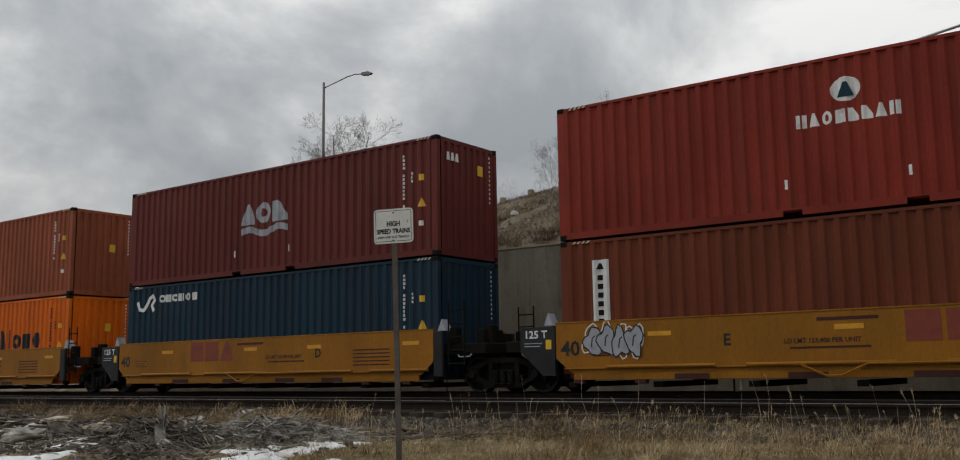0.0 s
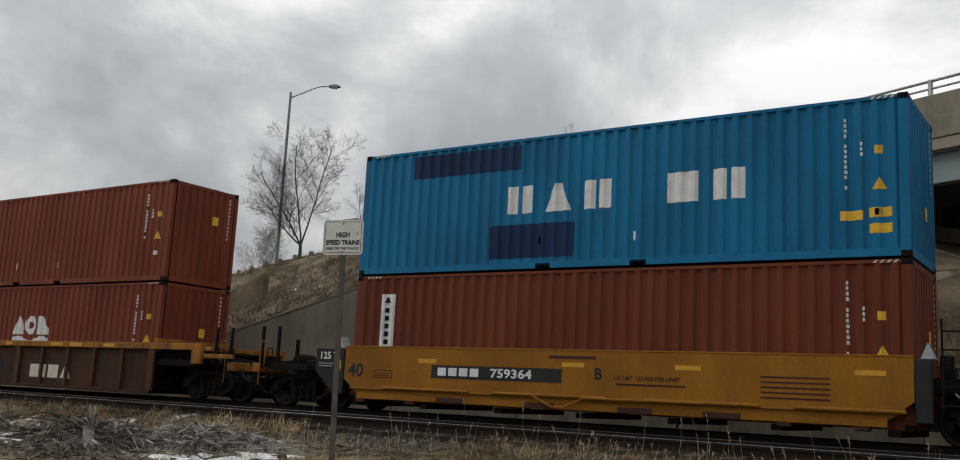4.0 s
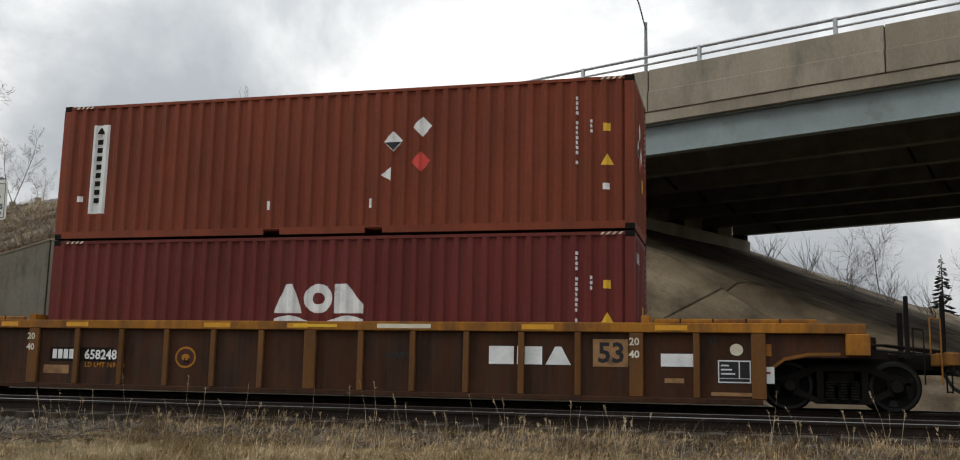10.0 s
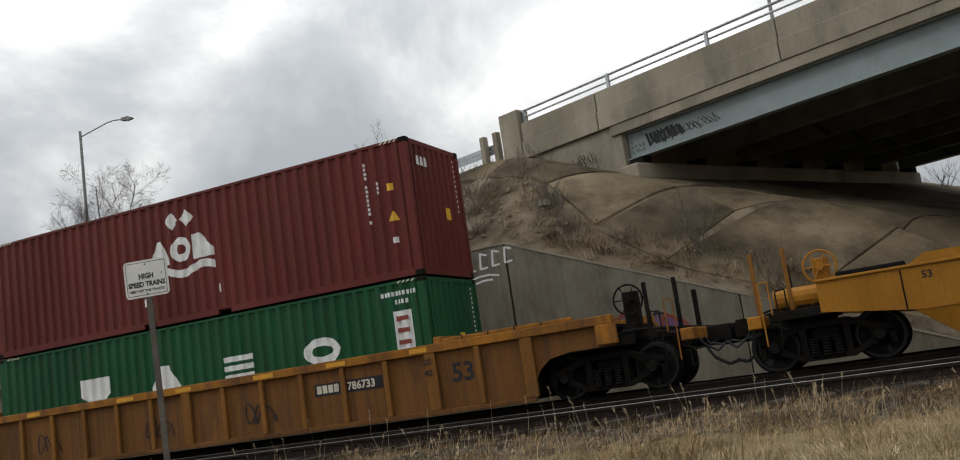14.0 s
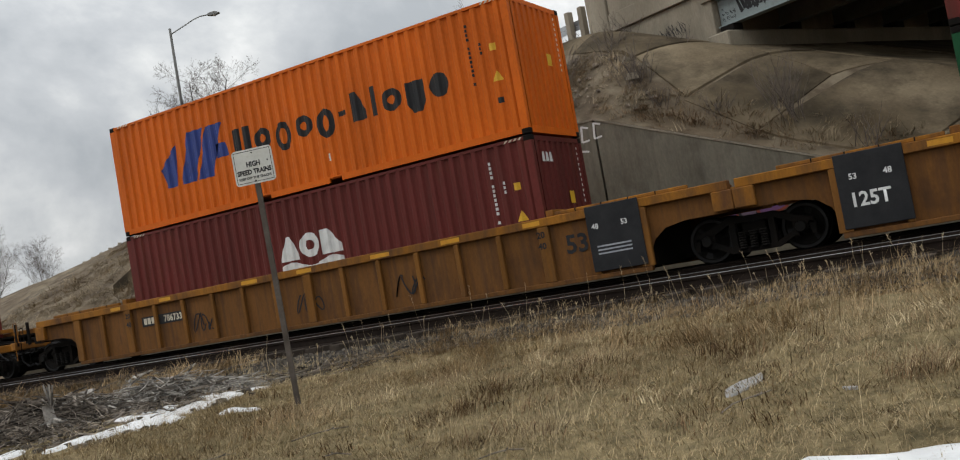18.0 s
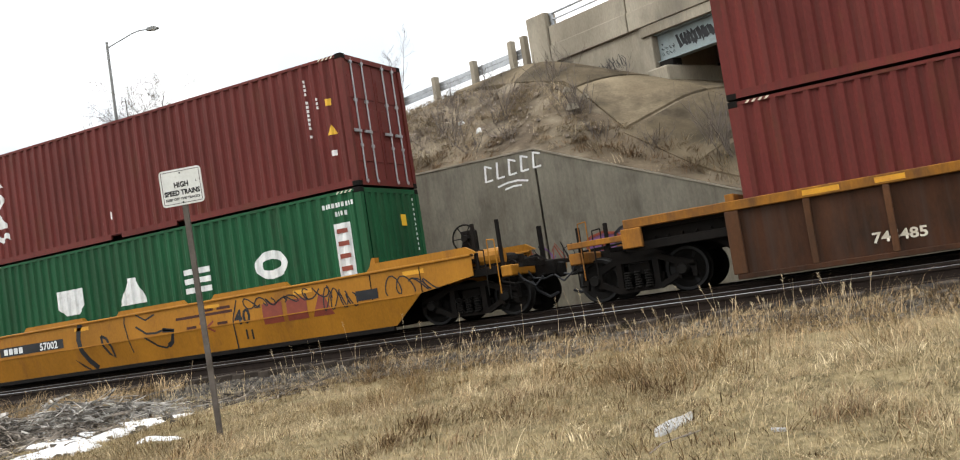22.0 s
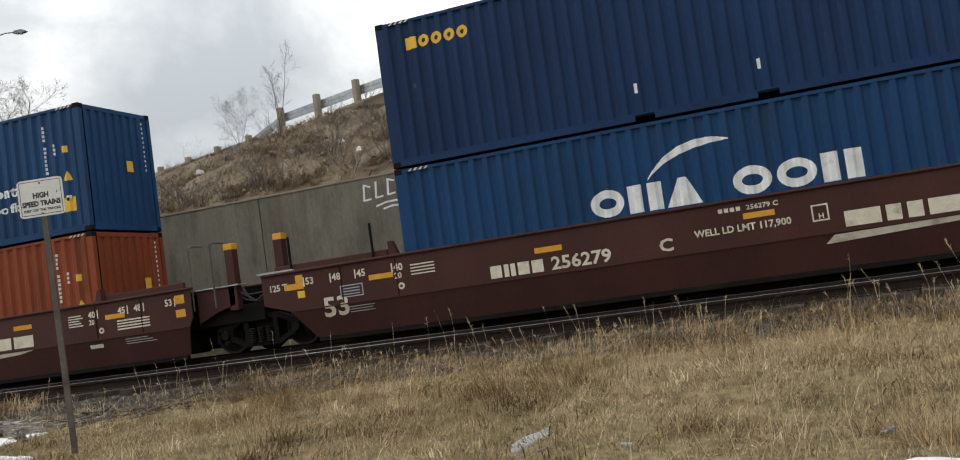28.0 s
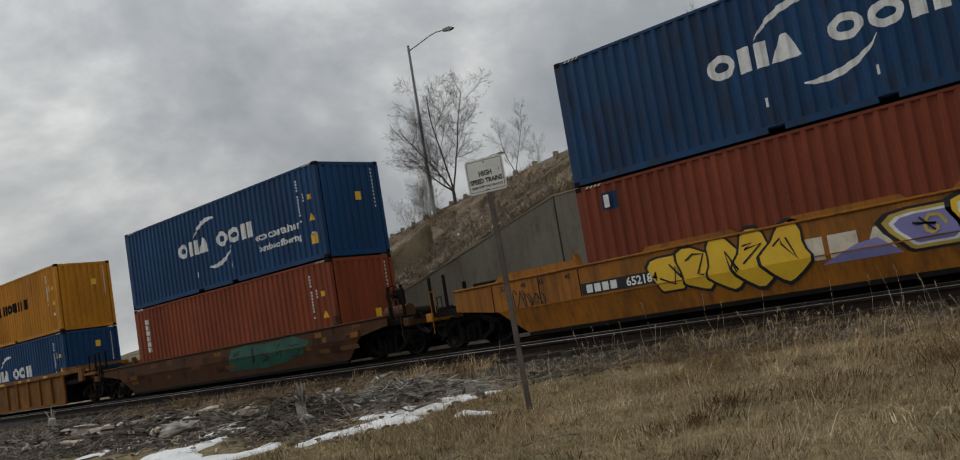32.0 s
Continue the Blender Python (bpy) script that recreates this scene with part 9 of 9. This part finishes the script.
brush("brush_pile", -12.7, 8.75, 1.25, 0.75, 0.46, 700, 1, "tangled pile of grey dead branches")
brush("brush_pile", -12.0, 10.1, 1.9, 0.9, 0.42, 750, 11, "tangled pile of grey dead branches", 1.2, SILVERWOOD, (1.0, -0.35))
brush("brush_pile", -12.6, 9.3, 2.2, 1.0, 0.40, 120, 14, "stout crooked dead branches on a pile", 1.9, DEADWOOD, (1.0, -0.25), 1.7)
brush("brush_pile", -16.8, 9.3, 3.0, 1.3, 0.30, 190, 15, "stout crooked dead branches on a pile", 1.3, DEADWOOD, None, 2.3)
brush("brush_pile", -22.5, 9.9, 4.5, 1.5, 0.25, 150, 17, "stout crooked dead branches on the ground", 1.2, DEADWOOD, None, 2.6)
brush("brush_pile", -16.6, 9.7, 2.4, 1.3, 0.20, 650, 2, "tangled pile of grey dead branches", 0.7)
brush("brush_pile", -10.6, 8.9, 0.9, 0.6, 0.16, 140, 3, "low heap of grey dead twigs", 0.6)
brush("brush_pile", -11.3, 7.6, 1.2, 0.5, 0.12, 220, 12, "low heap of grey dead twigs", 0.5)
brush("brush_pile", -22.0, 10.4, 4.2, 1.6, 0.18, 800, 4, "scattered grey dead branches", 0.7)
brush("brush_pile", -17.5, 7.6, 2.6, 0.8, 0.10, 320, 13, "scattered grey dead branches", 0.6)
brush("brush_pile", -9.2, 10.9, 1.4, 0.6, 0.14, 160, 5, "few dead twigs beside the ballast", 0.7)


brush("wood_chips", -13.5, 8.6, 4.2, 2.0, 0.05, 500, 6, "pale splintered chips strewn over bare ground", 0.3, PALEWOOD)
brush("wood_chips", -22.0, 9.6, 6.0, 2.2, 0.05, 600, 7, "pale splintered chips strewn over bare ground", 0.35, PALEWOOD)
C15 = scatter(330, -24, -11.5, 10.9, 12.5, 81, lambda x, y: max(0, clump(x, y, 0.5) - 0.25))
tufts("verge_grass", C15, 30, rs.uniform(0.22, 0.5, len(C15)), 0.25, 82, STRAWTAN, "tan dead grass between the ballast and branches", (0.002, 0.005), 0.6)
C16 = [(-6.5 + 0.16 * math.cos(k * 2.4) * k ** 0.5, 6.95 + 0.14 * math.sin(k * 2.4) * k ** 0.5) for k in range(14)]
tufts("brown_weeds", C16, 40, rs.uniform(0.2, 0.36, len(C16)), 0.22, 83, STRAWTAN, "large brown tussock of drooping dead grass", (0.0014, 0.0036), 0.35)
C17 = scatter(110, -6.5, 4.5, 8.6, 11.6, 91, lambda x, y: max(0, clump(x + 17, y, 0.6) - 0.35) ** 2)
tufts("tall_grass", C17, 34, rs.uniform(0.26, 0.46, len(C17)), 0.2, 92, STRAWTAN, "tall brown drooping tussocks of dead grass", (0.0014, 0.0036), 0.5)
C14 = scatter(520, -26, -9.3, 7.2, 12.0, 71, lambda x, y: max(0, clump(x, y, 0.9)))
tufts("leaf_litter", C14, 22, rs.uniform(0.05, 0.12, len(C14)), 0.9, 72, STRAWBROWN, "flattened dark brown litter under the branches", (0.003, 0.008), 0.1)


def stump(x, y, r, tall, seed):
    rg = random.Random(seed)
    bm = bmesh.new()
    cyl(bm, (0, 0, -0.1), (rg.uniform(-0.1, 0.1), 0, tall), r, r * 0.7, 11)
    for k in range(6):
        a = k * math.tau / 6 + rg.uniform(-0.4, 0.4)
        pipe(bm, [(0, 0, 0.12), (math.cos(a) * r * 1.6, math.sin(a) * r * 1.6, 0.06), (math.cos(a) * r * 3, math.sin(a) * r * 3, -0.04)], r * 0.25, 6)
    for k in range(9):
        a = rg.uniform(0, math.tau)
        pipe(bm, [(0, 0, tall * 0.8), (math.cos(a) * r, math.sin(a) * r, tall + rg.uniform(0.05, 0.3))], 0.012, 5)
    for v in bm.verts:
        v.co += Vector((noise.noise(v.co * 9), noise.noise(v.co * 9 + Vector((5, 0, 0))), 0)) * 0.03
    ob = solid("tree_stump", bm, SILVERWOOD, "splintered grey tree stump among dead branches", "stump")
    ob.matrix_basis = pose(x, y, ground_z(x, y))


stump(-11.92, 8.35, 0.09, 0.30, 1)
stump(-26.5, 10.6, 0.12, 0.35, 2)
rg = random.Random(31)
more = [(rg.uniform(-22, -13.2), rg.uniform(7.9, 10.4)) for k in range(22)]
for x, y in more + [(-16.4, 9.3), (-16.7, 9.0), (-20.4, 10.4), (-14.8, 7.95), (-15.7, 9.7), (-18.2, 9.6), (-19.3, 8.7), (-13.6, 9.3), (-22.4, 9.6), (-17.3, 8.3)]:
    ln, r = rg.uniform(0.25, 0.7), rg.uniform(0.04, 0.13)
    bm = bmesh.new()
    n, taper, rise = 10, rg.uniform(0.5, 0.9), rg.uniform(0, 0.14)
    torn = [rg.uniform(-0.12, 0.22) * ln for k in range(2 * n)]
    rings = []
    for i in range(7):
        g = i / 6
        q = r * (1 + (taper - 1) * g)
        ring = []
        for k in range(n):
            w = k * math.tau / n
            p = Vector((ln * (g - 0.5), q * math.cos(w), q * math.sin(w) + rise * g))
            p += Vector((0, noise.noise(p * 7 + Vector((x, 0, 0))), noise.noise(p * 7 + Vector((0, y, 3))))) * r * 0.6
            p.x += (-torn[k] if i == 0 else torn[n + k] if i == 6 else 0)
            ring.append(bm.verts.new(p))
        rings.append(ring)
    for i in range(6):
        for k in range(n):
            bm.faces.new((rings[i][k], rings[i][(k + 1) % n], rings[i + 1][(k + 1) % n], rings[i + 1][k]))
    for ring, px in ((rings[0], -0.45), (rings[-1], 0.45)):
        tip = bm.verts.new((ln * px, 0, rise * (px + 0.5)))
        for k in range(n):
            bm.faces.new((ring[k], ring[(k + 1) % n], tip))
    ob = solid("wood_chunk", bm, rg.choice((PALEWOOD, SILVERWOOD, DEADWOOD)), "splintered grey chunk of wood on bare ground", "wood chunk", "", "wood chunks on the ground")
    ob.matrix_basis = pose(x, y, ground_z(x, y) + r * 0.75, rg.uniform(0, 90), 0, rg.uniform(-40, 60))


# ---- patches of old snow, bare earth ----
def ragged_sheet(name, spine, material, thick, seed, cell=0.045, rough=0.42, under=0.03):
    """A low sheet on the ground along short runs (x, y, x, y, half width), its edge eaten away by noise."""
    x0 = min(min(r[0], r[2]) - r[4] for r in spine) - 0.3
    x1 = max(max(r[0], r[2]) + r[4] for r in spine) + 0.3
    y0 = min(min(r[1], r[3]) - r[4] for r in spine) - 0.3
    y1 = max(max(r[1], r[3]) + r[4] for r in spine) + 0.3
    nx, ny = int((x1 - x0) / cell) + 1, int((y1 - y0) / cell) + 1
    fine = cell < 0.1

    def strength(x, y):
        best = -9.0
        for ax, ay, bx, by, w in spine:
            dx, dy = bx - ax, by - ay
            t = max(0.0, min(1.0, ((x - ax) * dx + (y - ay) * dy) / max(1e-6, dx * dx + dy * dy)))
            best = max(best, 1 - math.hypot(x - ax - dx * t, y - ay - dy * t) / w)
        k = 1.0 if fine else 0.35
        return best + rough * (noise.noise((x * 3.1 * k, y * 3.1 * k, seed)) + 0.6 * noise.noise((x * 8 * k, y * 8 * k, seed + 3)) + 0.35 * noise.noise((x * 21 * k, y * 21 * k, seed + 5)))

    verts, index, faces = [], {}, []
    field = [[strength(x0 + i * cell, y0 + j * cell) for j in range(ny)] for i in range(nx)]

    def corner(i, j):
        if (i, j) not in index:
            x, y, f = x0 + i * cell, y0 + j * cell, field[i][j]
            g = max(0.0, min(1.0, f / 0.55))
            lift = -under * min(1.0, -f * 6) if f < 0 else thick * (0.25 + 0.75 * g * (2 - g)) + 0.35 * thick * noise.noise((x * 5, y * 5, seed + 9))
            index[(i, j)] = len(verts)
            verts.append((x, y, ground_z(x, y) + lift))
        return index[(i, j)]

    for i in range(nx - 1):
        for j in range(ny - 1):
            if max(field[i][j], field[i + 1][j], field[i][j + 1], field[i + 1][j + 1]) > 0:
                faces.append((corner(i, j), corner(i + 1, j), corner(i + 1, j + 1), corner(i, j + 1)))
    return new(name, raw(name, verts, faces, material, True))


def snow_run(seed, thick, *spine):
    return tagged(ragged_sheet("snow_patch", spine, SNOW, thick, seed), "thin patch of old melting snow on the grass", "snow", "snow patches")


def snow_patch(pts, seed, thick=0.05):
    """A low mound of snow inside an outline of x, y corners, with a ragged edge."""
    n = 72
    cx = sum(p[0] for p in pts) / len(pts)
    cy = sum(p[1] for p in pts) / len(pts)
    edge = []
    for i in range(n):
        t = i / n * len(pts)
        a, b = pts[int(t) % len(pts)], pts[(int(t) + 1) % len(pts)]
        f = t - int(t)
        x, y = a[0] + (b[0] - a[0]) * f, a[1] + (b[1] - a[1]) * f
        k = 1 + 0.24 * noise.noise((x * 3, y * 3, seed)) + 0.16 * noise.noise((x * 9, y * 9, seed))
        edge.append((cx + (x - cx) * k, cy + (y - cy) * k))
    verts, faces = [], []
    rings = (1.0, 0.93, 0.8, 0.55, 0.28)
    for r in rings:
        for x, y in edge:
            px, py = cx + (x - cx) * r, cy + (y - cy) * r
            lift = -0.03 if r == 1.0 else thick * (1 - r ** 6) + 0.02 * noise.noise((px * 4, py * 4, seed)) * min(1, thick * 25) + (0.03 if thick else 0.016)
            verts.append((px, py, ground_z(px, py) + lift))
    verts.append((cx, cy, ground_z(cx, cy) + thick + (0.03 if thick else 0.016)))
    for j in range(len(rings) - 1):
        for i in range(n):
            k = (i + 1) % n
            faces.append((j * n + i, j * n + k, (j + 1) * n + k, (j + 1) * n + i))
    for i in range(n):
        faces.append(((len(rings) - 1) * n + i, (len(rings) - 1) * n + (i + 1) % n, len(verts) - 1))
    return tagged(new("snow_patch", raw("snow_patch", verts, faces, SNOW if thick else ICE, True)), "thin patch of old melting snow on the grass", "snow", "snow patches")


snow_run(1, 0.04, (-9.57, 9.74, -9.8, 9.47, 0.24), (-9.8, 9.47, -9.6, 8.8, 0.32), (-11.0, 10.25, -10.1, 9.4, 0.14), (-9.6, 8.8, -9.45, 8.4, 0.30))
snow_run(8, 0.04, (-10.28, 8.71, -10.5, 8.45, 0.28), (-9.6, 8.25, -10.4, 8.5, 0.22), (-9.2, 7.9, -9.78, 7.8, 0.22), (-9.78, 7.8, -10.1, 7.5, 0.24), (-10.1, 7.5, -10.2, 7.15, 0.16))
snow_run(2, 0.04, (-13.2, 6.62, -12.56, 6.7, 0.2), (-12.56, 6.7, -12.6, 7.25, 0.2), (-12.4, 6.55, -11.5, 6.2, 0.26), (-11.5, 6.2, -11.1, 6.5, 0.24), (-11.1, 6.5, -10.95, 7.0, 0.2))
snow_run(7, 0.04, (-14.6, 9.15, -14.0, 8.6, 0.34), (-15.3, 9.1, -14.3, 8.7, 0.24), (-14.0, 8.6, -13.4, 7.9, 0.3), (-13.5, 7.85, -13.0, 7.9, 0.16))
snow_run(9, 0.03, (-16.05, 7.0, -15.8, 7.18, 0.24))
snow_run(3, 0.03, (-8.27, 8.0, -8.05, 8.13, 0.12))
tagged(ragged_sheet("bare_earth", ((-11.2, 9.9, -15.0, 8.9, 1.3), (-15.0, 9.0, -22.0, 9.4, 2.3), (-22.0, 9.4, -32.0, 9.8, 2.2), (-9.9, 10.8, -11.5, 10.2, 0.7)), BARE, 0.012, 21, 0.16, 0.5, 0.05), "dark bare earth strewn with litter", "ground", kind="structure")
snow_patch([(-2.17, 6.74), (-2.12, 6.95), (-1.98, 7.2), (-1.93, 7.0), (-1.97, 6.7), (-2.05, 6.5)], 4, 0.0)
snow_patch([(-1.3, 6.46), (-1.2, 6.48), (-1.19, 6.40), (-1.27, 6.38)], 5, 0.0)
snow_patch([(-1.1, 4.8), (-0.76, 4.98), (-0.4, 5.12), (0.0, 5.22), (0.7, 5.38), (1.9, 5.5), (3.5, 5.4), (4.0, 4.7), (2.4, 3.7), (0.0, 3.8), (-0.9, 4.4)], 6, 0.02)

# fallen sticks in the grass
for i, (x, y, a, ln) in enumerate(((-1.85, 6.2, 70, 0.55), (-3.2, 5.3, 15, 0.3), (-4.8, 5.6, -20, 0.35), (-5.6, 6.4, 40, 0.5), (-6.3, 5.8, 60, 0.45))):
    bm = bmesh.new()
    pipe(bm, [(-ln / 2, 0, 0), (-ln / 6, 0.07 * ln, 0.02), (ln / 5, -0.05 * ln, 0.04), (ln / 2, 0.12 * ln, 0.02)], 0.005, 5)
    pipe(bm, [(ln / 8, -0.03 * ln, 0.03), (ln / 4, -0.2 * ln, 0.06)], 0.004, 5)
    ob = solid("fallen_stick", bm, DEADWOOD, "thin grey stick lying in the grass", "stick", "", "sticks in the grass")
    ob.matrix_basis = pose(x, y, ground_z(x, y) + 0.02, 0, 0, a)
bm = bmesh.new()
for k in range(5):
    box(bm, -0.03 + 0.01 * k, 0.025 + 0.005 * k, -0.025, 0.025 - 0.005 * k, 0.004 * k, 0.005 * k + 0.005)
ob = solid("litter", bm, surf("pale_blue_plastic", (0.28, 0.40, 0.47), (0.2, 0.3, 0.38), 9, 0.4), "scrap of pale blue plastic litter in grass", "litter")
ob.matrix_basis = pose(0.35, 6.1, ground_z(0.35, 6.1) + 0.02, 0, 0, 20)
# pale litter on the bank
rg = random.Random(77)
for k in range(16):
    x, y = rg.uniform(-30, -9), rg.uniform(25.2, 30)
    bm = bmesh.new()
    w = rg.uniform(0.08, 0.2)
    prism(bm, [(-w, 0), (w, 0), (w * 0.7, w * 0.8), (-w * 0.5, w)], -0.03, 0.03)
    ob = solid("litter", bm, rg.choice((WHITE, DEADWOOD, CONCRETE)), "pale scrap of litter on the dead grass bank", "litter", "", "litter on the bank")
    ob.matrix_basis = pose(x, y, bank_z(x, y) + 0.12, rg.uniform(-40, 10), 0, rg.uniform(0, 180))


# ---- what moves ----
def rolled(t):
    return lerp_table(t, TRAIN_X)


def motions():
    for ob, x, y, z in MOVING:
        walk(ob, [(t, pose(x + s, y, z)) for t, s in TRAIN_X])
    for w, sx, z in SPINNING:
        top = w.parent.parent
        home = [m[1] for m in MOVING if m[0] == top][0] + w.parent.matrix_basis.translation.x + sx
        seen = [k / 15 for k in range(int(SECONDS * 15) + 1) if -26 < home + rolled(k / 15) < 14]
        if not seen:
            continue
        rows = [(t, pose(sx, 0, z, 0, math.degrees((rolled(t) - rolled(seen[0])) / 0.42), 0)) for t in seen]
        walk(w, rows)


motions()
